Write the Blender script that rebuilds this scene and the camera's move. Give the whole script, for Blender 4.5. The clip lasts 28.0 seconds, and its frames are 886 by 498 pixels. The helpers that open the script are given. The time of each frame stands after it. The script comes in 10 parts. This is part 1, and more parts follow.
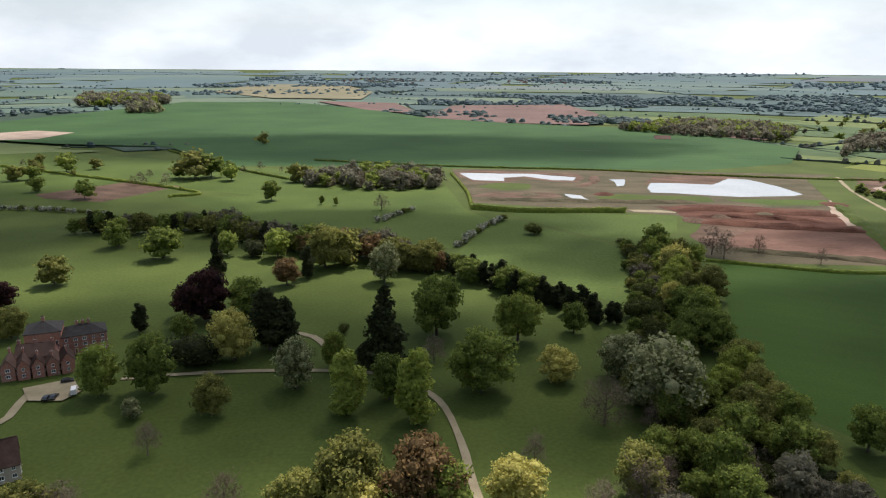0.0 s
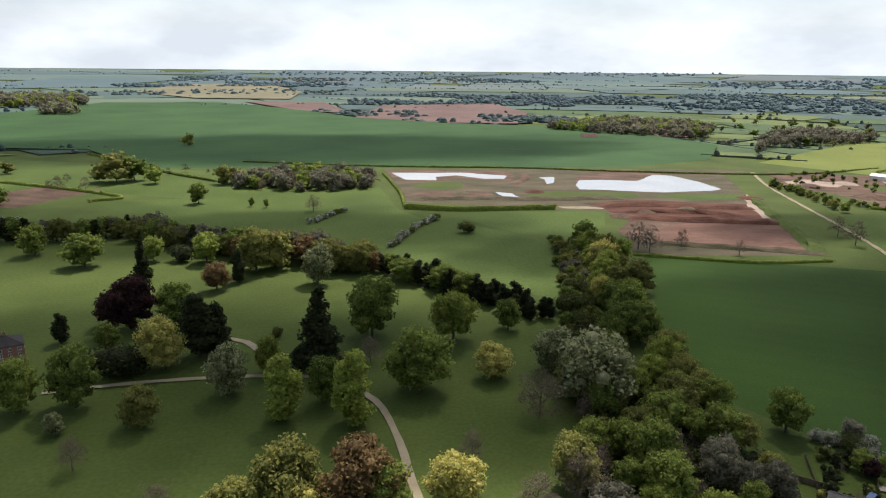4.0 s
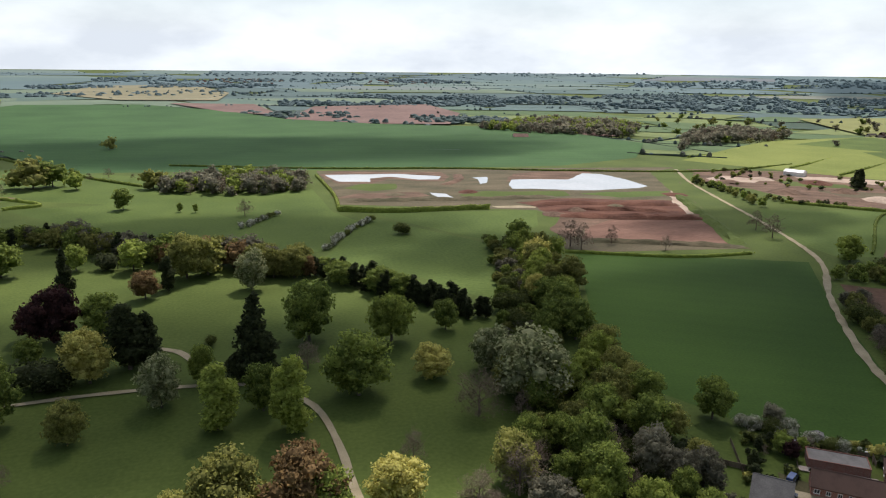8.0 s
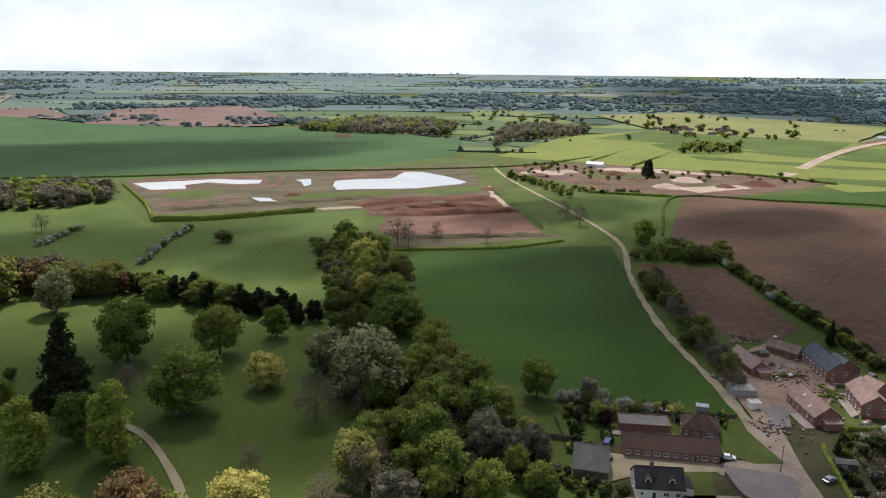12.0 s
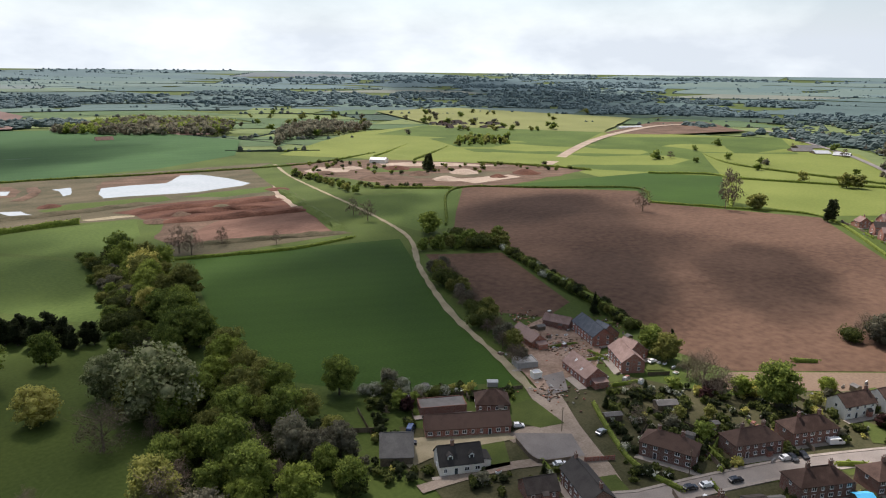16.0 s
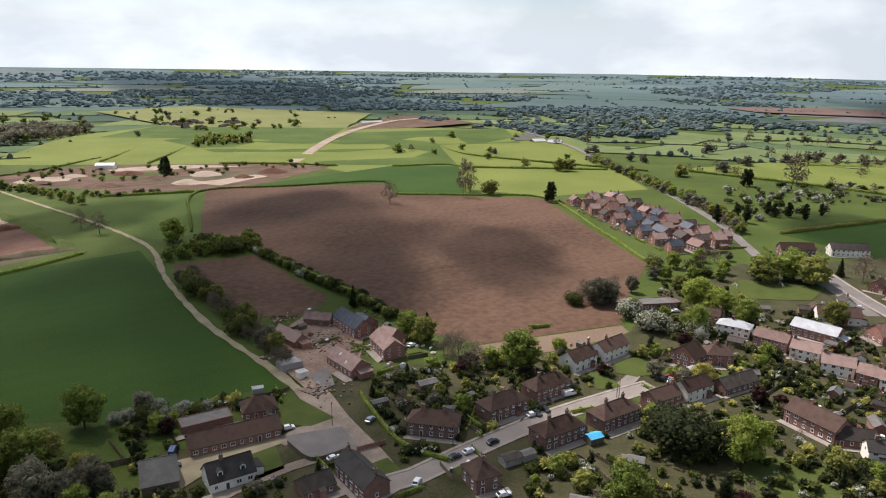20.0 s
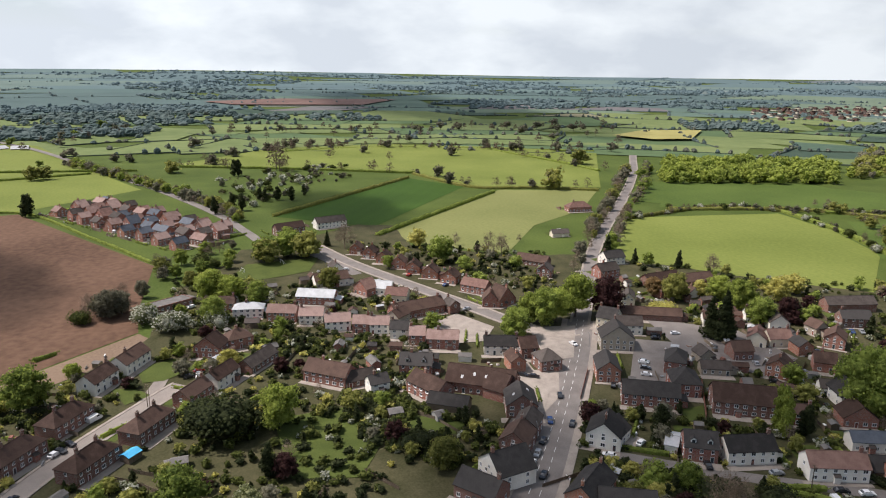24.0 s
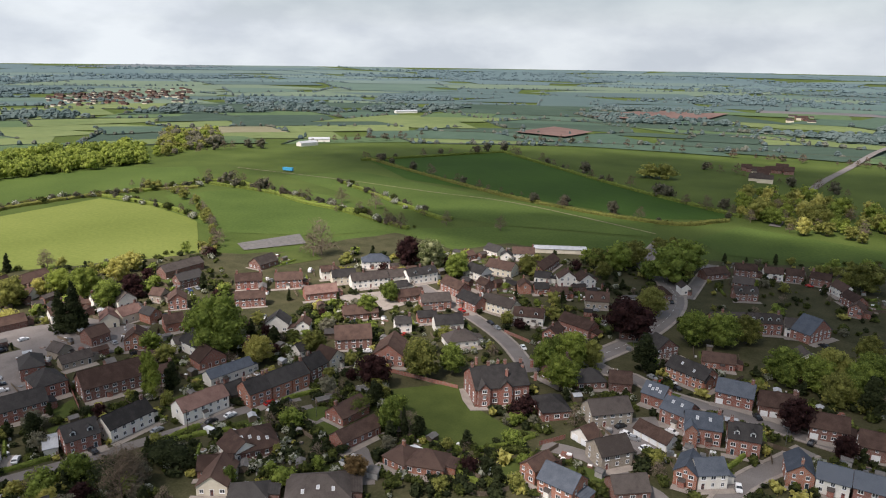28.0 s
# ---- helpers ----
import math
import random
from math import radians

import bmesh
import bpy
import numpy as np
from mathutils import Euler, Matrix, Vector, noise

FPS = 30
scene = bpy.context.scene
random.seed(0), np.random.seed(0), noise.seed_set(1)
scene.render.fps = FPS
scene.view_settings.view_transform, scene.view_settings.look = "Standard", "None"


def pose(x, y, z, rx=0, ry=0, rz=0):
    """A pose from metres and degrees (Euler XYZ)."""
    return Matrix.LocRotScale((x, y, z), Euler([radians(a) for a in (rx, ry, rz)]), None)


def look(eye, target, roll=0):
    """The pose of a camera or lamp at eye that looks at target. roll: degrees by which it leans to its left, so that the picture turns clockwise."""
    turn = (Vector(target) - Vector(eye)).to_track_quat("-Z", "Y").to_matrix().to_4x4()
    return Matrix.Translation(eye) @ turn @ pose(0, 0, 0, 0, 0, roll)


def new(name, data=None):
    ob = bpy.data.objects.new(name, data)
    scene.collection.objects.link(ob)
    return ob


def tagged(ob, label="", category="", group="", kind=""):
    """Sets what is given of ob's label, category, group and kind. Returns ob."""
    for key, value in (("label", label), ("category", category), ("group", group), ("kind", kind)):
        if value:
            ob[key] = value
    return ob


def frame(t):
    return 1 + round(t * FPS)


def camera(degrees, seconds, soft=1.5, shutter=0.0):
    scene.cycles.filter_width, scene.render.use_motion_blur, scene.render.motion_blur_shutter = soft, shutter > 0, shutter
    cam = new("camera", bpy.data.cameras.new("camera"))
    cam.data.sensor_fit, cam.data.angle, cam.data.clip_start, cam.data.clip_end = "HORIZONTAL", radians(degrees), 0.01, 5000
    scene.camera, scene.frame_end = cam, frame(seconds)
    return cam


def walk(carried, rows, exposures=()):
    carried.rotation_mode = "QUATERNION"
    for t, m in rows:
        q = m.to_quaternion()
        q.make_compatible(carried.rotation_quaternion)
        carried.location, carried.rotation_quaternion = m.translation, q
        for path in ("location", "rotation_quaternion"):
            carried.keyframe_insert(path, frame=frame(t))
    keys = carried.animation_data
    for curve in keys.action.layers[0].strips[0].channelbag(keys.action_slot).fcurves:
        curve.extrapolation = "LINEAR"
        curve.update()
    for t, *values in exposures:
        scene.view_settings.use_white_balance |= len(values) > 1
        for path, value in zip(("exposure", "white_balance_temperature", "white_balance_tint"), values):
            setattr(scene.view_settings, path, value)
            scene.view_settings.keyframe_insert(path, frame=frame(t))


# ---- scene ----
cam = camera(64.91, 28.0, soft=1.1)
PATH = [
    (0.0, (0.00, 0.00, 108.00), (75.493, 0.000, 0.473)),
    (0.5, (0.14, 0.26, 107.91), (75.453, -0.409, 0.465)),
    (1.0, (0.21, 0.34, 107.85), (75.475, -0.956, 0.449)),
    (1.5, (0.23, 0.25, 107.84), (75.469, -1.640, 0.495)),
    (2.0, (0.24, 0.09, 107.90), (75.479, -2.419, 0.487)),
    (2.5, (0.23, -0.06, 107.98), (75.450, -3.252, 0.481)),
    (3.0, (0.19, -0.20, 108.06), (75.480, -4.226, 0.498)),
    (3.5, (0.11, -0.39, 108.15), (75.485, -4.929, 0.526)),
    (5.5, (-0.02, -0.63, 108.29), (75.550, -7.751, 0.533)),
    (6.0, (-0.12, -0.85, 108.41), (75.537, -8.440, 0.525)),
    (6.5, (-0.18, -1.01, 108.51), (75.562, -9.076, 0.499)),
    (7.0, (-0.20, -1.09, 108.58), (75.586, -9.755, 0.528)),
    (7.5, (-0.20, -1.13, 108.67), (75.559, -10.435, 0.522)),
    (8.0, (-0.18, -1.18, 108.79), (75.588, -11.058, 0.518)),
    (8.5, (-0.17, -1.30, 108.93), (75.591, -11.788, 0.487)),
    (9.0, (-0.19, -1.48, 109.10), (75.594, -12.669, 0.489)),
    (9.5, (-0.24, -1.66, 109.25), (75.595, -13.860, 0.542)),
    (10.0, (-0.28, -1.82, 109.33), (75.607, -15.515, 0.550)),
    (10.5, (-0.28, -1.99, 109.35), (75.641, -17.626, 0.562)),
    (11.0, (-0.29, -2.29, 109.38), (75.677, -19.720, 0.581)),
    (11.5, (-0.38, -2.71, 109.51), (75.693, -22.070, 0.543)),
    (12.0, (-0.59, -3.15, 109.73), (75.698, -25.525, 0.554)),
    (12.5, (-0.93, -3.51, 109.99), (75.699, -29.184, 0.575)),
    (13.0, (-1.39, -3.86, 110.30), (75.690, -32.349, 0.623)),
    (13.5, (-1.90, -4.32, 110.69), (75.651, -34.349, 0.639)),
    (15.5, (-2.35, -4.85, 111.09), (75.591, -41.178, 0.653)),
    (16.0, (-2.65, -5.24, 111.35), (75.566, -43.202, 0.663)),
    (16.5, (-2.81, -5.45, 111.45), (75.592, -45.531, 0.669)),
    (17.0, (-2.92, -5.56, 111.47), (75.588, -47.897, 0.667)),
    (17.5, (-3.00, -5.66, 111.49), (75.586, -50.360, 0.668)),
    (18.0, (-3.11, -5.78, 111.56), (75.589, -52.904, 0.710)),
    (18.5, (-3.30, -5.87, 111.70), (75.570, -56.126, 0.666)),
    (19.0, (-3.57, -5.93, 111.87), (75.532, -59.204, 0.695)),
    (19.5, (-3.93, -6.05, 112.03), (75.530, -60.980, 0.738)),
    (20.0, (-4.57, -6.39, 112.26), (75.511, -63.875, 0.745)),
    (20.5, (-5.76, -6.98, 112.62), (75.508, -67.624, 0.765)),
    (22.5, (-7.30, -7.59, 113.09), (75.557, -86.410, 0.457)),
    (23.0, (-8.65, -7.94, 113.53), (75.503, -92.367, 0.451)),
    (23.5, (-9.61, -7.99, 113.85), (75.481, -98.219, 0.455)),
    (24.0, (-10.46, -7.87, 114.05), (75.447, -104.065, 0.443)),
    (24.5, (-11.48, -7.59, 114.15), (75.406, -110.419, 0.509)),
    (25.0, (-12.76, -7.00, 114.27), (75.472, -117.323, 0.560)),
    (25.5, (-14.31, -5.96, 114.53), (75.395, -124.719, 0.560)),
    (26.0, (-16.03, -4.48, 114.91), (75.263, -132.947, 0.568)),
    (26.5, (-17.68, -2.79, 115.27), (75.192, -141.707, 0.646)),
    (27.0, (-19.05, -1.18, 115.54), (75.128, -149.824, 0.684)),
    (27.5, (-20.12, 0.12, 115.80), (74.895, -156.736, 0.732)),
    (28.0, (-21.05, 1.11, 116.08), (74.807, -156.837, 0.825)),
]
# each row: seconds, eye, (tilt from straight down, heading, lean) in degrees
walk(cam, [(t, Matrix.Translation(e) @ pose(0, 0, 0, 0, 0, a[1]) @ pose(0, 0, 0, a[0], 0, 0) @ pose(0, 0, 0, 0, 0, a[2]))
           for t, e, a in PATH])

# ---- light: bright broken cloud with a high sun behind it ----
SUN_AZIMUTH, SUN_HEIGHT = 22.0, 56.0          # degrees: clockwise from +y, above the horizon
world = bpy.data.worlds.new("world")
scene.world = world
world.use_nodes = True
wn, wl = world.node_tree.nodes, world.node_tree.links
wn.clear()


def wnode(kind, **values):
    made = wn.new(kind)
    for key, value in values.items():
        made.inputs[key].default_value = value
    return made


w_sky = wn.new("ShaderNodeTexSky")
w_sky.sky_type, w_sky.sun_disc = 'NISHITA', False
w_sky.sun_elevation, w_sky.sun_rotation = radians(SUN_HEIGHT), radians(SUN_AZIMUTH)
w_coord = wn.new("ShaderNodeTexCoord")
w_split = wn.new("ShaderNodeSeparateXYZ")
w_map = wn.new("ShaderNodeMapping")
w_map.inputs["Scale"].default_value = (1, 1, 2.4)
w_noise = wnode("ShaderNodeTexNoise", Scale=5.0, Detail=6.0, Roughness=0.52)
w_fine = wnode("ShaderNodeTexNoise", Scale=1.6, Detail=3.0, Roughness=0.5)
w_cover = wn.new("ShaderNodeValToRGB")
w_cover.color_ramp.elements[0].position, w_cover.color_ramp.elements[1].position = 0.46, 0.66
w_grey = wn.new("ShaderNodeValToRGB")
w_grey.color_ramp.elements[0].position, w_grey.color_ramp.elements[0].color = 0.38, (0.57, 0.62, 0.70, 1)
w_grey.color_ramp.elements[1].position, w_grey.color_ramp.elements[1].color = 0.60, (0.91, 0.955, 1.0, 1)
w_dim = wnode("ShaderNodeVectorMath")
w_dim.operation = 'SCALE'
w_dim.inputs["Scale"].default_value = 0.10
w_mix = wn.new("ShaderNodeMix")
w_mix.data_type = 'RGBA'
w_low = wn.new("ShaderNodeMapRange")           # toward the horizon the cloud banks close up
w_low.inputs["From Min"].default_value, w_low.inputs["From Max"].default_value = 0.04, 0.16
w_low.inputs["To Min"].default_value, w_low.inputs["To Max"].default_value = 1.0, 0.0
w_max = wn.new("ShaderNodeMath")
w_max.operation = 'MAXIMUM'
w_white = wn.new("ShaderNodeMix")
w_white.data_type = 'RGBA'
w_white.inputs["B"].default_value = (0.81, 0.87, 0.94, 1)
w_toward = wn.new("ShaderNodeVectorMath")      # cloud is brighter on the sun's side of the sky
w_toward.operation = 'DOT_PRODUCT'
w_toward.inputs[1].default_value = (math.sin(radians(SUN_AZIMUTH)), math.cos(radians(SUN_AZIMUTH)), 0)
w_glow = wn.new("ShaderNodeMapRange")
w_glow.inputs["From Min"].default_value, w_glow.inputs["From Max"].default_value = -0.9, 0.9
w_glow.inputs["To Min"].default_value, w_glow.inputs["To Max"].default_value = 0.70, 0.94
w_back = wnode("ShaderNodeBackground", Strength=1.0)
w_out = wn.new("ShaderNodeOutputWorld")
wl.new(w_coord.outputs["Generated"], w_map.inputs["Vector"])
wl.new(w_coord.outputs["Generated"], w_split.inputs["Vector"])
wl.new(w_map.outputs["Vector"], w_noise.inputs["Vector"])
wl.new(w_map.outputs["Vector"], w_fine.inputs["Vector"])
wl.new(w_fine.outputs["Fac"], w_cover.inputs["Fac"])
wl.new(w_noise.outputs["Fac"], w_grey.inputs["Fac"])
wl.new(w_split.outputs["Z"], w_low.inputs["Value"])
wl.new(w_cover.outputs["Color"], w_max.inputs[0])
wl.new(w_low.outputs["Result"], w_max.inputs[1])
wl.new(w_sky.outputs["Color"], w_dim.inputs[0])
wl.new(w_grey.outputs["Color"], w_white.inputs["A"])
w_white.inputs["Factor"].default_value = 0.35
wl.new(w_max.outputs["Value"], w_mix.inputs["Factor"])
wl.new(w_dim.outputs["Vector"], w_mix.inputs["A"])
wl.new(w_white.outputs["Result"], w_mix.inputs["B"])
wl.new(w_mix.outputs["Result"], w_back.inputs["Color"])
wl.new(w_coord.outputs["Generated"], w_toward.inputs[0])
wl.new(w_toward.outputs["Value"], w_glow.inputs["Value"])
wl.new(w_glow.outputs["Result"], w_back.inputs["Strength"])
wl.new(w_back.outputs["Background"], w_out.inputs["Surface"])

sun = new("sun", bpy.data.lights.new("sun", 'SUN'))
sun.data.energy, sun.data.angle, sun.data.color = 5.0, radians(0.6), (1.0, 0.908, 0.872)
_a, _h = radians(SUN_AZIMUTH), radians(SUN_HEIGHT)
sun.matrix_world = look((600 * math.sin(_a), 600 * math.cos(_a), 700), (0, 0, 700 - 600 * math.tan(_h)))
scene.view_settings.exposure = 0.33


# broken cloud high overhead, never in view, added to shade chosen ground; its gaps let the sun through in patches
def cloud_material():
    m = bpy.data.materials.new("cloud")
    m.use_nodes = True
    n, l = m.node_tree.nodes, m.node_tree.links
    n.clear()
    co, ln, no = n.new("ShaderNodeTexCoord"), n.new("ShaderNodeVectorMath"), n.new("ShaderNodeTexNoise")
    ln.operation = 'LENGTH'
    no.inputs["Scale"].default_value, no.inputs["Detail"].default_value = 2.6, 5.0
    l.new(co.outputs["Object"], ln.inputs[0])
    l.new(co.outputs["Object"], no.inputs["Vector"])
    ad, rp = n.new("ShaderNodeMath"), n.new("ShaderNodeMapRange")
    ad.operation = 'MULTIPLY_ADD'
    ad.inputs[1].default_value = -0.9
    l.new(no.outputs["Fac"], ad.inputs[0])
    l.new(ln.outputs["Value"], ad.inputs[2])
    rp.inputs["From Min"].default_value, rp.inputs["From Max"].default_value = 0.20, 0.52
    rp.inputs["To Min"].default_value, rp.inputs["To Max"].default_value = 0.50, 0.0
    l.new(ad.outputs[0], rp.inputs["Value"])
    tr, tl, mx, out = n.new("ShaderNodeBsdfTransparent"), n.new("ShaderNodeBsdfTranslucent"), n.new("ShaderNodeMixShader"), n.new("ShaderNodeOutputMaterial")
    tl.inputs["Color"].default_value = (0.75, 0.76, 0.78, 1)
    l.new(rp.outputs["Result"], mx.inputs["Fac"])
    l.new(tr.outputs[0], mx.inputs[1])
    l.new(tl.outputs[0], mx.inputs[2])
    l.new(mx.outputs[0], out.inputs["Surface"])
    return m


def cloud_mesh():
    """A flat-bottomed heaped shape, one unit in radius."""
    v, f, n = [(0, 0, 0.10)], [], 28
    for k, (r, z) in enumerate(((0.4, 0.09), (0.75, 0.06), (1.0, 0.0), (0.7, -0.012), (0.3, -0.015))):
        for i in range(n):
            w = 2 * math.pi * i / n
            g = 1 + 0.10 * noise.noise((math.cos(w) * 2, math.sin(w) * 2, k))
            v.append((r * g * math.cos(w), r * g * math.sin(w), z * g))
    v.append((0, 0, -0.015))
    f += [(0, 1 + i, 1 + (i + 1) % n) for i in range(n)]
    for k in range(4):
        f += [(1 + k * n + i, 1 + (k + 1) * n + i, 1 + (k + 1) * n + (i + 1) % n, 1 + k * n + (i + 1) % n) for i in range(n)]
    f += [(len(v) - 1, 1 + 4 * n + (i + 1) % n, 1 + 4 * n + i) for i in range(n)]
    me = bpy.data.meshes.new("cloud")
    me.from_pydata(v, [], f)
    me.materials.append(cloud_material())
    return me


CLOUD, CLOUD_BASE = cloud_mesh(), 1150.0


def cloud(x, y, rx, ry, turn=0.0):
    """An unseen cloud, placed to shade the ground round x, y."""
    d = CLOUD_BASE / math.tan(_h)
    ob = new("cloud", CLOUD)
    ob.matrix_world = Matrix.LocRotScale((x + d * math.sin(_a), y + d * math.cos(_a), CLOUD_BASE), Euler((0, 0, radians(turn))), (rx, ry, (rx + ry) / 2))
    return tagged(ob, "broken grey-white fair weather cloud", "cloud", "clouds")


cloud(-121.7, 233.7, 180, 120, 20)
cloud(11.2, 235.6, 120, 90, 20)
cloud(-81, 471.6, 230, 90, 5)
cloud(-430, 500, 300, 190, -10)
cloud(177.3, 245.4, 180, 140, 50)
cloud(346.9, 292.1, 230, 135, 35)
cloud(163, 84, 58, 44, -28)
cloud(150, -172, 120, 78, 0)
cloud(148, -80, 66, 46, 20)
cloud(328.6, 462.9, 110, 60, 10)
cloud(-61, -394.9, 150, 110, 20)
cloud(300, 195, 110, 45, 30)
cloud(395, 150, 95, 48, 30)
cloud(112.9, 407.1, 90, 60, 20)
cloud(95.5, -470.1, 170, 70, 10)
cloud(446.1, 364.7, 110, 50, 10)
cloud(-130, -330, 280, 230, 20)
cloud(33.6, -730, 560, 230, 0)
cloud(-146.2, 976, 624, 200, 5)
cloud(570, -60, 105, 62, 20)
cloud(2163.3, 2067.7, 1560, 504, 60)
cloud(1977.1, -431.4, 960, 312, 10)

# ---- materials ----
MATS = {}


def mat(name, low, high, scale=1.0, rough=0.9, bump=0.0, fine=None, detail=6.0, metal=0.0, spec=0.3, stretch=(1, 1, 1),
        island=0.0, per_object=0.0, leaf=False, spot=None, turn=0.0):
    """A surface mottled between two colours at two scales, with optional relief; sizes in metres (scale = cycles a metre)."""
    m = bpy.data.materials.new(name)
    m.use_nodes = True
    t = m.node_tree
    n, l = t.nodes, t.links
    p = n["Principled BSDF"]
    p.inputs["Roughness"].default_value, p.inputs["Metallic"].default_value = rough, metal
    p.inputs["Specular IOR Level"].default_value = spec
    co = n.new("ShaderNodeTexCoord")
    geo = n.new("ShaderNodeNewGeometry")
    mp = n.new("ShaderNodeMapping")
    mp.inputs["Scale"].default_value = stretch
    mp.inputs["Rotation"].default_value = (0, 0, radians(turn))
    l.new(geo.outputs["Position"], mp.inputs["Vector"])
    big = n.new("ShaderNodeTexNoise")
    big.inputs["Scale"].default_value, big.inputs["Detail"].default_value = scale, detail
    l.new(mp.outputs["Vector"], big.inputs["Vector"])
    small = n.new("ShaderNodeTexNoise")
    small.inputs["Scale"].default_value, small.inputs["Detail"].default_value = fine or scale * 14, 4.0
    l.new(mp.outputs["Vector"], small.inputs["Vector"])
    add = n.new("ShaderNodeMath")
    add.operation = 'MULTIPLY_ADD'
    add.inputs[1].default_value = 0.45
    l.new(small.outputs["Fac"], add.inputs[0])
    half = n.new("ShaderNodeMath")
    half.operation = 'MULTIPLY'
    half.inputs[1].default_value = 0.62
    l.new(big.outputs["Fac"], half.inputs[0])
    l.new(half.outputs[0], add.inputs[2])
    fac = add.outputs[0]
    info = n.new("ShaderNodeObjectInfo")
    for src, amount in ((geo.outputs["Random Per Island"], island), (info.outputs["Random"], per_object)):
        if amount:
            k = n.new("ShaderNodeMath")
            k.operation = 'MULTIPLY_ADD'
            k.inputs[1].default_value, k.inputs[2].default_value = amount, -amount / 2
            l.new(src, k.inputs[0])
            s = n.new("ShaderNodeMath")
            s.operation = 'ADD'
            l.new(fac, s.inputs[0])
            l.new(k.outputs[0], s.inputs[1])
            fac = s.outputs[0]
    ramp = n.new("ShaderNodeValToRGB")
    ramp.color_ramp.elements[0].position, ramp.color_ramp.elements[0].color = 0.36, (*low, 1)
    ramp.color_ramp.elements[1].position, ramp.color_ramp.elements[1].color = 0.70, (*high, 1)
    if spot:
        e = ramp.color_ramp.elements.new(0.80)
        e.color = (*spot, 1)
    l.new(fac, ramp.inputs["Fac"])
    l.new(ramp.outputs["Color"], p.inputs["Base Color"])
    if bump:
        b = n.new("ShaderNodeBump")
        b.inputs["Strength"].default_value, b.inputs["Distance"].default_value = min(1.0, bump), 0.3
        l.new(add.outputs[0], b.inputs["Height"])
        l.new(b.outputs["Normal"], p.inputs["Normal"])
    if leaf:
        tr = n.new("ShaderNodeBsdfTranslucent")
        l.new(ramp.outputs["Color"], tr.inputs["Color"])
        mx = n.new("ShaderNodeMixShader")
        mx.inputs["Fac"].default_value = 0.48
        l.new(p.outputs[0], mx.inputs[1])
        l.new(tr.outputs[0], mx.inputs[2])
        l.new(mx.outputs[0], n["Material Output"].inputs["Surface"])
    MATS[name] = m
    return m


def rows_on(m, spacing, low, high, turn, strength=0.5, wobble=0.6):
    """Lays parallel drill lines or mown stripes, turned by so many degrees, over a field's material."""
    n, l = m.node_tree.nodes, m.node_tree.links
    p = n["Principled BSDF"]
    was = p.inputs["Base Color"].links[0].from_socket
    geo = n.new("ShaderNodeNewGeometry")
    mp = n.new("ShaderNodeMapping")
    mp.inputs["Rotation"].default_value = (0, 0, radians(turn))
    wv = n.new("ShaderNodeTexWave")
    wv.inputs["Scale"].default_value = 0.314 / spacing
    wv.inputs["Distortion"].default_value, wv.inputs["Detail"].default_value = wobble, 2.0
    wv.inputs["Detail Scale"].default_value = 0.4
    l.new(geo.outputs["Position"], mp.inputs["Vector"])
    l.new(mp.outputs["Vector"], wv.inputs["Vector"])
    rp = n.new("ShaderNodeValToRGB")
    rp.color_ramp.elements[0].color, rp.color_ramp.elements[1].color = (*low, 1), (*high, 1)
    l.new(wv.outputs["Fac"], rp.inputs["Fac"])
    mx = n.new("ShaderNodeMix")
    mx.data_type, mx.blend_type = 'RGBA', 'MULTIPLY'
    mx.inputs["Factor"].default_value = strength
    l.new(was, mx.inputs["A"])
    l.new(rp.outputs["Color"], mx.inputs["B"])
    l.new(mx.outputs["Result"], p.inputs["Base Color"])


# grass, crops and soil
mat("grass", (0.041, 0.062, 0.012), (0.079, 0.106, 0.024), 0.02, bump=0.3, fine=0.7, spec=0.1)
mat("pasture", (0.044, 0.071, 0.014), (0.082, 0.117, 0.026), 0.015, bump=0.3, fine=0.5, spec=0.1)
mat("meadow", (0.104, 0.130, 0.027), (0.160, 0.186, 0.045), 0.012, bump=0.3, fine=0.4, spec=0.1)
mat("meadow_pale", (0.125, 0.138, 0.046), (0.180, 0.188, 0.068), 0.012, bump=0.2, fine=0.4, spec=0.1)
mat("crop", (0.023, 0.050, 0.008), (0.044, 0.085, 0.013), 0.010, bump=0.3, fine=0.9, spec=0.1)
rows_on(MATS["crop"], 12.0, (0.80, 0.84, 0.8), (1, 1, 1), 118, 0.30, 0.3)
mat("wheat", (0.026, 0.064, 0.020), (0.050, 0.104, 0.034), 0.008, bump=0.3, fine=0.5, spec=0.1)
rows_on(MATS["wheat"], 24.0, (0.82, 0.86, 0.84), (1, 1, 1), 100, 0.35, 0.3)
mat("lawn", (0.042, 0.058, 0.014), (0.080, 0.100, 0.025), 0.10, bump=0.2, fine=2.0, spec=0.1)
mat("garden", (0.030, 0.034, 0.013), (0.078, 0.070, 0.037), 0.10, bump=0.5, fine=1.4, spec=0.1)
mat("plough", (0.060, 0.034, 0.022), (0.146, 0.088, 0.058), 0.010, bump=0.5, fine=0.25, spec=0.1)
rows_on(MATS["plough"], 14.0, (0.86, 0.85, 0.84), (1, 1, 1), 118, 0.35, 0.4)
mat("plough_pale", (0.125, 0.086, 0.060), (0.205, 0.148, 0.104), 0.02, bump=0.3, fine=0.9, spec=0.1)
mat("far_plough", (0.105, 0.068, 0.058), (0.165, 0.110, 0.093), 0.008, fine=0.1, spec=0.1)
mat("rape", (0.22, 0.20, 0.070), (0.30, 0.275, 0.105), 0.02, fine=0.3, spec=0.1)
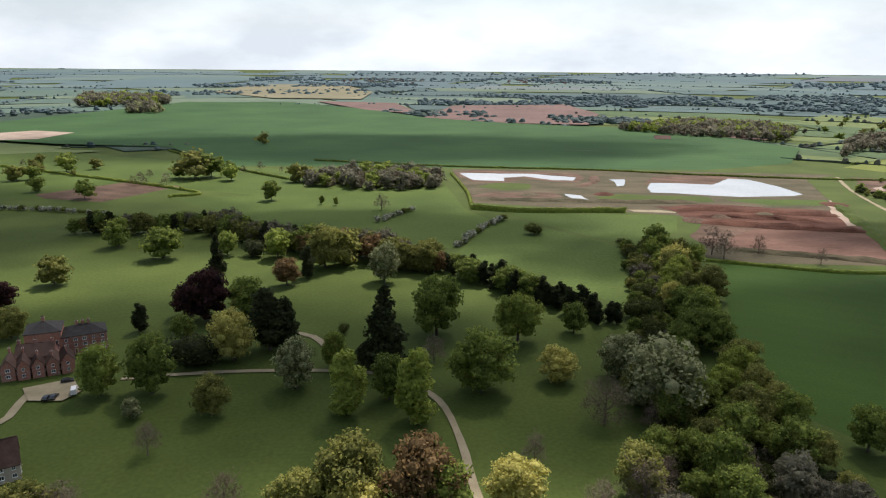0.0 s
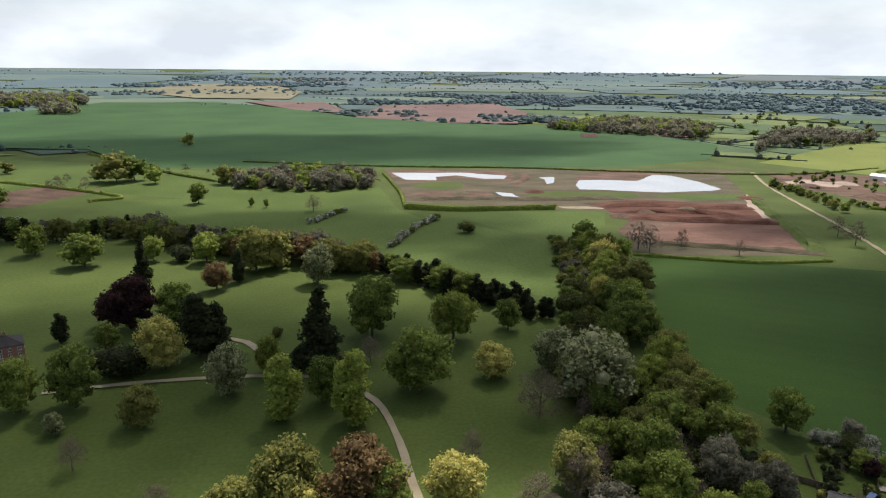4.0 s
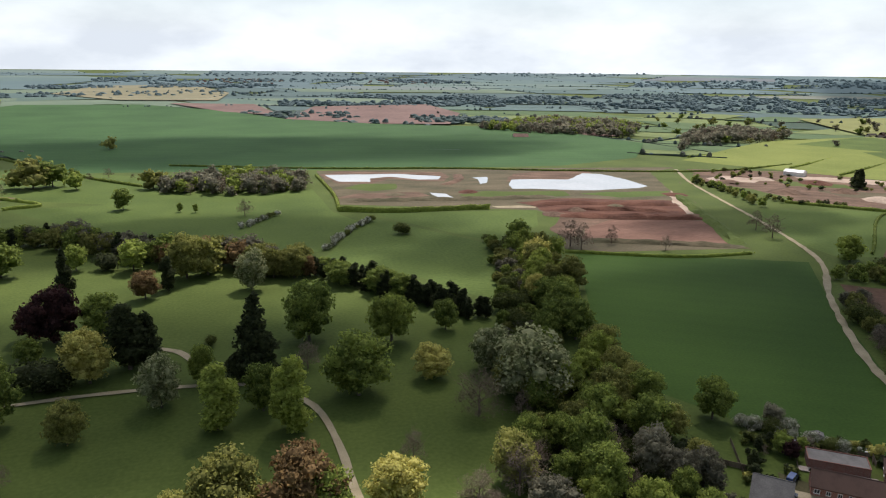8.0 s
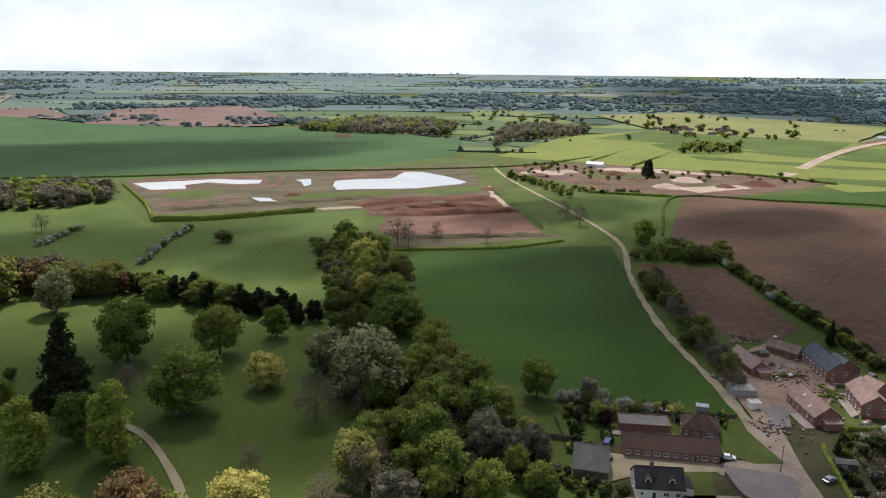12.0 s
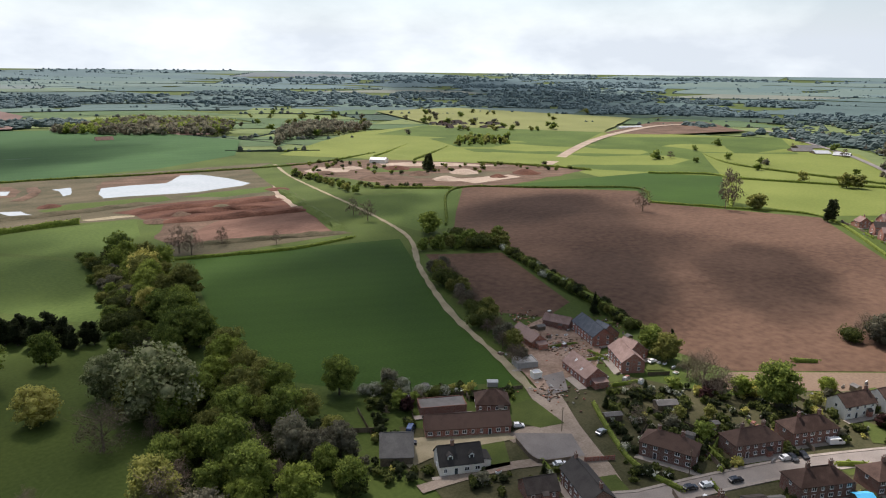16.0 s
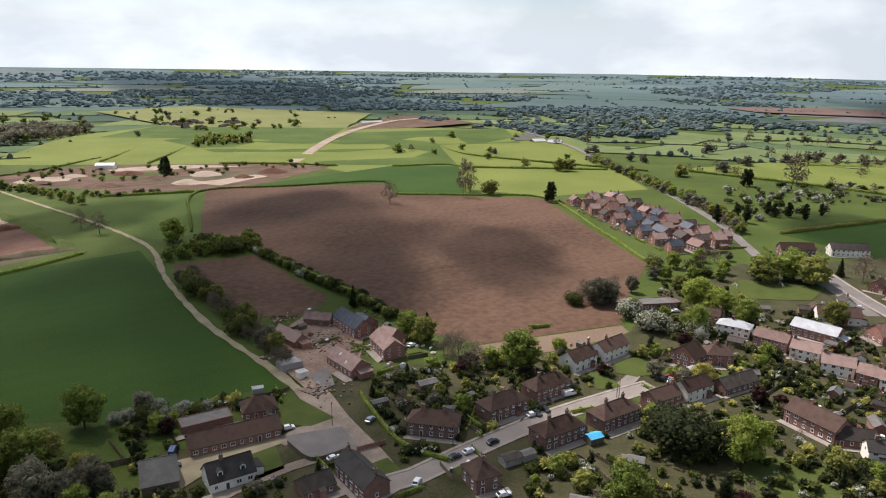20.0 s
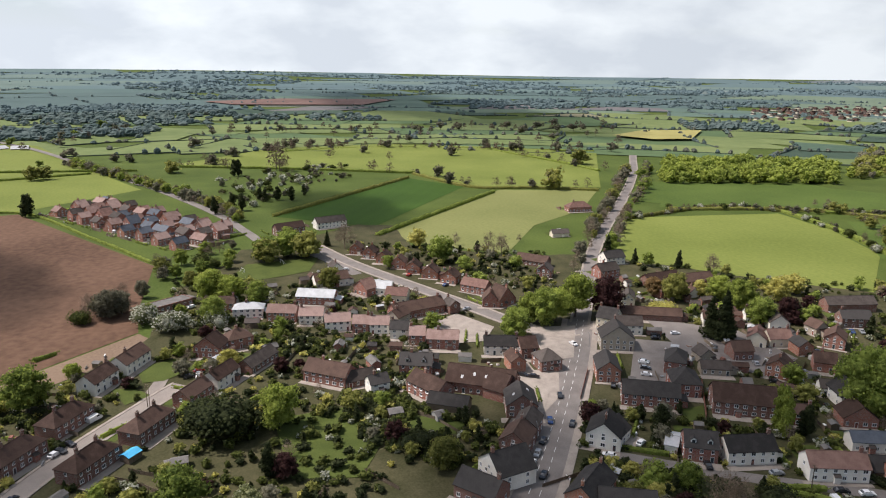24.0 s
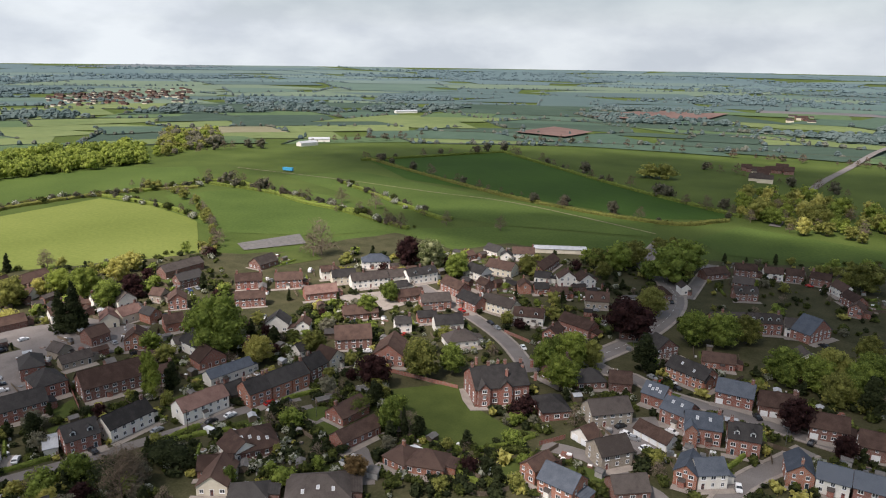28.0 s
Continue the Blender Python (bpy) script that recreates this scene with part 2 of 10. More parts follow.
mat("soil_strip", (0.082, 0.042, 0.029), (0.165, 0.096, 0.068), 0.02, bump=0.5, fine=0.22, spec=0.1, stretch=(1, 3.2, 1), turn=18)
mat("soil_red", (0.045, 0.019, 0.012), (0.130, 0.060, 0.038), 0.035, stretch=(1, 2.6, 1), turn=15, bump=0.8, fine=0.5, spec=0.1, spot=(0.24, 0.16, 0.11))
mat("soil_tan", (0.060, 0.040, 0.026), (0.155, 0.100, 0.070), 0.035, bump=0.8, fine=0.5, spec=0.1)
rows_on(MATS["soil_tan"], 16.0, (0.60, 0.62, 0.55), (1.25, 1.22, 1.20), 110, 0.35, 9.0)
mat("site_mud", (0.16, 0.105, 0.074), (0.34, 0.245, 0.185), 0.12, bump=0.6, fine=1.0, spec=0.1)
mat("soil_olive", (0.044, 0.044, 0.022), (0.120, 0.098, 0.060), 0.022, stretch=(1, 2.2, 1), turn=8, bump=0.6, fine=0.4, spec=0.1)
mat("sand", (0.22, 0.165, 0.125), (0.38, 0.31, 0.24), 0.05, bump=0.4, fine=0.5, spec=0.1)
mat("gravel", (0.190, 0.160, 0.100), (0.310, 0.268, 0.178), 0.15, bump=0.4, fine=3.0, spec=0.1)
mat("lane_dirt", (0.165, 0.130, 0.100), (0.300, 0.245, 0.195), 0.14, bump=0.4, fine=1.6, spec=0.1)
mat("asphalt_pale", (0.165, 0.142, 0.124), (0.265, 0.232, 0.204), 0.12, rough=0.85, fine=3.0)
mat("asphalt", (0.118, 0.104, 0.095), (0.200, 0.180, 0.165), 0.12, rough=0.85, fine=3.0)
mat("paving", (0.205, 0.175, 0.150), (0.320, 0.280, 0.240), 0.3, fine=3.0)
mat("road_paint", (0.55, 0.55, 0.52), (0.72, 0.72, 0.70), 1.0)
mat("far_wood", (0.022, 0.036, 0.022), (0.052, 0.070, 0.038), 0.05, bump=1.0, fine=0.25, spec=0.05)
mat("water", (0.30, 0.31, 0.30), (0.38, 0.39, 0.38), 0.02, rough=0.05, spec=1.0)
# leaves and bark
mat("bark", (0.055, 0.045, 0.036), (0.12, 0.10, 0.080), 1.5, bump=0.6)
mat("leaf_green", (0.092, 0.126, 0.026), (0.283, 0.341, 0.071), 0.5, fine=2.0, island=0.30, per_object=0.22, leaf=True, spec=0.2)
mat("leaf_fresh", (0.146, 0.184, 0.035), (0.342, 0.397, 0.079), 0.5, fine=2.0, island=0.30, per_object=0.22, leaf=True, spec=0.2)
mat("leaf_gold", (0.305, 0.279, 0.068), (0.584, 0.545, 0.166), 0.5, fine=2.0, island=0.30, per_object=0.15, leaf=True, spec=0.2)
mat("leaf_olive", (0.122, 0.129, 0.033), (0.308, 0.309, 0.083), 0.5, fine=2.0, island=0.30, per_object=0.30, leaf=True, spec=0.2)
mat("leaf_shrub", (0.045, 0.058, 0.014), (0.135, 0.155, 0.038), 0.5, fine=2.0, island=0.35, per_object=0.35, leaf=True, spec=0.2)
mat("leaf_ash", (0.110, 0.104, 0.070), (0.240, 0.228, 0.155), 0.5, fine=2.0, island=0.35, per_object=0.35, leaf=True, spec=0.2)
mat("leaf_grey", (0.118, 0.140, 0.050), (0.390, 0.398, 0.211), 0.6, fine=2.0, island=0.5, per_object=0.15, leaf=True, spec=0.2)
mat("leaf_dark", (0.021, 0.029, 0.011), (0.057, 0.069, 0.026), 0.5, fine=2.0, island=0.35, per_object=0.2, leaf=True, spec=0.2)
mat("leaf_copper", (0.022, 0.010, 0.011), (0.066, 0.029, 0.026), 0.5, fine=2.0, island=0.35, per_object=0.1, leaf=True, spec=0.2)
mat("leaf_russet", (0.127, 0.083, 0.036), (0.273, 0.182, 0.081), 0.5, fine=2.0, island=0.35, per_object=0.2, leaf=True, spec=0.2)
mat("twig", (0.105, 0.080, 0.056), (0.205, 0.160, 0.118), 0.6, fine=2.0, island=0.3, per_object=0.3, spec=0.1)
mat("blossom", (0.10, 0.115, 0.050), (0.56, 0.56, 0.46), 0.6, fine=2.0, island=0.7, leaf=True, spec=0.2)
# buildings


def brickwork(name, low, high, mortar, roughness=0.9):
    """Brick courses over a mottled base colour."""
    m = mat(name, low, high, 0.6, rough=roughness, bump=0.2, fine=4.0, per_object=0.25)
    n, l = m.node_tree.nodes, m.node_tree.links
    p = n["Principled BSDF"]
    was = p.inputs["Base Color"].links[0].from_socket
    co = n.new("ShaderNodeTexCoord")
    sp, ad, cb = n.new("ShaderNodeSeparateXYZ"), n.new("ShaderNodeMath"), n.new("ShaderNodeCombineXYZ")
    l.new(co.outputs["Object"], sp.inputs[0])
    l.new(sp.outputs["X"], ad.inputs[0])
    l.new(sp.outputs["Y"], ad.inputs[1])
    l.new(ad.outputs[0], cb.inputs["X"])
    l.new(sp.outputs["Z"], cb.inputs["Y"])
    br = n.new("ShaderNodeTexBrick")
    br.inputs["Scale"].default_value = 1.0
    br.inputs["Brick Width"].default_value, br.inputs["Row Height"].default_value = 0.225, 0.075
    br.inputs["Mortar Size"].default_value = 0.010
    l.new(cb.outputs[0], br.inputs["Vector"])
    l.new(was, br.inputs["Color1"])
    l.new(was, br.inputs["Color2"])
    br.inputs["Mortar"].default_value = (*mortar, 1)
    l.new(br.outputs["Color"], p.inputs["Base Color"])
    return m


def tiled(name, low, high, step=0.30, rough=0.8):
    """Courses of roof tiles, by height, over a mottled and streaked base colour."""
    m = mat(name, low, high, 0.45, rough=rough, fine=5.0, per_object=0.35, bump=0.1, spec=0.12)
    n, l = m.node_tree.nodes, m.node_tree.links
    p = n["Principled BSDF"]
    was = p.inputs["Base Color"].links[0].from_socket
    co, wv = n.new("ShaderNodeTexCoord"), n.new("ShaderNodeTexWave")
    wv.wave_type, wv.bands_direction, wv.wave_profile = 'BANDS', 'Z', 'SAW'
    wv.inputs["Scale"].default_value = 0.314 / step * 2
    wv.inputs["Distortion"].default_value = 0.4
    l.new(co.outputs["Object"], wv.inputs["Vector"])
    rp = n.new("ShaderNodeValToRGB")
    rp.color_ramp.elements[0].color, rp.color_ramp.elements[1].color = (0.72, 0.72, 0.72, 1), (1.05, 1.05, 1.05, 1)
    l.new(wv.outputs["Fac"], rp.inputs["Fac"])
    mx = n.new("ShaderNodeMix")
    mx.data_type, mx.blend_type = 'RGBA', 'MULTIPLY'
    mx.inputs["Factor"].default_value = 0.8
    l.new(was, mx.inputs["A"])
    l.new(rp.outputs["Color"], mx.inputs["B"])
    l.new(mx.outputs["Result"], p.inputs["Base Color"])
    return m


brickwork("brick_red", (0.20, 0.058, 0.040), (0.34, 0.115, 0.078), (0.30, 0.26, 0.22))
brickwork("brick_dark", (0.135, 0.052, 0.038), (0.23, 0.092, 0.066), (0.24, 0.21, 0.18))
brickwork("brick_orange", (0.26, 0.080, 0.045), (0.42, 0.150, 0.085), (0.34, 0.29, 0.24))
brickwork("stone_wall", (0.27, 0.22, 0.16), (0.40, 0.34, 0.26), (0.36, 0.33, 0.29))
mat("render_white", (0.66, 0.62, 0.55), (0.84, 0.80, 0.72), 0.3, fine=3.0, per_object=0.2)
mat("render_cream", (0.52, 0.46, 0.35), (0.66, 0.60, 0.48), 0.3, fine=3.0, per_object=0.2)
tiled("tile_brown", (0.046, 0.028, 0.022), (0.101, 0.064, 0.050))
tiled("tile_red", (0.142, 0.081, 0.067), (0.247, 0.152, 0.123))
tiled("tile_new", (0.200, 0.130, 0.110), (0.320, 0.225, 0.195))
tiled("tile_grey", (0.048, 0.039, 0.034), (0.095, 0.080, 0.071))
tiled("slate", (0.027, 0.025, 0.024), (0.059, 0.054, 0.051), rough=0.75)
tiled("slate_blue", (0.056, 0.066, 0.083), (0.106, 0.119, 0.140), rough=0.6)
mat("sheet_roof", (0.30, 0.31, 0.32), (0.46, 0.47, 0.48), 0.4, rough=0.5, fine=3.0)
mat("felt", (0.085, 0.080, 0.075), (0.16, 0.15, 0.14), 0.4, fine=3.0)
mat("paint_white", (0.70, 0.70, 0.69), (0.82, 0.82, 0.81), 1.0, rough=0.5)
mat("paint_door", (0.03, 0.05, 0.06), (0.20, 0.07, 0.05), 1.0, rough=0.4, per_object=0.9)
mat("pane", (0.020, 0.024, 0.028), (0.045, 0.050, 0.055), 1.0, rough=0.05, spec=0.8)
mat("timber", (0.10, 0.075, 0.052), (0.20, 0.155, 0.11), 1.5, fine=6.0, per_object=0.4)
mat("concrete", (0.27, 0.26, 0.245), (0.40, 0.385, 0.36), 0.4, fine=3.0)
mat("metal_grey", (0.16, 0.17, 0.18), (0.30, 0.31, 0.32), 1.0, rough=0.45, metal=0.6)
mat("tarp_blue", (0.05, 0.30, 0.52), (0.09, 0.42, 0.66), 0.7, rough=0.5)
mat("tyre", (0.012, 0.012, 0.012), (0.03, 0.03, 0.03), 2.0)
mat("car_white", (0.66, 0.66, 0.65), (0.78, 0.78, 0.77), 0.5, rough=0.25, spec=0.6)
mat("car_silver", (0.30, 0.31, 0.32), (0.42, 0.43, 0.44), 0.5, rough=0.3, metal=0.5)
mat("car_black", (0.012, 0.013, 0.016), (0.030, 0.031, 0.035), 0.5, rough=0.2, spec=0.6)
mat("car_blue", (0.02, 0.04, 0.12), (0.04, 0.08, 0.20), 0.5, rough=0.2, spec=0.6)
mat("car_red", (0.30, 0.02, 0.02), (0.42, 0.04, 0.03), 0.5, rough=0.2, spec=0.6)

# ---- building blocks ----
def rise(x, y):
    """The height of the land: level round the village, climbing to low hills far off, shaped to fit the skyline in the
    camera's view.
    """
    r = math.hypot(x, y)
    if r < 1000:
        return 0.0
    south = min(1.0, max(0.0, ((math.degrees(math.atan2(x, y)) + 90) % 360 - 168) / 42))     # lowered toward the south to fit the camera's skyline
    return (91 - 30 * south * south * (3 - 2 * south)) * ((min(r, 5000) - 1000) / 4000) ** 1.5


def mesh_of(name, verts, faces, mats, slots=None, smooth=False):
    me = bpy.data.meshes.new(name)
    me.from_pydata(verts, [], faces)
    for m in (mats if isinstance(mats, (list, tuple)) else [mats]):
        me.materials.append(MATS[m])
    if slots:
        me.polygons.foreach_set("material_index", slots)
    if smooth:
        me.polygons.foreach_set("use_smooth", [True] * len(me.polygons))
    me.update()
    return me


def part(name, me, parent, label="", at=None):
    ob = new(name, me)
    ob.parent = parent
    if at is not None:
        ob.matrix_local = at
    if label:
        ob["label"] = label
    return ob


def structure(name, me, label, category):
    return tagged(new(name, me), label, category, kind="structure")


class Solid:
    """Collects boxes and prisms into one mesh."""

    def __init__(self):
        self.v, self.f, self.s = [], [], []

    def box(self, x0, x1, y0, y1, z0, z1, slot=0):
        k = len(self.v)
        self.v += [(x, y, z) for z in (z0, z1) for x, y in ((x0, y0), (x1, y0), (x1, y1), (x0, y1))]
        self.f += [(k + 3, k + 2, k + 1, k), (k + 4, k + 5, k + 6, k + 7)]
        self.f += [(k + i, k + (i + 1) % 4, k + 4 + (i + 1) % 4, k + 4 + i) for i in range(4)]
        self.s += [slot] * 6
        return self

    def face(self, points, slot=0):
        k = len(self.v)
        self.v += points
        self.f.append(tuple(range(k, k + len(points))))
        self.s.append(slot)
        return self

    def slab(self, points, thick, slot=0):
        """A flat polygon with thickness downwards."""
        n = len(points)
        k = len(self.v)
        self.v += list(points) + [(x, y, z - thick) for x, y, z in points]
        self.f += [tuple(range(k, k + n)), tuple(range(k + 2 * n - 1, k + n - 1, -1))]
        self.f += [(k + i, k + n + i, k + n + (i + 1) % n, k + (i + 1) % n) for i in range(n)]
        self.s += [slot] * (n + 2)
        return self

    def tube(self, a, b, ra, rb, sides=6, slot=0):
        a, b = Vector(a), Vector(b)
        q = (b - a).to_track_quat('Z', 'Y')
        k = len(self.v)
        for p, r in ((a, ra), (b, rb)):
            for i in range(sides):
                w = 2 * math.pi * i / sides
                self.v.append(tuple(p + q @ Vector((r * math.cos(w), r * math.sin(w), 0))))
        self.f += [(k + i, k + (i + 1) % sides, k + sides + (i + 1) % sides, k + sides + i) for i in range(sides)]
        self.f += [tuple(range(k + sides, k + 2 * sides)), tuple(range(k + sides - 1, k - 1, -1))]
        self.s += [slot] * (sides + 2)
        return self

    def mesh(self, name, mats, smooth=False):
        return mesh_of(name, self.v, self.f, mats, self.s, smooth)


def smooth_line(points, step=6.0):
    """Points along a soft curve through the given ones (Catmull-Rom)."""
    p = [Vector((*q, 0)) for q in points]
    p = [2 * p[0] - p[1]] + p + [2 * p[-1] - p[-2]]
    out = []
    for i in range(1, len(p) - 2):
        n = max(1, int((p[i + 1] - p[i]).length / step))
        for k in range(n):
            t = k / n
            a, b, c, d = p[i - 1], p[i], p[i + 1], p[i + 2]
            out.append(0.5 * (2 * b + (c - a) * t + (2 * a - 5 * b + 4 * c - d) * t * t + (3 * b - 3 * c + d - a) * t ** 3))
    out.append(p[-2])
    return out


def in_outline(x, y, poly):
    odd = False
    for (ax, ay), (bx, by) in zip(poly, poly[1:] + poly[:1]):
        if (ay > y) != (by > y) and x < (bx - ax) * (y - ay) / (by - ay) + ax:
            odd = not odd
    return odd


LAYER = [0]
ROADS = []                                     # points along roads: x, y, half width


def field(name, points, material, label, category="field", lift=None, ragged=0.0, kind="structure"):
    """A sheet of land inside an outline, laid on the ground; far ones follow its rise."""
    LAYER[0] += 1
    z = lift if lift is not None else 0.02 + 0.004 * LAYER[0]
    far = max(math.hypot(*q) for q in points) > 940
    line = []
    step = 60.0 if far else 8.0
    for i, a in enumerate(points):
        b = points[(i + 1) % len(points)]
        n = max(1, int(math.dist(a, b) / step))
        for k in range(n):
            x, y = a[0] + (b[0] - a[0]) * k / n, a[1] + (b[1] - a[1]) * k / n
            if ragged:
                v = noise.noise_vector((x * 0.06, y * 0.06, len(points) * 1.7)) * ragged
                x, y = x + v.x, y + v.y
            line.append((x, y))
    bm = bmesh.new()
    f = bm.faces.new([bm.verts.new((x, y, 0)) for x, y in line])
    if f.normal.z < 0:
        f.normal_flip()
    bmesh.ops.triangulate(bm, faces=bm.faces[:])
    if far:
        for _ in range(6):
            long = [e for e in bm.edges if e.calc_length() > 130]
            if not long:
                break
            bmesh.ops.subdivide_edges(bm, edges=long, cuts=1)
            bmesh.ops.triangulate(bm, faces=bm.faces[:])
    for v in bm.verts:
        r = math.hypot(v.co.x, v.co.y)
        v.co.z = rise(v.co.x, v.co.y) + z + (0 if r < 930 else min(4.0, (r - 930) / 40))
    bm.normal_update()
    for f in bm.faces:
        if f.normal.z < 0:
            f.normal_flip()
    me = bpy.data.meshes.new(name)
    bm.to_mesh(me)
    bm.free()
    me.materials.append(MATS[material])
    return tagged(new(name, me), label, category, kind=kind)


def ribbon(name, points, width, material, label, category, z=0.9, thick=0.0, parent=None, step=6.0, offset=0.0, wobble=0.0):
    """A strip of road or path along a soft line; thick gives it an edge of that height."""
    line = smooth_line(points, step)
    ROADS.extend((p.x, p.y, width / 2) for p in line)
    v, f = [], []
    for i, p in enumerate(line):
        d = (line[min(i + 1, len(line) - 1)] - line[max(i - 1, 0)]).normalized()
        s = Vector((d.y, -d.x, 0))
        k = wobble * noise.noise((p.x * 0.11, p.y * 0.11, 3))
        zz = rise(p.x, p.y) + z - 0.35 + (0 if math.hypot(p.x, p.y) < 930 else min(4.5, (math.hypot(p.x, p.y) - 930) / 36))
        for q in (p + s * (offset - width / 2 - k), p + s * (offset + width / 2 + k)):
            v += [(q.x, q.y, zz), (q.x, q.y, zz - thick)]
    for i in range(len(line) - 1):
        a, b = 4 * i, 4 * i + 4
        f.append((a, a + 2, b + 2, b))
        if thick:
            f += [(a + 1, a, b, b + 1), (a + 2, a + 3, b + 3, b + 2)]
    me = mesh_of(name, v, f, material)
    if parent:
        return part(name, me, parent, label)
    return tagged(new(name, me), label, category, kind="structure")


# ---- plants ----
def leaf_cards(rng, centres, normals, size, sag=0.25, thin=1.0):
    """Bent leaf clumps: two triangles each, folded along the middle."""
    n = len(centres)
    r = rng.normal(size=(n, 3))
    nn = normals + 0.75 * r
    nn /= np.linalg.norm(nn, axis=1)[:, None]
    u = np.cross(nn, rng.normal(size=(n, 3)))
    u /= np.linalg.norm(u, axis=1)[:, None] + 1e-9
    w = np.cross(nn, u)
    s = size * rng.uniform(0.6, 1.35, n)[:, None]
    a, b = centres - u * s * 0.5, centres + u * s * 0.5
    c, d = centres + w * s * 0.45 * thin - nn * s * sag * thin, centres - w * s * 0.45 * thin - nn * s * sag * thin
    v = np.stack([a, c, b, d], 1).reshape(-1, 3)
    k = np.arange(n)[:, None] * 4
    f = np.concatenate([k + [0, 3, 2], k + [0, 2, 1]], 1).reshape(-1, 3)
    return v, f


def crown_mesh(name, seed, lobes, count, size, material, core=0.72, low=-0.45, rings=7, sides=9, thin=1.0):
    """Leaf clumps over several lobes (centre, radii), with a ragged dense inside."""
    rng = np.random.default_rng(seed)
    vs, fs, base, full = [], [], 0, sides
    area = np.array([(r[0] * r[1] + r[1] * r[2] + r[0] * r[2]) for c, r in lobes])
    area = area / area.sum()
    for (c, r), share in zip(lobes, area):
        n = max(12, int(count * share))
        d = rng.normal(size=(n * 2, 3))
        d /= np.linalg.norm(d, axis=1)[:, None]
        d = d[d[:, 2] > low][:n]
        bump = np.array([noise.noise(Vector(q * 2.6) + Vector((seed, c[0], c[1]))) for q in d])
        rad = (1 + 0.34 * bump) * rng.uniform(0.84, 1.10, len(d))
        p = np.array(c) + d * np.array(r) * rad[:, None]
        if thin < 1:
            p = np.array(c) + (p - np.array(c)) * rng.uniform(0.45, 1.0, len(p))[:, None]
        v, f = leaf_cards(rng, p, d, size, thin=thin)
        vs.append(v), fs.append(f + base)
        base += len(v)
        if core:
            m, sides = (rings, full) if share == area.max() else (4, 5)
            ring = []
            for i in range(1, m - 1):
                th = math.pi * i / (m - 1)
                for k in range(sides):
                    ph = 2 * math.pi * k / sides + i * 0.3
                    q = Vector((math.sin(th) * math.cos(ph), math.sin(th) * math.sin(ph), math.cos(th)))
                    g = core * (1 + 0.30 * noise.noise(q * 2.6 + Vector((seed, c[0], c[1]))))
                    ring.append((c[0] + q.x * r[0] * g, c[1] + q.y * r[1] * g, c[2] + q.z * r[2] * g))
            top, bot = (c[0], c[1], c[2] + r[2] * core), (c[0], c[1], c[2] - r[2] * core)
            vs.append(np.array(ring + [top, bot]))
            ff = []
            for i in range(m - 3):
                for k in range(sides):
                    a, b = i * sides + k, i * sides + (k + 1) % sides
                    ff += [(a, a + sides, b + sides), (a, b + sides, b)]
            nt = len(ring)
            for k in range(sides):
                ff += [(nt, k, (k + 1) % sides), (nt + 1, (m - 3) * sides + (k + 1) % sides, (m - 3) * sides + k)]
            fs.append(np.array(ff) + base)
            base += nt + 2
    v, f = np.concatenate(vs), np.concatenate(fs)
    me = bpy.data.meshes.new(name)
    me.vertices.add(len(v))
    me.vertices.foreach_set("co", v.astype(np.float32).ravel())
    me.loops.add(len(f) * 3)
    me.loops.foreach_set("vertex_index", f.astype(np.int32).ravel())
    me.polygons.add(len(f))
    me.polygons.foreach_set("loop_start", np.arange(0, len(f) * 3, 3, dtype=np.int32))
    me.materials.append(MATS[material])
    me.update()
    me.validate()
    return me


def trunk_mesh(name, seed, height, radius, limbs, reach, twigs=0, material="bark", sides=7):
    """A tapered, slightly leaning trunk with limbs that fork upwards."""
    rng = random.Random(seed)
    s = Solid()
    p, tips = Vector((0, 0, -0.3)), []
    for i in range(4):
        q = Vector((rng.uniform(-.02, .02) * height, rng.uniform(-.02, .02) * height, height * (i + 1) / 4))
        s.tube(p, q, radius * (1 - 0.21 * i) * (1.25 if i == 0 else 1), radius * (1 - 0.21 * (i + 1)), sides)
        tips.append((p.copy(), q.copy()))
        p = q
    for k in range(limbs):
        a, b = tips[rng.randint(1, 3)]
        o = a.lerp(b, rng.random())
        w = 2 * math.pi * k / limbs + rng.uniform(-.4, .4)
        e = o + Vector((math.cos(w), math.sin(w), rng.uniform(0.5, 1.1))) * reach * rng.uniform(0.6, 1.0)
        s.tube(o, e, radius * 0.34, radius * 0.12, min(5, sides))
        for j in range(twigs):
            b0 = o.lerp(e, rng.uniform(0.35, 1))
            v = Vector((rng.uniform(-1, 1), rng.uniform(-1, 1), rng.uniform(0.1, 1.0))) * reach * 0.5
            s.tube(b0, b0 + v, radius * 0.10, radius * 0.03, 3)
            for h in range(4):
                c0 = b0 + v * rng.uniform(0.4, 1)
                x = Vector((rng.uniform(-1, 1), rng.uniform(-1, 1), rng.uniform(-0.1, 1.0))) * reach * 0.22
                s.tube(c0, c0 + x, radius * 0.05, radius * 0.02, 3)
    return s.mesh(name, material)


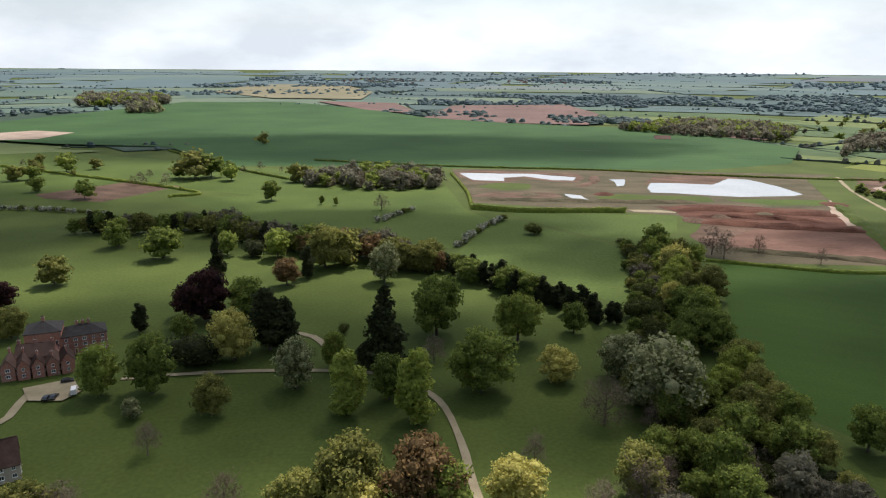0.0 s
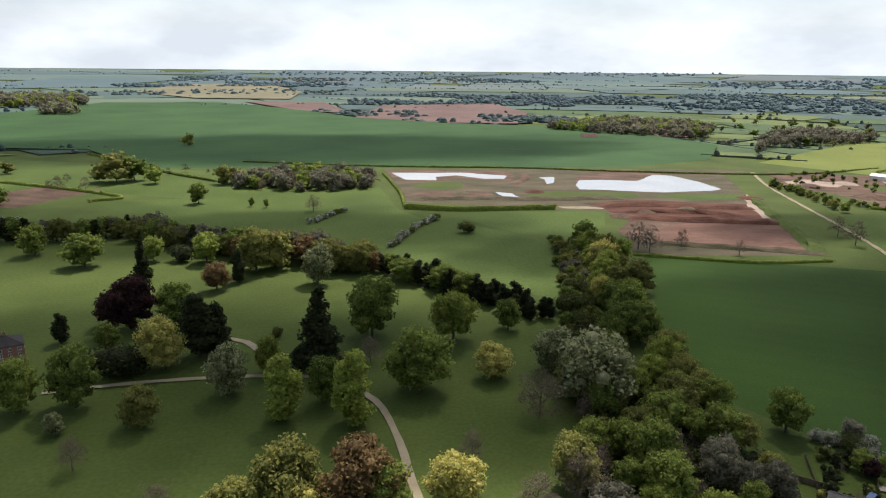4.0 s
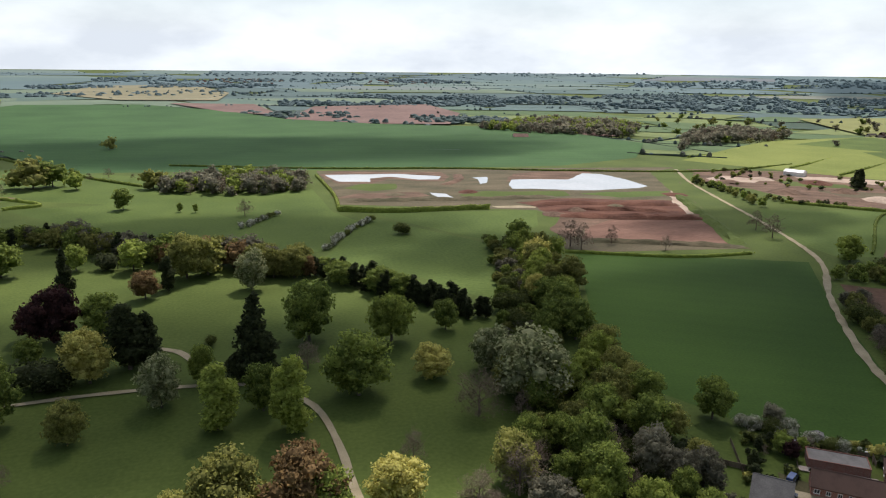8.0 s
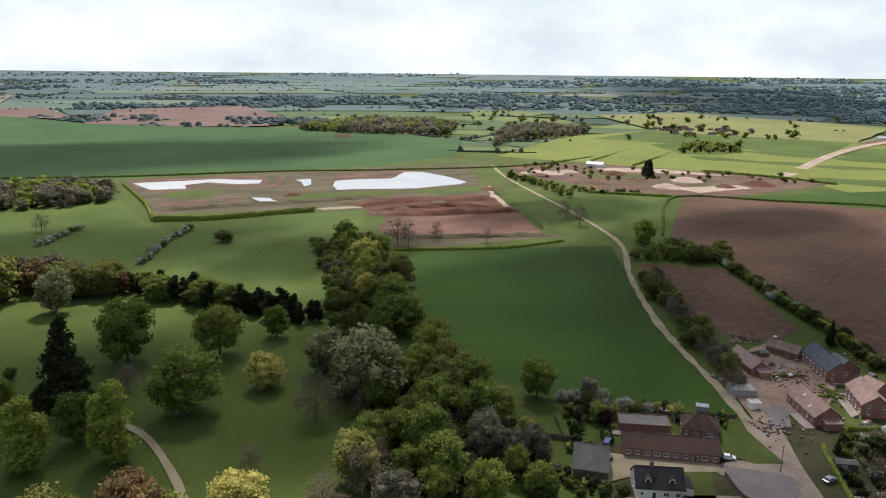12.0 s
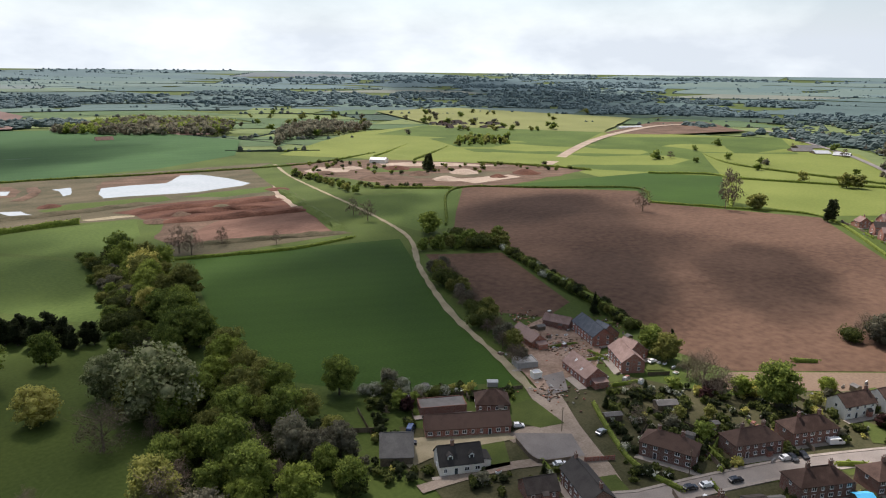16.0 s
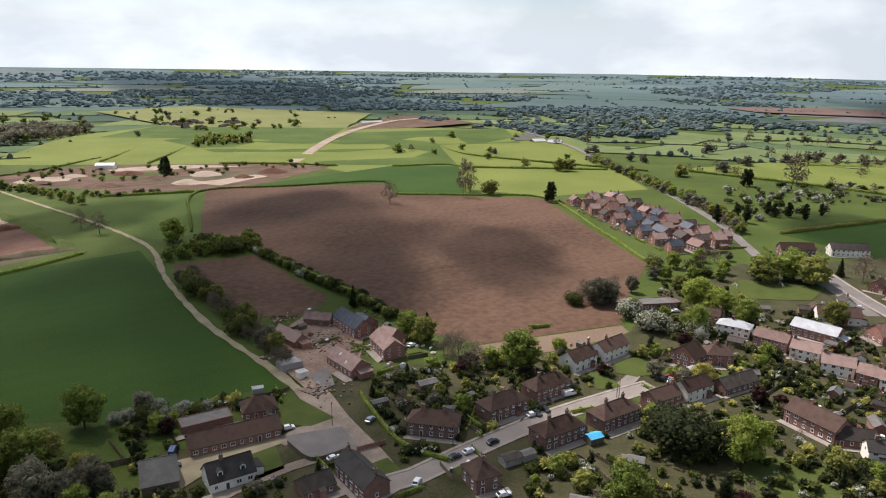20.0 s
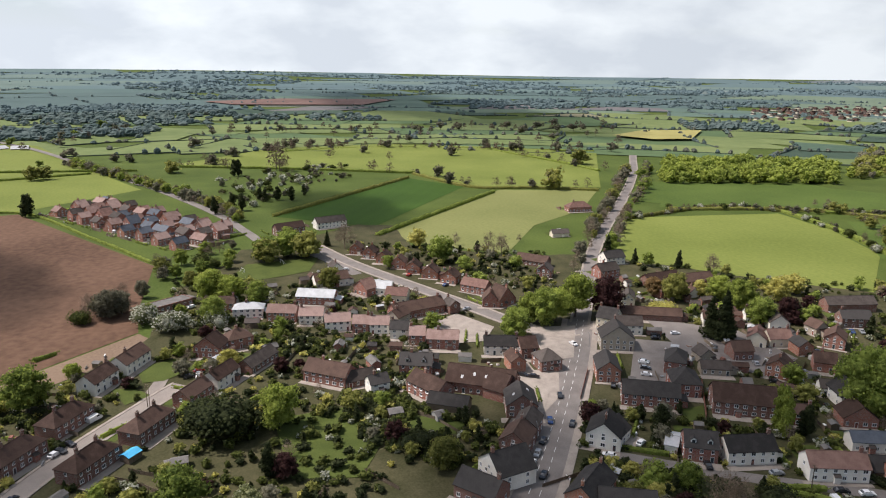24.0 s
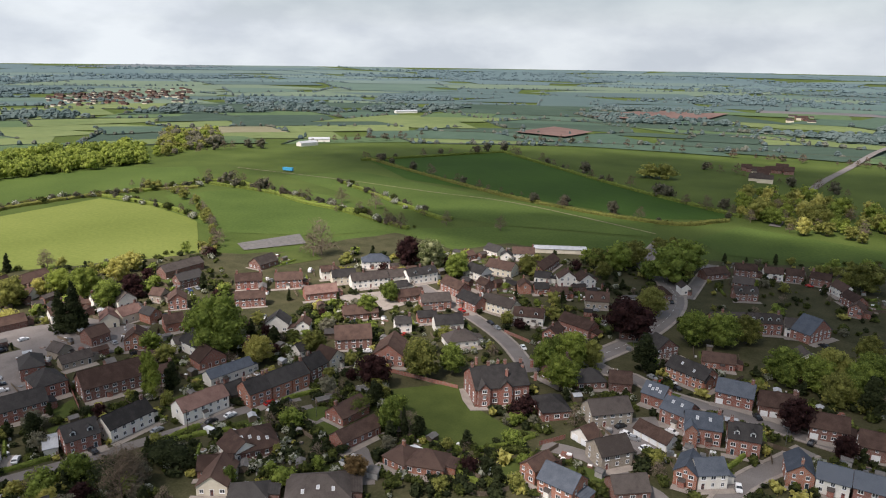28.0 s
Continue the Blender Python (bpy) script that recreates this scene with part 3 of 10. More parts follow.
def lobes_dome(seed, n, wide=0.31, tall=0.38, low=0.465, size=0.155):
    """Many small lobes over a domed crown that reaches low, in a unit-high tree."""
    rng = random.Random(seed)
    out = [((0, 0, low), (wide * 0.92, wide * 0.92, tall * 0.98))]
    squash, lean = rng.uniform(0.88, 1.12), rng.uniform(-.05, .05)
    for k in range(n):
        z = 1 - 1.92 * (k + 0.5) / n
        w = 2.39996 * k + rng.uniform(-.35, .35)
        c = math.sqrt(max(0.0, 1 - z * z))
        g = rng.uniform(0.80, 1.10)
        q = size * rng.uniform(0.72, 1.25) * (4.6 / math.sqrt(n))
        out.append(((wide * c * g * math.cos(w) * squash + lean * z, wide * c * g * math.sin(w) / squash, low + tall * z * rng.uniform(0.86, 1.04)), (q, q, q * rng.uniform(0.68, 0.9))))
    return out


def lobes_round(seed, n, spread=0.30, size=0.30):
    """A few broad lobes, reaching low, for open crowns in a unit-high tree."""
    rng = random.Random(seed)
    out = [((0, 0, 0.50), (size * 1.15, size * 1.15, size * 1.25))]
    for k in range(n):
        w = 2 * math.pi * k / n + rng.uniform(-.3, .3)
        d = spread * rng.uniform(0.75, 1.1)
        z = size * rng.uniform(0.55, 0.80)
        out.append(((d * math.cos(w), d * math.sin(w), rng.uniform(0.20, 0.40)), (z, z, z * 0.95)))
    for k in range(max(3, n // 2)):
        w = 2 * math.pi * k / max(3, n // 2) + rng.uniform(-.5, .5)
        d = spread * rng.uniform(0.35, 0.75)
        z = size * rng.uniform(0.45, 0.70)
        out.append(((d * math.cos(w), d * math.sin(w), rng.uniform(0.60, 0.76)), (z, z, z * 0.85)))
    out.append(((rng.uniform(-.06, .06), rng.uniform(-.06, .06), 0.83), (size * 0.55, size * 0.55, 0.17)))
    return out


def lobes_tall(seed, n, width):
    """Lobes stacked in a narrow upright crown."""
    rng = random.Random(seed)
    out = []
    for k in range(n):
        u = (k + 0.5) / n
        w = width * (0.55 + 0.8 * math.sin(math.pi * min(1, 0.18 + u * 0.80))) * 0.72
        a = rng.uniform(0, 6.3)
        q = w * rng.uniform(0.62, 0.86)
        out.append(((math.cos(a) * w * 0.42, math.sin(a) * w * 0.42, 0.08 + 0.86 * u), (q, q, 0.085)))
    return out


def lobes_cone(seed, n, width):
    rng = random.Random(seed)
    out = []
    for k in range(n):
        u = (k + 0.5) / n
        w = width * (1.08 - u) ** 0.8
        a = rng.uniform(0, 6.3)
        q = w * rng.uniform(0.66, 0.88)
        out.append(((math.cos(a) * w * 0.30, math.sin(a) * w * 0.30, 0.05 + 0.90 * u), (q, q, 0.065)))
    return out


KINDS = {
    # kind: (leaf material, crown shape, label, category)
    "green": ("leaf_green", "round", "broad green deciduous tree in full leaf", "tree"),
    "fresh": ("leaf_fresh", "round", "broad tree in fresh light green leaf", "tree"),
    "gold": ("leaf_gold", "round", "rounded tree with yellow-green young leaves", "tree"),
    "olive": ("leaf_olive", "round", "oak with olive-brown leaves just opening", "tree"),
    "ash": ("leaf_ash", "round", "grey-brown tree with leaf buds just opening", "tree"),
    "grey": ("leaf_grey", "round", "chestnut in pale blossom over dark leaves", "tree"),
    "russet": ("leaf_russet", "round", "rounded tree with russet young leaves", "tree"),
    "copper": ("leaf_copper", "round", "copper beech with dark purple crown", "tree"),
    "lime": ("leaf_fresh", "tall", "upright lime tree with light green crown", "tree"),
    "holly": ("leaf_dark", "tall", "dark clipped evergreen tree", "tree"),
    "conifer": ("leaf_dark", "cone", "tall dark green conifer tree", "tree"),
    "bare": ("twig", "bare", "bare-branched tree with brown twigs", "tree"),
    "thorn": ("blossom", "bush", "hawthorn bush white with blossom", "bush"),
    "shrub": ("leaf_shrub", "bush", "dense green garden shrub", "bush"),
    "dark_shrub": ("leaf_dark", "bush", "dense dark evergreen shrub", "bush"),
    "gold_shrub": ("leaf_gold", "bush", "yellow-green leafy garden shrub", "bush"),
}
STOCK = {}


def stock(kind, level, variant):
    """Unit-high crown and trunk meshes, made once and shared by all trees of a kind."""
    key = (kind, level, variant)
    if key not in STOCK:
        material, shape = KINDS[kind][:2]
        seed = variant * 17 + len(kind) * 3 + ord(kind[0])
        count, size = ((2800, 0.042), (720, 0.076), (160, 0.145), (60, 0.22))[level]
        trunk = None
        grain = {} if level == 0 else (dict(rings=6, sides=7) if level == 1 else dict(rings=4, sides=5))
        if shape == "round":
            crown = crown_mesh("crown", seed, lobes_dome(seed, (22, 13, 6, 3)[level]), count, size, material, **grain)
            trunk = trunk_mesh("trunk", seed, 0.50, 0.028, (5, 4, 2, 1)[level], 0.26, sides=(7, 5, 4, 3)[level])
        elif shape == "tall":
            crown = crown_mesh("crown", seed, lobes_tall(seed, 16, 0.21), count, size, material, low=-0.8, **grain)
            trunk = trunk_mesh("trunk", seed, 0.6, 0.026, 4, 0.14)
        elif shape == "cone":
            crown = crown_mesh("crown", seed, lobes_cone(seed, 22, 0.25), count, size, material, core=0.72, low=-0.6, **grain)
            trunk = trunk_mesh("trunk", seed, 0.8, 0.022, 4, 0.10)
        elif shape == "bare":
            cs = lobes_round(seed, 7)
            crown = crown_mesh("crown", seed, cs, int(count * 0.9), size * 1.3, material, core=0, thin=0.16)
            trunk = trunk_mesh("trunk", seed, 0.62, 0.026, (8, 7, 4, 3)[level], 0.40, twigs=(6, 2, 0, 0)[level], material="twig", sides=(7, 5, 3, 3)[level])
        else:
            rng = random.Random(seed)
            ls = [((rng.uniform(-.35, .35), rng.uniform(-.35, .35), rng.uniform(0.32, 0.55)), (0.42, 0.42, 0.42)) for _ in range(5)]
            crown = crown_mesh("crown", seed, ls, count // 2, size * 1.7, material, low=-0.7, **(dict(rings=5, sides=6) if level < 2 else dict(rings=4, sides=5)))
            trunk = trunk_mesh("stem", seed, 0.4, 0.05, 4, 0.3)
        STOCK[key] = (crown, trunk)
    return STOCK[key]


TREES = random.Random(5)
GROVES = {}


def tree(kind, x, y, h, wide=1.0, label="", group="", level=None, joined=""):
    """One tree, its base at x, y; wide scales the crown's breadth. joined names the grove whose one mesh takes it in."""
    r = math.hypot(x, y)
    if level is None:
        level = 0 if r < 380 else (1 if r < 620 else (2 if r < 950 else 3))
    crown, trunk = stock(kind, level, TREES.randint(0, 3 if level == 0 else 2))
    shape = KINDS[kind][1]
    w = h * wide * TREES.uniform(0.92, 1.08)
    m = Matrix.LocRotScale((x, y, rise(x, y) + (0.25 if r < 930 else min(4.0, (r - 930) / 40))), Euler((0, 0, TREES.uniform(0, 6.28))), (w, w, h))
    if joined:
        GROVES.setdefault(joined, []).append((crown, None if shape == "bush" and level > 1 else trunk, m))
        return None
    base = new("tree" if shape != "bush" else "bush")
    base.empty_display_size = 0.2
    base.matrix_world = m
    part("trunk" if shape != "bush" else "stem", trunk, base)
    part("crown", crown, base)["kind"] = "stuff"
    return tagged(base, label or KINDS[kind][2], KINDS[kind][3], group)


ARRAYS = {}


def arrays(me):
    """A mesh's points, the corners of its faces one after another, and each face's number of corners."""
    if me.name not in ARRAYS:
        v = np.empty(len(me.vertices) * 3, np.float32)
        me.vertices.foreach_get("co", v)
        c, n = np.empty(len(me.loops), np.int32), np.empty(len(me.polygons), np.int32)
        me.loops.foreach_get("vertex_index", c)
        me.polygons.foreach_get("loop_total", n)
        ARRAYS[me.name] = (v.reshape(-1, 3), c, n)
    return ARRAYS[me.name]


def plant_groves():
    """Turns each joined grove into one mesh of kind stuff."""
    for name, members in GROVES.items():
        vs, cs, ns, slots, names, base = [], [], [], [], [], 0
        for crown, trunk, m in members:
            mm = np.array(m)
            for me in (crown, trunk) if trunk else (crown,):
                v, c, n = arrays(me)
                vs.append(v @ mm[:3, :3].T + mm[:3, 3])
                k = me.materials[0].name
                if k not in names:
                    names.append(k)
                cs.append(c + base)
                ns.append(n)
                slots.append(np.full(len(n), names.index(k), np.int32))
                base += len(v)
        v, c, n = np.concatenate(vs), np.concatenate(cs), np.concatenate(ns)
        me = bpy.data.meshes.new(name)
        me.vertices.add(len(v))
        me.vertices.foreach_set("co", v.astype(np.float32).ravel())
        me.loops.add(len(c))
        me.loops.foreach_set("vertex_index", c)
        me.polygons.add(len(n))
        me.polygons.foreach_set("loop_start", np.concatenate([[0], np.cumsum(n)[:-1]]).astype(np.int32))
        me.polygons.foreach_set("material_index", np.concatenate(slots))
        for k in names:
            me.materials.append(MATS[k])
        me.update()
        tagged(new(name, me), GROVE_WORDS.get(name, "mixed trees and bushes in spring leaf"), "trees", kind="stuff")


GROVE_WORDS = {"garden_shrubs": "mixed garden shrubs in spring leaf", "boundary_wood": "dense belt of spring-leafed boundary trees", "park_belt": "dark mixed tree belt behind the park", "track_trees": "bare trees and copse beside the track",
               "hall_trees": "fresh green trees round a hall", "estate_wood": "dark leafy trees behind the estate", "hawthorn_hedge": "hawthorn bushes white with blossom", "green_wood": "plantation in fresh yellow-green leaf", "far_spinney": "far wood of olive and bare trees",
               "garden_trees": "small mixed trees in back gardens", "straggling_hedge": "straggling hawthorn hedge partly in white blossom", "hedgerow_trees": "scattered oaks along far field hedges", "roadside_trees": "thin bare trees lining the road",
               "allotment_trees": "dark conifers and bushes among allotments", "quarry_scrub": "rough scrub round the quarry"}


def belt(points, width, kinds, spacing, height, seed, group, wide=1.0, jitter=0.35, joined="", keep=1.0, spread=(0.72, 1.18)):
    """A belt of trees along a line, mixed from the given kinds."""
    rng = random.Random(seed)
    for p in smooth_line(points, spacing):
        rows = max(1, round(width / spacing))
        for k in range(rows):
            o = (k + 0.5) / rows - 0.5
            x = p.x + o * width + rng.uniform(-jitter, jitter) * spacing
            y = p.y + rng.uniform(-jitter, jitter) * spacing
            if rng.random() < keep:
                tree(rng.choice(kinds), x, y, height * rng.uniform(*spread), wide, group=group, joined=joined)


def hedge(points, height, width, kind="hedge", material="leaf_green", label="clipped field hedge of mixed green leaves", z=0.0, seed=1, density=1.0):
    """A leafy hedge along a line, as one mass of leaf clumps over a dense inside."""
    line = smooth_line(points, 3.0)
    far = math.hypot(line[0].x, line[0].y)
    size = 0.6 if far < 400 else (1.0 if far < 800 else 1.8)
    rng = np.random.default_rng(seed + int(abs(points[0][0])))
    vs, fs, base = [], [], 0
    cs, ns = [], []
    ring_before = None
    sv, sf = [], []
    for i, p in enumerate(line):
        d = (line[min(i + 1, len(line) - 1)] - line[max(i - 1, 0)]).normalized()
        s = np.array((d.y, -d.x, 0))
        g = rise(p.x, p.y)
        hh = height * (1 + 0.28 * noise.noise((p.x * 0.13, p.y * 0.13, 5)))
        ww = width * (1 + 0.3 * noise.noise((p.x * 0.17, p.y * 0.17, 9)))
        o = np.array((p.x, p.y, g))
        k = len(sv)
        for a, b in ((-0.5, 0), (-0.46, 0.62), (-0.2, 0.9), (0.2, 0.9), (0.46, 0.62), (0.5, 0)):
            sv.append(o + s * a * ww * 0.86 + np.array((0, 0, b * hh)))
        if i:
            sf += [(k - 6 + j, k - 6 + j + 1, k + j + 1, k + j) for j in range(5)]
        m = int(density * 3.0 * (2 * hh + ww) / (size * size) * 0.55) + 1
        w = rng.uniform(0, 1, m)
        th = np.pi * w
        dirs = np.cos(th)[:, None] * s + np.sin(th)[:, None] * np.array((0, 0, 1.0))
        q = o + np.array((d.x, d.y, 0)) * rng.uniform(-1.6, 1.6, m)[:, None]
        q = q + dirs * np.stack([np.full(m, ww * 0.5)] * 2 + [np.full(m, hh * 0.98)], 1) * rng.uniform(0.8, 1.08, m)[:, None]
        q[:, 2] = np.maximum(q[:, 2], g + 0.05)
        drop = rng.uniform(0, 1, m)
        edge = (w < 0.2) | (w > 0.8)
        q[edge, 2] = g + drop[edge] * hh * 0.75
        cs.append(q)
        ns.append(dirs)
    v, f = leaf_cards(rng, np.concatenate(cs), np.concatenate(ns), size)
    verts = [tuple(q) for q in sv] + [tuple(q) for q in v]
    faces = sf + [tuple(q) for q in (f + len(sv))]
    return tagged(new(kind, mesh_of(kind, verts, faces, material)), label, "hedge", kind="stuff")


# ---- the land ----
def land():
    rings = [0, 120, 300, 600, 1000] + [1000 + 3990 * (k / 34) for k in range(1, 35)]
    v, f = [(0, 0, 0)], []
    n = 192
    for r in rings[1:]:
        for k in range(n):
            a = 2 * math.pi * k / n
            x, y = r * math.sin(a), r * math.cos(a)
            v.append((x, y, rise(x, y)))
    f += [(0, 1 + (k + 1) % n, 1 + k) for k in range(n)]
    for i in range(len(rings) - 2):
        for k in range(n):
            a, b = 1 + i * n + k, 1 + i * n + (k + 1) % n
            f.append((a, b, b + n, a + n))
    structure("ground", mesh_of("ground", v, f, "grass", smooth=True), "rolling green farmland and village ground", "ground")


land()

# ---- fields ----
field("field", [(-822.1, 1210.7), (-697.6, 1922.7), (-414, 1956.1), (-188.4, 1737.1), (-36.8, 1490.6), (125.5, 1372.2), (372.4, 1274.5), (457.1, 1126.4), (497.4, 978.1), (421, 844.1), (296.1, 783.2), (136, 778.3), (9.4, 784.5), (-246.8, 787.7), (-373.4, 951.5), (-530.8, 958.1), (-691.1, 1013)], "wheat", "broad blue-green field of young wheat")
field("field", [(-642.1, 801.8), (-491.2, 884.7), (-326.2, 827.9), (-176.4, 759.8), (2.7, 655.2), (14.2, 569.6), (-91.8, 604.8), (-137.9, 588.8), (-234.1, 627.5), (-327, 580.1), (-446.3, 549.2)], "pasture", "green pasture with scattered hedgerow trees")
field("field", [(-353.1, 592.5), (-302.7, 666.5), (-244.9, 642.7), (-279.9, 561.5), (-333.4, 574.5)], "soil_tan", "bare brown earth in a fenced plot")
field("field", [(-233.1, 584.4), (-141, 602.5), (-74.4, 626.2), (2.7, 639.2), (18.1, 541.1), (35.7, 503.5), (5.6, 419), (-52.9, 439.1), (-135.3, 487.2)], "pasture", "green pasture beyond the park trees")
field("field", [(2.4, 388.4), (43.5, 519.6), (108.8, 429.2), (117.1, 424.8), (92.9, 303.3), (76.8, 323.6), (56.2, 356.9)], "pasture", "close-grazed green pasture")
field("field", [(50.3, 531.6), (179.6, 526.2), (161.7, 469.5), (116.5, 429.6), (62.4, 504.2)], "pasture", "green meadow beside the workings")
field("field", [(160.8, 393.9), (289.9, 349.4), (253.3, 288.7), (179.1, 146.7), (152.3, 156.3), (133.2, 179.4), (113.7, 210.5), (113, 243.4)], "crop", "dark green field of young wheat with tramlines")
field("field", [(8.8, 773.6), (226.2, 768.7), (422.5, 753.5), (339.2, 575.1), (276, 384.7), (179, 391.4), (157.5, 403.4), (187.7, 495.8), (179.6, 526.2), (23.9, 573.5)], "soil_olive", "disturbed grassy ground of a quarry")
field("field", [(173, 561), (221, 575), (272, 558), (316, 552), (299, 475), (229, 488), (188, 502)], "soil_red", "dark red earth cut over by machines", ragged=6)
field("field", [(170, 424), (195, 458), (231, 488), (190, 502), (166, 456)], "soil_tan", "pale trampled earth beside the red cutting", ragged=4)
field("field", [(231.6, 487.4), (297, 468.7), (273.1, 390), (176, 423.6), (195.3, 458.1)], "soil_strip", "flat red-brown terrace of stripped earth", ragged=4)
field("field", [(334.5, 599.5), (343.6, 595.8), (316.7, 523.8), (299.1, 475.1), (289.6, 478.2), (306.7, 541.6)], "sand", "pale haul ramp at the edge of the cutting", ragged=3)


def bank(points, width, height, material, words, seed=0):
    """A low uneven ridge of bulldozed earth along a line."""
    line = smooth_line(points, 4.0)
    v, f = [], []
    for i, p in enumerate(line):
        d = (line[min(i + 1, len(line) - 1)] - line[max(i - 1, 0)]).normalized()
        side = Vector((d.y, -d.x, 0))
        end = min(1.0, i / 3, (len(line) - 1 - i) / 3)
        for k, (o, z) in enumerate(((-0.5, 0), (-0.26, 0.7), (0.0, 1.0), (0.24, 0.65), (0.5, 0))):
            q = p + side * o * width * (1 + 0.5 * noise.noise((p.x * 0.07, p.y * 0.07, k + seed)))
            v.append((q.x, q.y, 0.25 + z * end * height * (1 + 0.7 * noise.noise((q.x * 0.09, q.y * 0.09, 7 + seed)))))
        if i:
            n = 5 * i
            f += [(n - 5 + k, n - 4 + k, n + k + 1, n + k) for k in range(4)]
    return tagged(new("earth_bank", mesh_of("earth_bank", v, f, material)), words, "bank", "spoil banks")


bank([(187, 503), (229, 489), (262, 482), (299, 474)], 13, 2.6, "soil_red", "long bank of dark red bulldozed earth")
bank([(182, 545), (220, 549), (262, 538), (306, 530)], 11, 1.8, "soil_red", "low ridge of dark red earth", 2)
bank([(196, 525), (240, 519), (283, 505)], 10, 2.2, "soil_red", "low ridge of dark red earth", 4)
bank([(176, 423), (218, 408), (274, 389)], 9, 2.0, "soil_olive", "weedy bank along the stripped terrace", 6)
bank([(274, 392), (287, 430), (298, 468), (310, 510), (330, 575)], 11, 2.4, "grass", "grassed bank beside the farm track", 8)
bank([(30, 586), (95, 585), (150, 580), (215, 582)], 12, 2.0, "soil_olive", "weedy bank before the quarry ponds", 10)
bank([(130, 660), (150, 690), (158, 730)], 10, 1.6, "soil_tan", "brown bank between the ponds", 12)
field("field", [(20.6, 606), (46.4, 622.6), (98.3, 624.4), (104.5, 605.5), (72.8, 587.5)], "soil_tan", "bare brown earth beside a hedge", ragged=5)
field("field", [(195.2, 671.8), (216.6, 724.7), (257.7, 741.3), (306.9, 730.4), (304.1, 704.6), (270.9, 672.9), (231.4, 682), (203, 678.2)], "soil_tan", "pink-brown silt bank in a quarry pond", ragged=4)
field("field", [(11.3, 747.4), (33, 766), (142.8, 747.3), (145.4, 713.3), (133.6, 683.9), (111, 686.9), (82.3, 709.8), (61.9, 679.1), (29, 680.1), (14.9, 726.7)], "soil_tan", "thin brown shore of a quarry pond", ragged=3)
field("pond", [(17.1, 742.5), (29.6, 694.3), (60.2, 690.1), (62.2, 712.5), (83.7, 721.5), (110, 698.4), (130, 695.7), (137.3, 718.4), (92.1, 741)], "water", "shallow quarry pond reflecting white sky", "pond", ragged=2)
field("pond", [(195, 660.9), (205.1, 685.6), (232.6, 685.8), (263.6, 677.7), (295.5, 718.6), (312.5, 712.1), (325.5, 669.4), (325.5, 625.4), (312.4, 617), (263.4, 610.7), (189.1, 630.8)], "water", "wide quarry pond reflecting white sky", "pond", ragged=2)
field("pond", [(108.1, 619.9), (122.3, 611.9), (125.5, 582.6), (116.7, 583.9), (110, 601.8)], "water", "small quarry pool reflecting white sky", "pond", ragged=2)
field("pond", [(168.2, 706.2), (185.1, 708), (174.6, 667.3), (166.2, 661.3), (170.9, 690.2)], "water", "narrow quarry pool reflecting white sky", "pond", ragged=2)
field("sand_bed", [(146.8, 548.1), (171.8, 546.9), (184.2, 540.1), (181.8, 535.5), (150.5, 540.1)], "gravel", "pale settling bed beside the workings", "sand bed", ragged=1)
field("field", [(131.2, 604.6), (161, 618.7), (234.5, 608.4), (232, 587.4), (186.9, 579.4), (141.7, 583)], "grass", "long grassed bank between the quarry ponds", ragged=4)
field("field", [(30.3, 652.9), (51, 680.6), (83.5, 672.6), (80.8, 642.6), (57.6, 633.2)], "grass", "grassed quarry mound", ragged=4)
field("field", [(241.5, 598.1), (331.7, 597.9), (327.2, 573.8), (273, 569.9)], "pasture", "grassy strip beside the quarry pond", ragged=4)
field("field", [(479, 479.5), (589.9, 351.5), (542.5, 311.1), (591.8, 186.8), (412.5, 61.3), (330, 57.1), (301.3, 52.2), (249.1, 99.9), (250.5, 124.8), (279.3, 178.4), (328.3, 290.7), (339.7, 350.3)], "plough", "broad ploughed brown field")
field("field", [(227.3, 97.8), (286, 41.6), (299.9, 51.9), (248, 99.4)], "plough_pale", "pale unsown headland strip")
field("field", [(275.7, 307), (315.1, 278.9), (268.9, 191.4), (242.5, 185), (228.7, 208.4), (247.2, 254.8)], "plough", "small stripped field of brown earth")
field("field", [(363.1, 501.6), (467.3, 473.6), (342.5, 350.7), (315.1, 359.8), (316.2, 412.7)], "pasture", "small green paddock beside the track")
field("field", [(466.5, 811.3), (710.1, 982.9), (921.4, 1017.3), (1079.7, 729.4), (1222.4, 461.4), (1074.9, 305.4), (693.6, 111.7), (600.2, 189.2), (608.6, 352.3), (671.6, 516.3), (541.2, 703.3)], "meadow", "bright yellow-green pasture")
field("field", [(431.3, 732.2), (537.8, 698.8), (670.6, 524.3), (681.2, 472.7), (517.8, 453.9), (405.7, 528.2), (394.8, 638.3)], "soil_tan", "pinkish-tan earthworks of a quarry yard", ragged=6)
field("field", [(412.8, 666.9), (443.7, 681), (468.9, 651.2), (449.3, 632.6), (412.3, 644.1)], "sand", "pale sand heaped flat in the quarry", ragged=4)
field("field", [(517.8, 673), (585, 625.3), (627, 550.6), (568.6, 597.9), (511.8, 643.9)], "sand", "pale wheel-worn strip of the quarry yard", ragged=5)
field("field", [(478, 582.2), (559.1, 541.6), (630, 500.5), (546.3, 511.9), (477, 544.2)], "soil_olive", "weedy green strip in the quarry yard", ragged=6)
field("field", [(478.1, 642.5), (531.2, 605.9), (525.1, 579.7), (468.2, 608.9)], "grass", "grassed bank in the quarry yard", ragged=5)
field("field", [(500, 517), (573.8, 503.5), (570.1, 483.7), (500.9, 485)], "sand", "pale sandy track in the quarry yard", ragged=4)
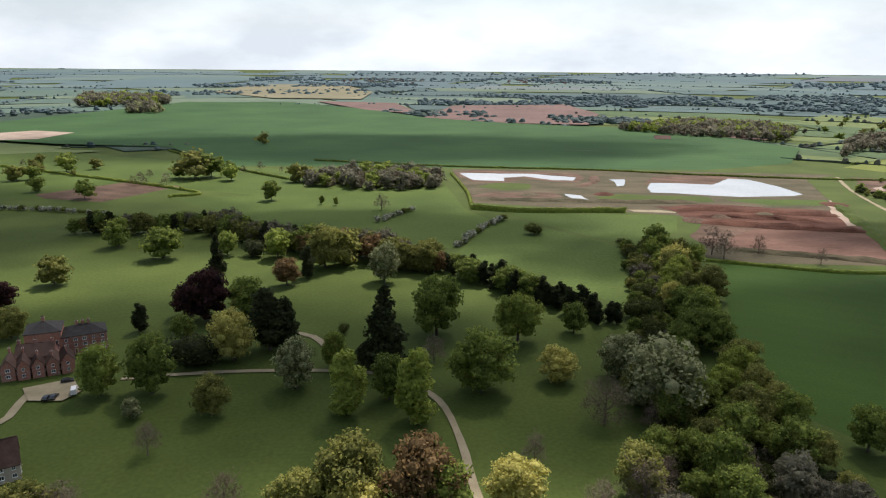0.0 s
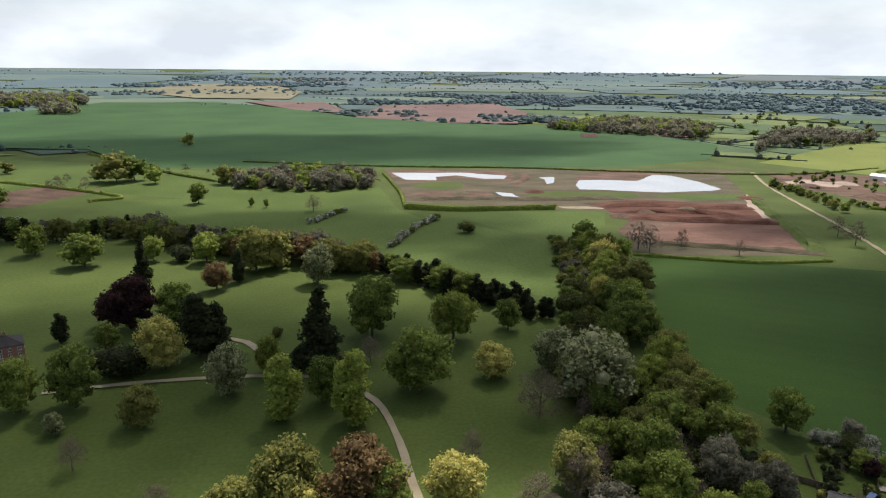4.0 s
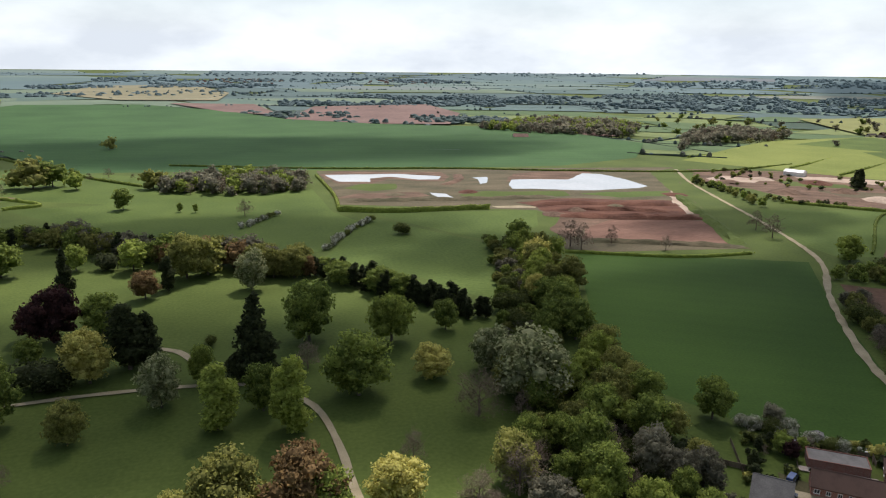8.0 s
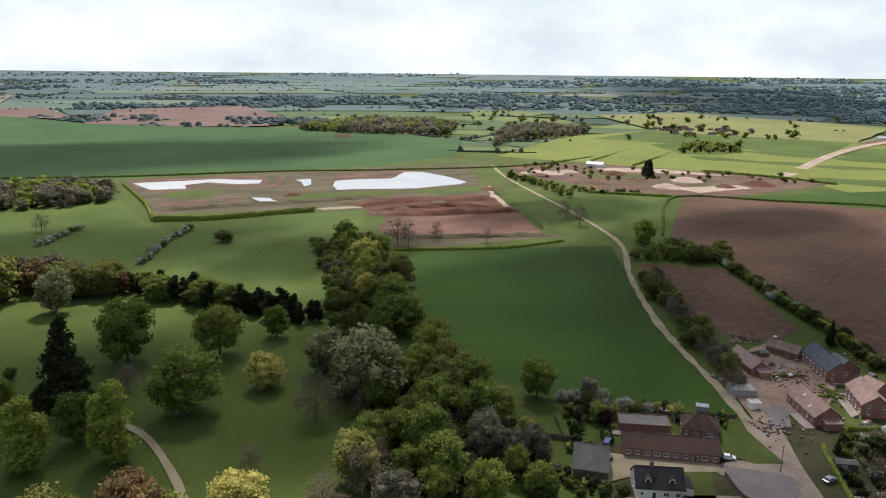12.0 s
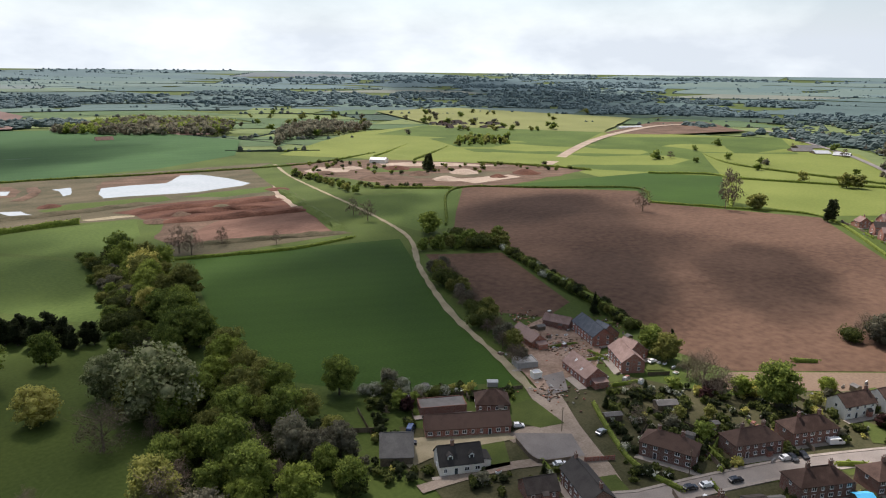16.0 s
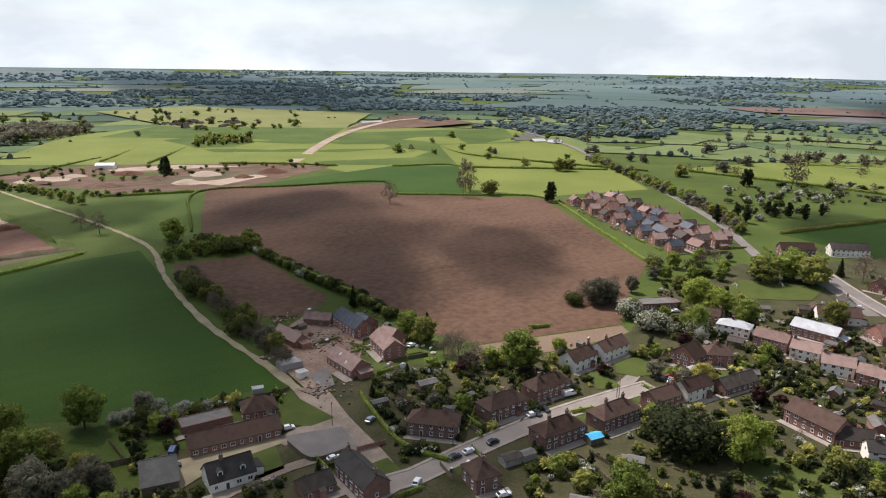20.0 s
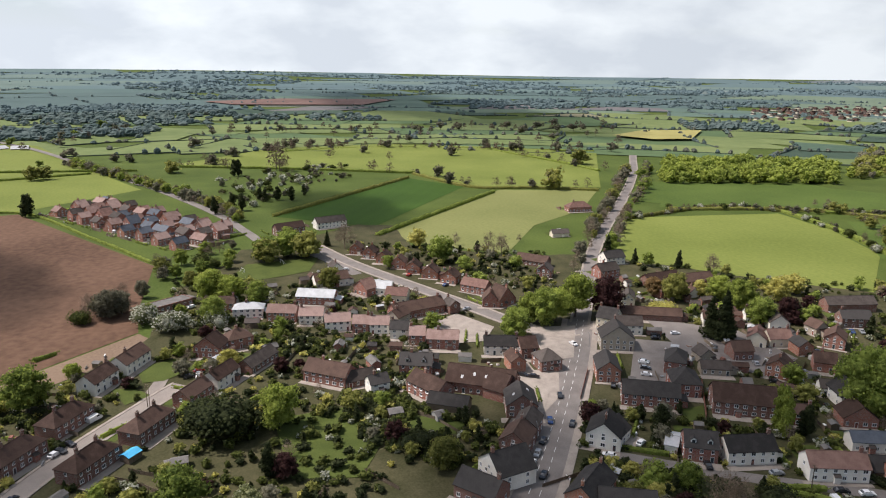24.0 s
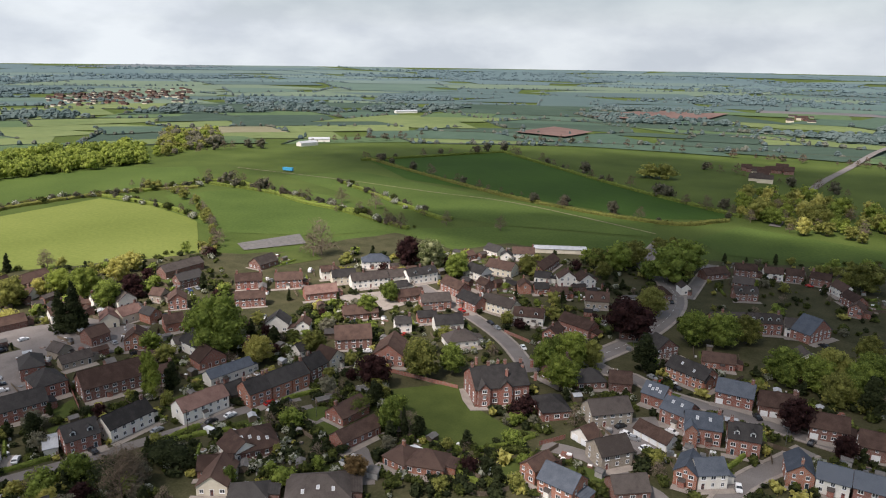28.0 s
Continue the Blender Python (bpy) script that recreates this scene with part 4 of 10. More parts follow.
field("field", [(390.6, 647.8), (417.7, 600.4), (426.7, 550.8), (403.7, 525.7), (382.4, 578.5)], "grass", "rough grass along the quarry front", ragged=4)
field("field", [(507, 459.3), (709.9, 412.9), (749.4, 344.3), (580.1, 259.5), (543.6, 310.5), (594.2, 356.5)], "crop", "strip of dark green young wheat")
field("field", [(688.6, 529.6), (994.8, 671.3), (1234.6, 476.2), (1013.7, 363.3), (929.1, 460.5), (753.7, 346.4), (681.2, 472.7)], "pasture", "pale green grazed field")
field("field", [(721.5, 936), (905, 1015.3), (1070.7, 723.2), (696.7, 545), (682, 640.1), (760, 866.6)], "pasture", "grass field beside the airfield")
field("field", [(1064.4, 1378.5), (1313.7, 1360.9), (1408.5, 876.1), (1070.7, 723.2), (913.9, 977.1)], "meadow_pale", "pale mown grass of an airfield", ragged=8)
field("field", [(1053, 711.1), (1353, 783.9), (1441.8, 722.8), (1303.8, 569.7), (1111.9, 630.5)], "soil_tan", "bare tan earth of distant diggings", ragged=10)
field("field", [(373.4, -215.4), (480.7, -278), (469.4, -412.9), (408.1, -409.3), (341.6, -386.1), (271, -310.4), (309.9, -256.2)], "meadow", "bright green pasture behind the gardens")
field("field", [(538.9, -327.6), (640.6, -389.7), (591.9, -554.3), (499.4, -550.6), (480.5, -422.1)], "pasture", "green pasture below a wood")
field("field", [(457.3, -78.8), (626.1, -223.5), (603.4, -316), (516, -258.9), (469.5, -198.8), (395.4, -151.7), (423.4, -115.5)], "meadow_pale", "dry pale green meadow")
field("field", [(542.7, -7.9), (715.6, -150.6), (650, -194.1), (489.3, -80.3)], "crop", "dark green field of young wheat")
field("field", [(752, 19.3), (763.4, -118.8), (730.8, -153.7), (558.1, -6.4)], "grass", "rough dark green grassland")
field("field", [(870.1, 105.7), (1010, -8.5), (1033.7, -176.2), (967.2, -340.7), (876.7, -448.1), (618, -326.5), (653.2, -203.6), (752.5, -164.2), (823.3, -22.5)], "meadow", "bright green pasture with cattle and oaks")
field("field", [(431.4, -445.3), (383.3, -530.6), (295, -507.6), (190.2, -432), (237.2, -384.7), (297.3, -365.3), (334.3, -379.1)], "pasture", "sloping green pasture behind the village")
field("field", [(270.8, -344.6), (250, -383.6), (231.4, -364.2), (256.4, -333.4)], "felt", "grey surfaced sports court", "court", lift=0.47)
field("field", [(238, -317.2), (225.7, -357.6), (202.2, -337.5), (218.5, -310)], "lawn", "mown grass paddock behind houses", lift=0.48)
field("field", [(391.5, -728.6), (268.5, -870.8), (83.7, -682.2), (-22.4, -597.6), (-16.9, -567.3), (39.1, -543.3), (168, -588.6), (284.9, -619.5)], "crop", "dark green sloping wheat field")
field("field", [(409.4, -584.5), (347.8, -638.9), (159.8, -563.6), (33.4, -531.1), (31.4, -483.9), (129.8, -472.2), (230.1, -487.9)], "pasture", "long green pasture with a footpath")
field("field", [(2.2, -489.7), (-25.4, -546.4), (-113.2, -511.3), (-156.5, -499.7), (-147, -458), (-106.9, -467.5), (-17, -456.4)], "pasture", "green field above the houses")
field("field", [(619.1, -399.1), (596.1, -526), (526.4, -587), (455.5, -520.8), (483.4, -438.9), (514.3, -330.5)], "pasture", "bright pasture below the wood")

field("field", [(375.1, 717.1), (417.5, 744.3), (339.2, 575.1), (276, 384.7), (268.6, 397.9), (314.5, 536.4)], "grass", "grass verge beside the farm track", ragged=2)
field("field", [(233.7, -366.3), (214.8, -406.6), (190.2, -432), (128.7, -468.8), (30.3, -475.7), (18.2, -434.8), (105.7, -398.9), (153.3, -338.1), (189.4, -312.1)], "pasture", "rough paddocks behind the village houses")
# ---- village ground, roads and paths ----
field("village_ground", [(182.3, 135.1), (211, 134.4), (229, 88.8), (283.9, 48.4), (359, 41.3), (429, 13.5), (499.8, -70), (489.1, -95.7), (301.6, -101), (177.3, -54.8), (146.5, 5.1), (110.2, 75.8), (111.3, 131.2), (126.3, 151.9), (144.6, 131)], "garden", "mixed gardens and yards of the village", "ground", ragged=3)
field("village_ground", [(440.1, 13.7), (446.5, -66.4), (388.4, -156.7), (383.1, -201.8), (320.2, -263.9), (272.4, -318.6), (250.7, -326.8), (225.8, -346.8), (215.5, -380.6), (192.9, -415.9), (156.7, -404.1), (82.3, -346.2), (38.8, -220.5), (80.7, -116), (120.4, -36.5), (159, 20.4), (248.5, 58.2)], "garden", "mixed gardens and yards of the village", "ground", ragged=3)
field("village_ground", [(296.9, -251.8), (240.6, -298), (191.2, -314.8), (177.5, -341.6), (150.9, -379.5), (113.5, -422.7), (58.9, -427.9), (-8, -437.8), (-106.1, -462.1), (-152.1, -401.3), (-93.5, -185.7), (-19.1, -142), (62.4, -105.2), (116.2, -90.9), (183.6, -113.8)], "garden", "mixed gardens and yards of the village", "ground", ragged=3)


def street(points, width, label, walk=1.6, z=1.0, line=False, edge="paving", crown="asphalt"):
    """A carriageway with raised pavements along both sides and, on the main road, broken white lines."""
    road = ribbon("road", points, width, crown, label, "road", z=z, thick=z)
    if walk:
        for side in (-1, 1):
            ribbon("pavement", points, walk, edge, "grey pavement with raised kerb", "pavement", z=z + 0.13, thick=z + 0.13, offset=side * (width + walk) / 2)
    if line:
        path = smooth_line(points, 2.0)
        me = shared_dash()
        for a, b, off in [(a, b, off) for a, b in list(zip(path, path[1:]))[::3] for off in ((-1.5, 1.5) if width > 10 else (0,))]:
            d = b - a
            a = a + Vector((d.y, -d.x, 0)).normalized() * off
            part("road_marking", me, road, at=Matrix.LocRotScale((a.x, a.y, z - 0.338 + rise(a.x, a.y)), Euler((0, 0, math.atan2(d.y, d.x))), None))
    return road


DASH, YARDS, LAWNS = [], [], []


def shared_dash():
    if not DASH:
        DASH.append(mesh_of("road_marking", [(0, -0.075, 0), (3, -0.075, 0), (3, 0.075, 0), (0, 0.075, 0)], [(0, 1, 2, 3)], "road_paint"))
    return DASH[0]


street([(121.1, -55.6), (150.2, -75.8), (174.9, -91.2), (210.4, -111.9), (243.1, -130.2), (271.9, -145.2)], 11.5, "wide grey village main road with broken white lines", walk=2.6, z=0.78, line=True)
street([(268.5, -143.2), (316.2, -169), (381.8, -204.4), (448, -245.6), (551.2, -314.7), (696.1, -405.2), (845.7, -486.8)], 7.0, "tree-lined road climbing out of the village", walk=1.2, z=0.75)
street([(258.8, -137.4), (262, -122.5), (281.6, -110.7), (308.8, -96.9), (345.4, -77.1), (393.3, -52.4), (443.8, -32.5)], 7.0, "grey side road between cottages", walk=1.6, z=0.72)
street([(369.4, -53.1), (419.9, -31.6), (455, -2.4), (489.9, 10.4), (564.3, 36.5), (697, 100.5), (891, 204.4)], 7.0, "road leaving the village past allotments", walk=0, z=0.70)
street([(99.1, 74.1), (136, 83.5), (149.5, 77.2), (173.1, 67.3), (200.6, 54.1), (227.2, 37.7), (241.7, 27.9)], 6.6, "pale grey residential street", walk=1.1, z=0.74, crown="asphalt_pale")
street([(226.9, 39.5), (250.1, 35.3), (256.4, 38.7), (251.4, 41.5)], 5.0, "pale grey cul-de-sac", walk=0, z=0.73, crown="asphalt_pale")
street([(139.5, 80.5), (149, 90), (156.5, 101.5), (165.6, 116.2), (175.5, 129.5), (182, 139)], 11.0, "broad worn lane of tan mud and gravel", walk=0, z=0.72, crown="lane_dirt")
ribbon("track", [(108, 120.8), (128.8, 115.0), (143.6, 107.5), (152.8, 100.9)], 4.0, "lane_dirt", "tan gravel drive off the lane", "track", z=0.80, wobble=0.4)
ribbon("track", [(146, 122.5), (155, 121.5), (163, 116)], 5.5, "lane_dirt", "tan gravel drive to a bungalow", "track", z=0.79, wobble=0.5)
ribbon("track", [(177.6, 138.7), (189.3, 162.7), (201.9, 193.6), (219.3, 229.9), (253.9, 287.6), (290.5, 337.4), (309.7, 378.1), (333.7, 457.6), (356.5, 549.1), (382.2, 644.9), (415.8, 733.2)], 3.4, "gravel", "pale gravel farm track between fields", "track", z=0.7, wobble=1.2)
ribbon("track", [(11.5, 150.2), (8.7, 164.7), (5.7, 188), (-1.3, 214.4), (-16.8, 231.9), (-29.4, 235.5), (-46.2, 236.7), (-70.9, 235.7), (-92.6, 232.8), (-114.1, 228.1)], 2.5, "gravel", "pale gravel park drive", "track", z=0.7, wobble=0.5)
ribbon("track", [(-29.3, 234.5), (-42.6, 253.6), (-53.3, 269.9), (-65, 275.4)], 3.0, "gravel", "pale gravel park drive", "track", z=0.69, wobble=0.5)
ribbon("track", [(672.2, 530), (848.8, 611.8), (1051, 685.7), (1256.2, 726.9), (1335.8, 706.9)], 14, "sand", "pale haul track over the fields", "track", z=0.8, step=30)
ribbon("track", [(1367.1, 574.6), (1229.8, 454.4), (1018.5, 288.4), (849.8, 184.8), (715.4, 112.4)], 8, "asphalt", "country road between hedges", "track", z=0.8, step=20)
ribbon("track", [(-138.7, 192.4), (-137, 199.6), (-139, 209.1), (-140.3, 219.5)], 3.0, "gravel", "gravel path to the manor", "track", z=0.68)
street([(65.3, -148.8), (75.5, -163.5), (98.5, -173.8), (107.5, -180.4)], 4.5, "narrow asphalt drive between hedges", walk=0, z=0.7)
street([(160.8, -105.2), (143.8, -132.1), (133.4, -151.7), (123.7, -170.6), (112.8, -184.8)], 5.0, "narrow village street with parked cars", walk=0, z=0.7)
street([(44.2, -239.7), (60.8, -262.4), (76.6, -277.9), (101.5, -297.7), (129.8, -318.5)], 6.0, "village lane winding between cottages", walk=1.0, z=0.71)
street([(26.6, -259.5), (11.4, -292.7), (2.1, -327.8), (2.5, -359.3), (14.7, -391.1), (26, -417.1), (22.4, -471.2)], 8.0, "bending road with hatched white markings", walk=1.5, z=0.72, line=True)
street([(26.6, -259.5), (17.3, -252.3), (7.6, -251.4), (-5.8, -242.3), (-34.1, -235.1), (-49.3, -230.1), (-61.7, -226.5)], 5.5, "estate street of dark asphalt", walk=1.2, z=0.73)
street([(-50.4, -221.3), (-40.4, -206.5), (-31.3, -193), (-22.3, -167.2)], 6.0, "estate street of dark asphalt", walk=1.2, z=0.74)
street([(25.9, -189.9), (11.6, -189.4), (-1.3, -182.3), (-9.8, -177.3), (-19.6, -166)], 6.0, "estate yard of dark asphalt", walk=0, z=0.75)
street([(-3.2, -357.2), (-7.5, -396.1), (-11.7, -428.9)], 6.0, "estate road climbing past terraces", walk=1.0, z=0.73)
for spot, surface, words in (
        ([(224, -95.7), (224.2, -113.8), (200.6, -104.3), (190.8, -94.4), (206.5, -92.3)], "paving", "paved forecourt beside the main road"),
        ([(268.1, -118.1), (265.8, -139.9), (232.2, -123.9), (231.4, -112), (250.5, -114.9)], "paving", "paved village square"),
        ([(244.7, -158.3), (236.3, -175.7), (198.9, -147.2), (205.2, -134.3)], "asphalt", "asphalt car park with marked bays"),
        ([(266.4, -175.6), (246, -208.4), (210.5, -212.9), (197.2, -189.2), (223.7, -170.3)], "asphalt", "asphalt yard between cottages"),
        ([(283.1, -75.4), (293.7, -90.9), (272.4, -103), (257, -93.6), (257.3, -77.1)], "paving", "pale asphalt school playground")) + (
        ([(150.1, 123.9), (163.4, 111.3), (155.9, 100.7), (141.9, 109.5)], "asphalt", "walled asphalt yard"),
        ([(120.5, 145.3), (148.5, 126.1), (147.9, 120.9), (127.5, 130), (112.7, 130.6), (113.9, 138.9)], "gravel", "pale concrete drive beside a bungalow"),
        ([(213.9, 181.9), (242.7, 185.5), (236.9, 149.8), (210.1, 134.9), (195.1, 137.8), (178.7, 135.9), (189.1, 155)], "site_mud", "muddy building site strewn with rubble"),
        ([(190.1, 144.7), (199.5, 142.3), (187.7, 131.1), (181, 132.6)], "asphalt", "patch of fresh grey stone on the site"),
        ([(8.6, -215.4), (-4.2, -223.4), (-9.7, -206.2), (-1, -195.1), (9.7, -197.3)], "asphalt", "asphalt parking court"),
        ([(-144.2, 219.5), (-131, 227.8), (-122.9, 217.7), (-125.8, 210.6), (-137, 210.4)], "gravel", "pale gravel forecourt of the manor"),
        ([(157.9, -284.6), (136.3, -304.9), (118.3, -294.2), (127, -274.9), (146.7, -271.6)], "paving", "pale paved yard of the inn")):
    YARDS.append(spot)
    field("paved_yard", spot, surface, words, "yard", lift=0.50 + 0.006 * len(YARDS))
for spot, words in (
        ([(86.9, -204), (68.2, -217.8), (53.6, -203.1), (37.9, -195.7), (29.9, -197.4), (43, -180.2), (50.3, -175.1), (74.8, -184.8)], "close-mown lawn of the brick hall"),
        ([(404, 7.5), (410.2, -34.6), (381.3, -26.2), (368, 3), (379.5, 16.4)], "mown green playing field"),
        ([(260, 46.6), (267.6, 33.7), (256.5, 23.1), (245.7, 34.1), (245.8, 41.8)], "mown lawn on a cul-de-sac island"),
        ([(243.4, 52.3), (243.2, 43.5), (234.5, 37.7), (229.8, 45.2)], "small front lawn"),
        ([(207.5, -5.1), (211, -32.5), (184.6, -37), (166.4, -28.1), (169.8, -8.7)], "shaded back garden lawn")) + (
        ([(135.1, 130.3), (144.6, 122.7), (136.2, 112.3), (126.6, 115.7)], "bungalow front lawn"),
        ([(161.7, 137.3), (172.8, 136.4), (168, 118), (159.1, 120.7), (155.2, 129.4)], "small grass plot beside the lane"),
        ([(182.4, -141.6), (183.1, -150.9), (175, -146.4), (173.7, -137)], "small lawn behind brick offices"),
        ([(194.7, -56.8), (190.8, -67), (184, -59.9), (189.5, -46.6), (200.5, -50.4)], "fenced lawn behind the barn"),
        ([(35.1, -173.5), (31.2, -180.4), (25.4, -170.1), (34.3, -166)], "small back lawn"),
        ([(107.5, -173.8), (102.2, -182.8), (96.5, -181), (97.5, -172.2)], "small front lawn behind a hedge")):
    LAWNS.append(spot)
    field("lawn", spot, "lawn", words, "lawn", lift=0.42 + 0.005 * len(LAWNS), ragged=1.6)

# ---- buildings ----
def window_mesh():
    """A white frame with two recessed panes and a sill, in one connected sheet with depth."""
    xs, zs = (-0.5, -0.41, -0.035, 0.035, 0.41, 0.5), (0, 0.07, 0.93, 1)
    v, f, slots, at = [], [], [], {}

    def vert(*q):
        if q not in at:
            at[q] = len(v)
            v.append(q)
        return at[q]

    deep = {(1, 1), (3, 1)}
    for i in range(5):
        for j in range(3):
            y = -0.02 if (i, j) in deep else -0.07
            f.append(tuple(vert(x, y, z) for x, z in ((xs[i], zs[j]), (xs[i + 1], zs[j]), (xs[i + 1], zs[j + 1]), (xs[i], zs[j + 1]))))
            slots.append(1 if (i, j) in deep else 0)
            if (i, j) in deep:
                c = [(xs[i], zs[j]), (xs[i + 1], zs[j]), (xs[i + 1], zs[j + 1]), (xs[i], zs[j + 1])]
                for (ax, az), (bx, bz) in zip(c, c[1:] + c[:1]):
                    f.append((vert(ax, -0.07, az), vert(bx, -0.07, bz), vert(bx, -0.02, bz), vert(ax, -0.02, az)))
                    slots.append(0)
    rim = [(-0.5, 0), (0.5, 0), (0.5, 1), (-0.5, 1)]
    for (ax, az), (bx, bz) in zip(rim, rim[1:] + rim[:1]):
        f.append((vert(ax, 0.05, az), vert(bx, 0.05, bz), vert(bx, -0.07, bz), vert(ax, -0.07, az)))
        slots.append(0)
    f += [(vert(-0.5, -0.07, 0), vert(-0.56, -0.16, -0.05), vert(0.56, -0.16, -0.05), vert(0.5, -0.07, 0)),
          (vert(-0.56, -0.16, -0.05), vert(-0.56, 0.05, -0.09), vert(0.56, 0.05, -0.09), vert(0.56, -0.16, -0.05))]
    slots += [0, 0]
    return mesh_of("window", v, f, ["paint_white", "pane"], slots)


def door_mesh():
    s = Solid()
    s.box(-0.55, -0.45, -0.08, 0.05, 0, 2.15, 1).box(0.45, 0.55, -0.08, 0.05, 0, 2.15, 1).box(-0.45, 0.45, -0.08, 0.05, 2.05, 2.15, 1)
    s.box(-0.45, 0.45, -0.04, 0.05, 0, 2.05, 0).box(-0.2, 0.2, -0.055, 0.05, 1.45, 1.85, 2).box(-0.6, 0.6, -0.5, 0.02, 0, 0.12, 3)
    return s.mesh("door", ["paint_door", "paint_white", "pane", "concrete"])


def garage_mesh():
    """An up-and-over door as one ribbed sheet with a turned edge."""
    prof = [(0.05, 0.0), (-0.05, 0.0)]
    for k in range(5):
        prof += [(-0.05, 0.08 + k * 0.4), (-0.075, 0.10 + k * 0.4), (-0.075, 0.42 + k * 0.4), (-0.05, 0.44 + k * 0.4)]
    prof += [(-0.05, 2.15), (0.05, 2.15)]
    n = len(prof)
    v = [(x, y, z) for x in (-1.2, 1.2) for y, z in prof]
    f = [(i, n + i, n + i + 1, i + 1) for i in range(n - 1)] + [tuple(range(n)), tuple(range(2 * n - 1, n - 1, -1))]
    return mesh_of("garage_door", v, f, "paint_white")


def chimney_mesh(wall):
    s = Solid()
    s.box(-0.5, 0.5, -0.32, 0.32, -1.6, 1.25, 0).box(-0.58, 0.58, -0.40, 0.40, 1.25, 1.42, 0)
    return s.mesh("chimney", wall)


def chimney(base, wall, at):
    """A brick stack with two clay pots."""
    stack = part("chimney", shared("chimney", chimney_mesh, wall), base, at=at)
    for x in (-0.25, 0.25):
        part("chimney_pot", shared("chimney_pot", lambda: Solid().tube((0, 0, 0), (0, 0, 0.55), 0.16, 0.11, 8).mesh("chimney_pot", "tile_red")), stack, at=pose(x, 0, 1.42))


def dormer_mesh(roof):
    s = Solid()
    s.box(-0.75, 0.75, 0, 2.2, -0.5, 1.15, 0).box(-0.5, 0.5, -0.05, 0.02, 0.05, 1.0, 1)
    s.face([(-0.75, 0, 1.15), (0.75, 0, 1.15), (0, 0, 1.8)], 0)
    for k in (-1, 1):
        s.slab([(0, -0.25, 1.85), (k * 0.95, -0.25, 1.05), (k * 0.95, 2.6, 1.05), (0, 2.6, 1.85)][::k], 0.08, 2)
    return s.mesh("dormer", ["paint_white", "pane", roof])


SHARED = {}


def shared(key, make, *args):
    if (key, *args) not in SHARED:
        SHARED[(key, *args)] = make(*args)
    return SHARED[(key, *args)]


LOOK = {"brick_red": "red brick", "brick_dark": "dark red brick", "brick_orange": "orange-red brick", "stone_wall": "pale stone",
        "render_white": "white rendered", "render_cream": "cream rendered", "timber": "dark timber", "concrete": "grey block",
        "tile_brown": "brown tile", "tile_red": "red tile", "tile_new": "new pink tile", "tile_grey": "grey tile", "slate": "dark slate", "slate_blue": "blue-grey slate",
        "sheet_roof": "pale sheet", "felt": "flat felt"}
HOUSES = random.Random(11)
TAKEN = []                                     # discs that buildings and roads occupy: x, y, radius


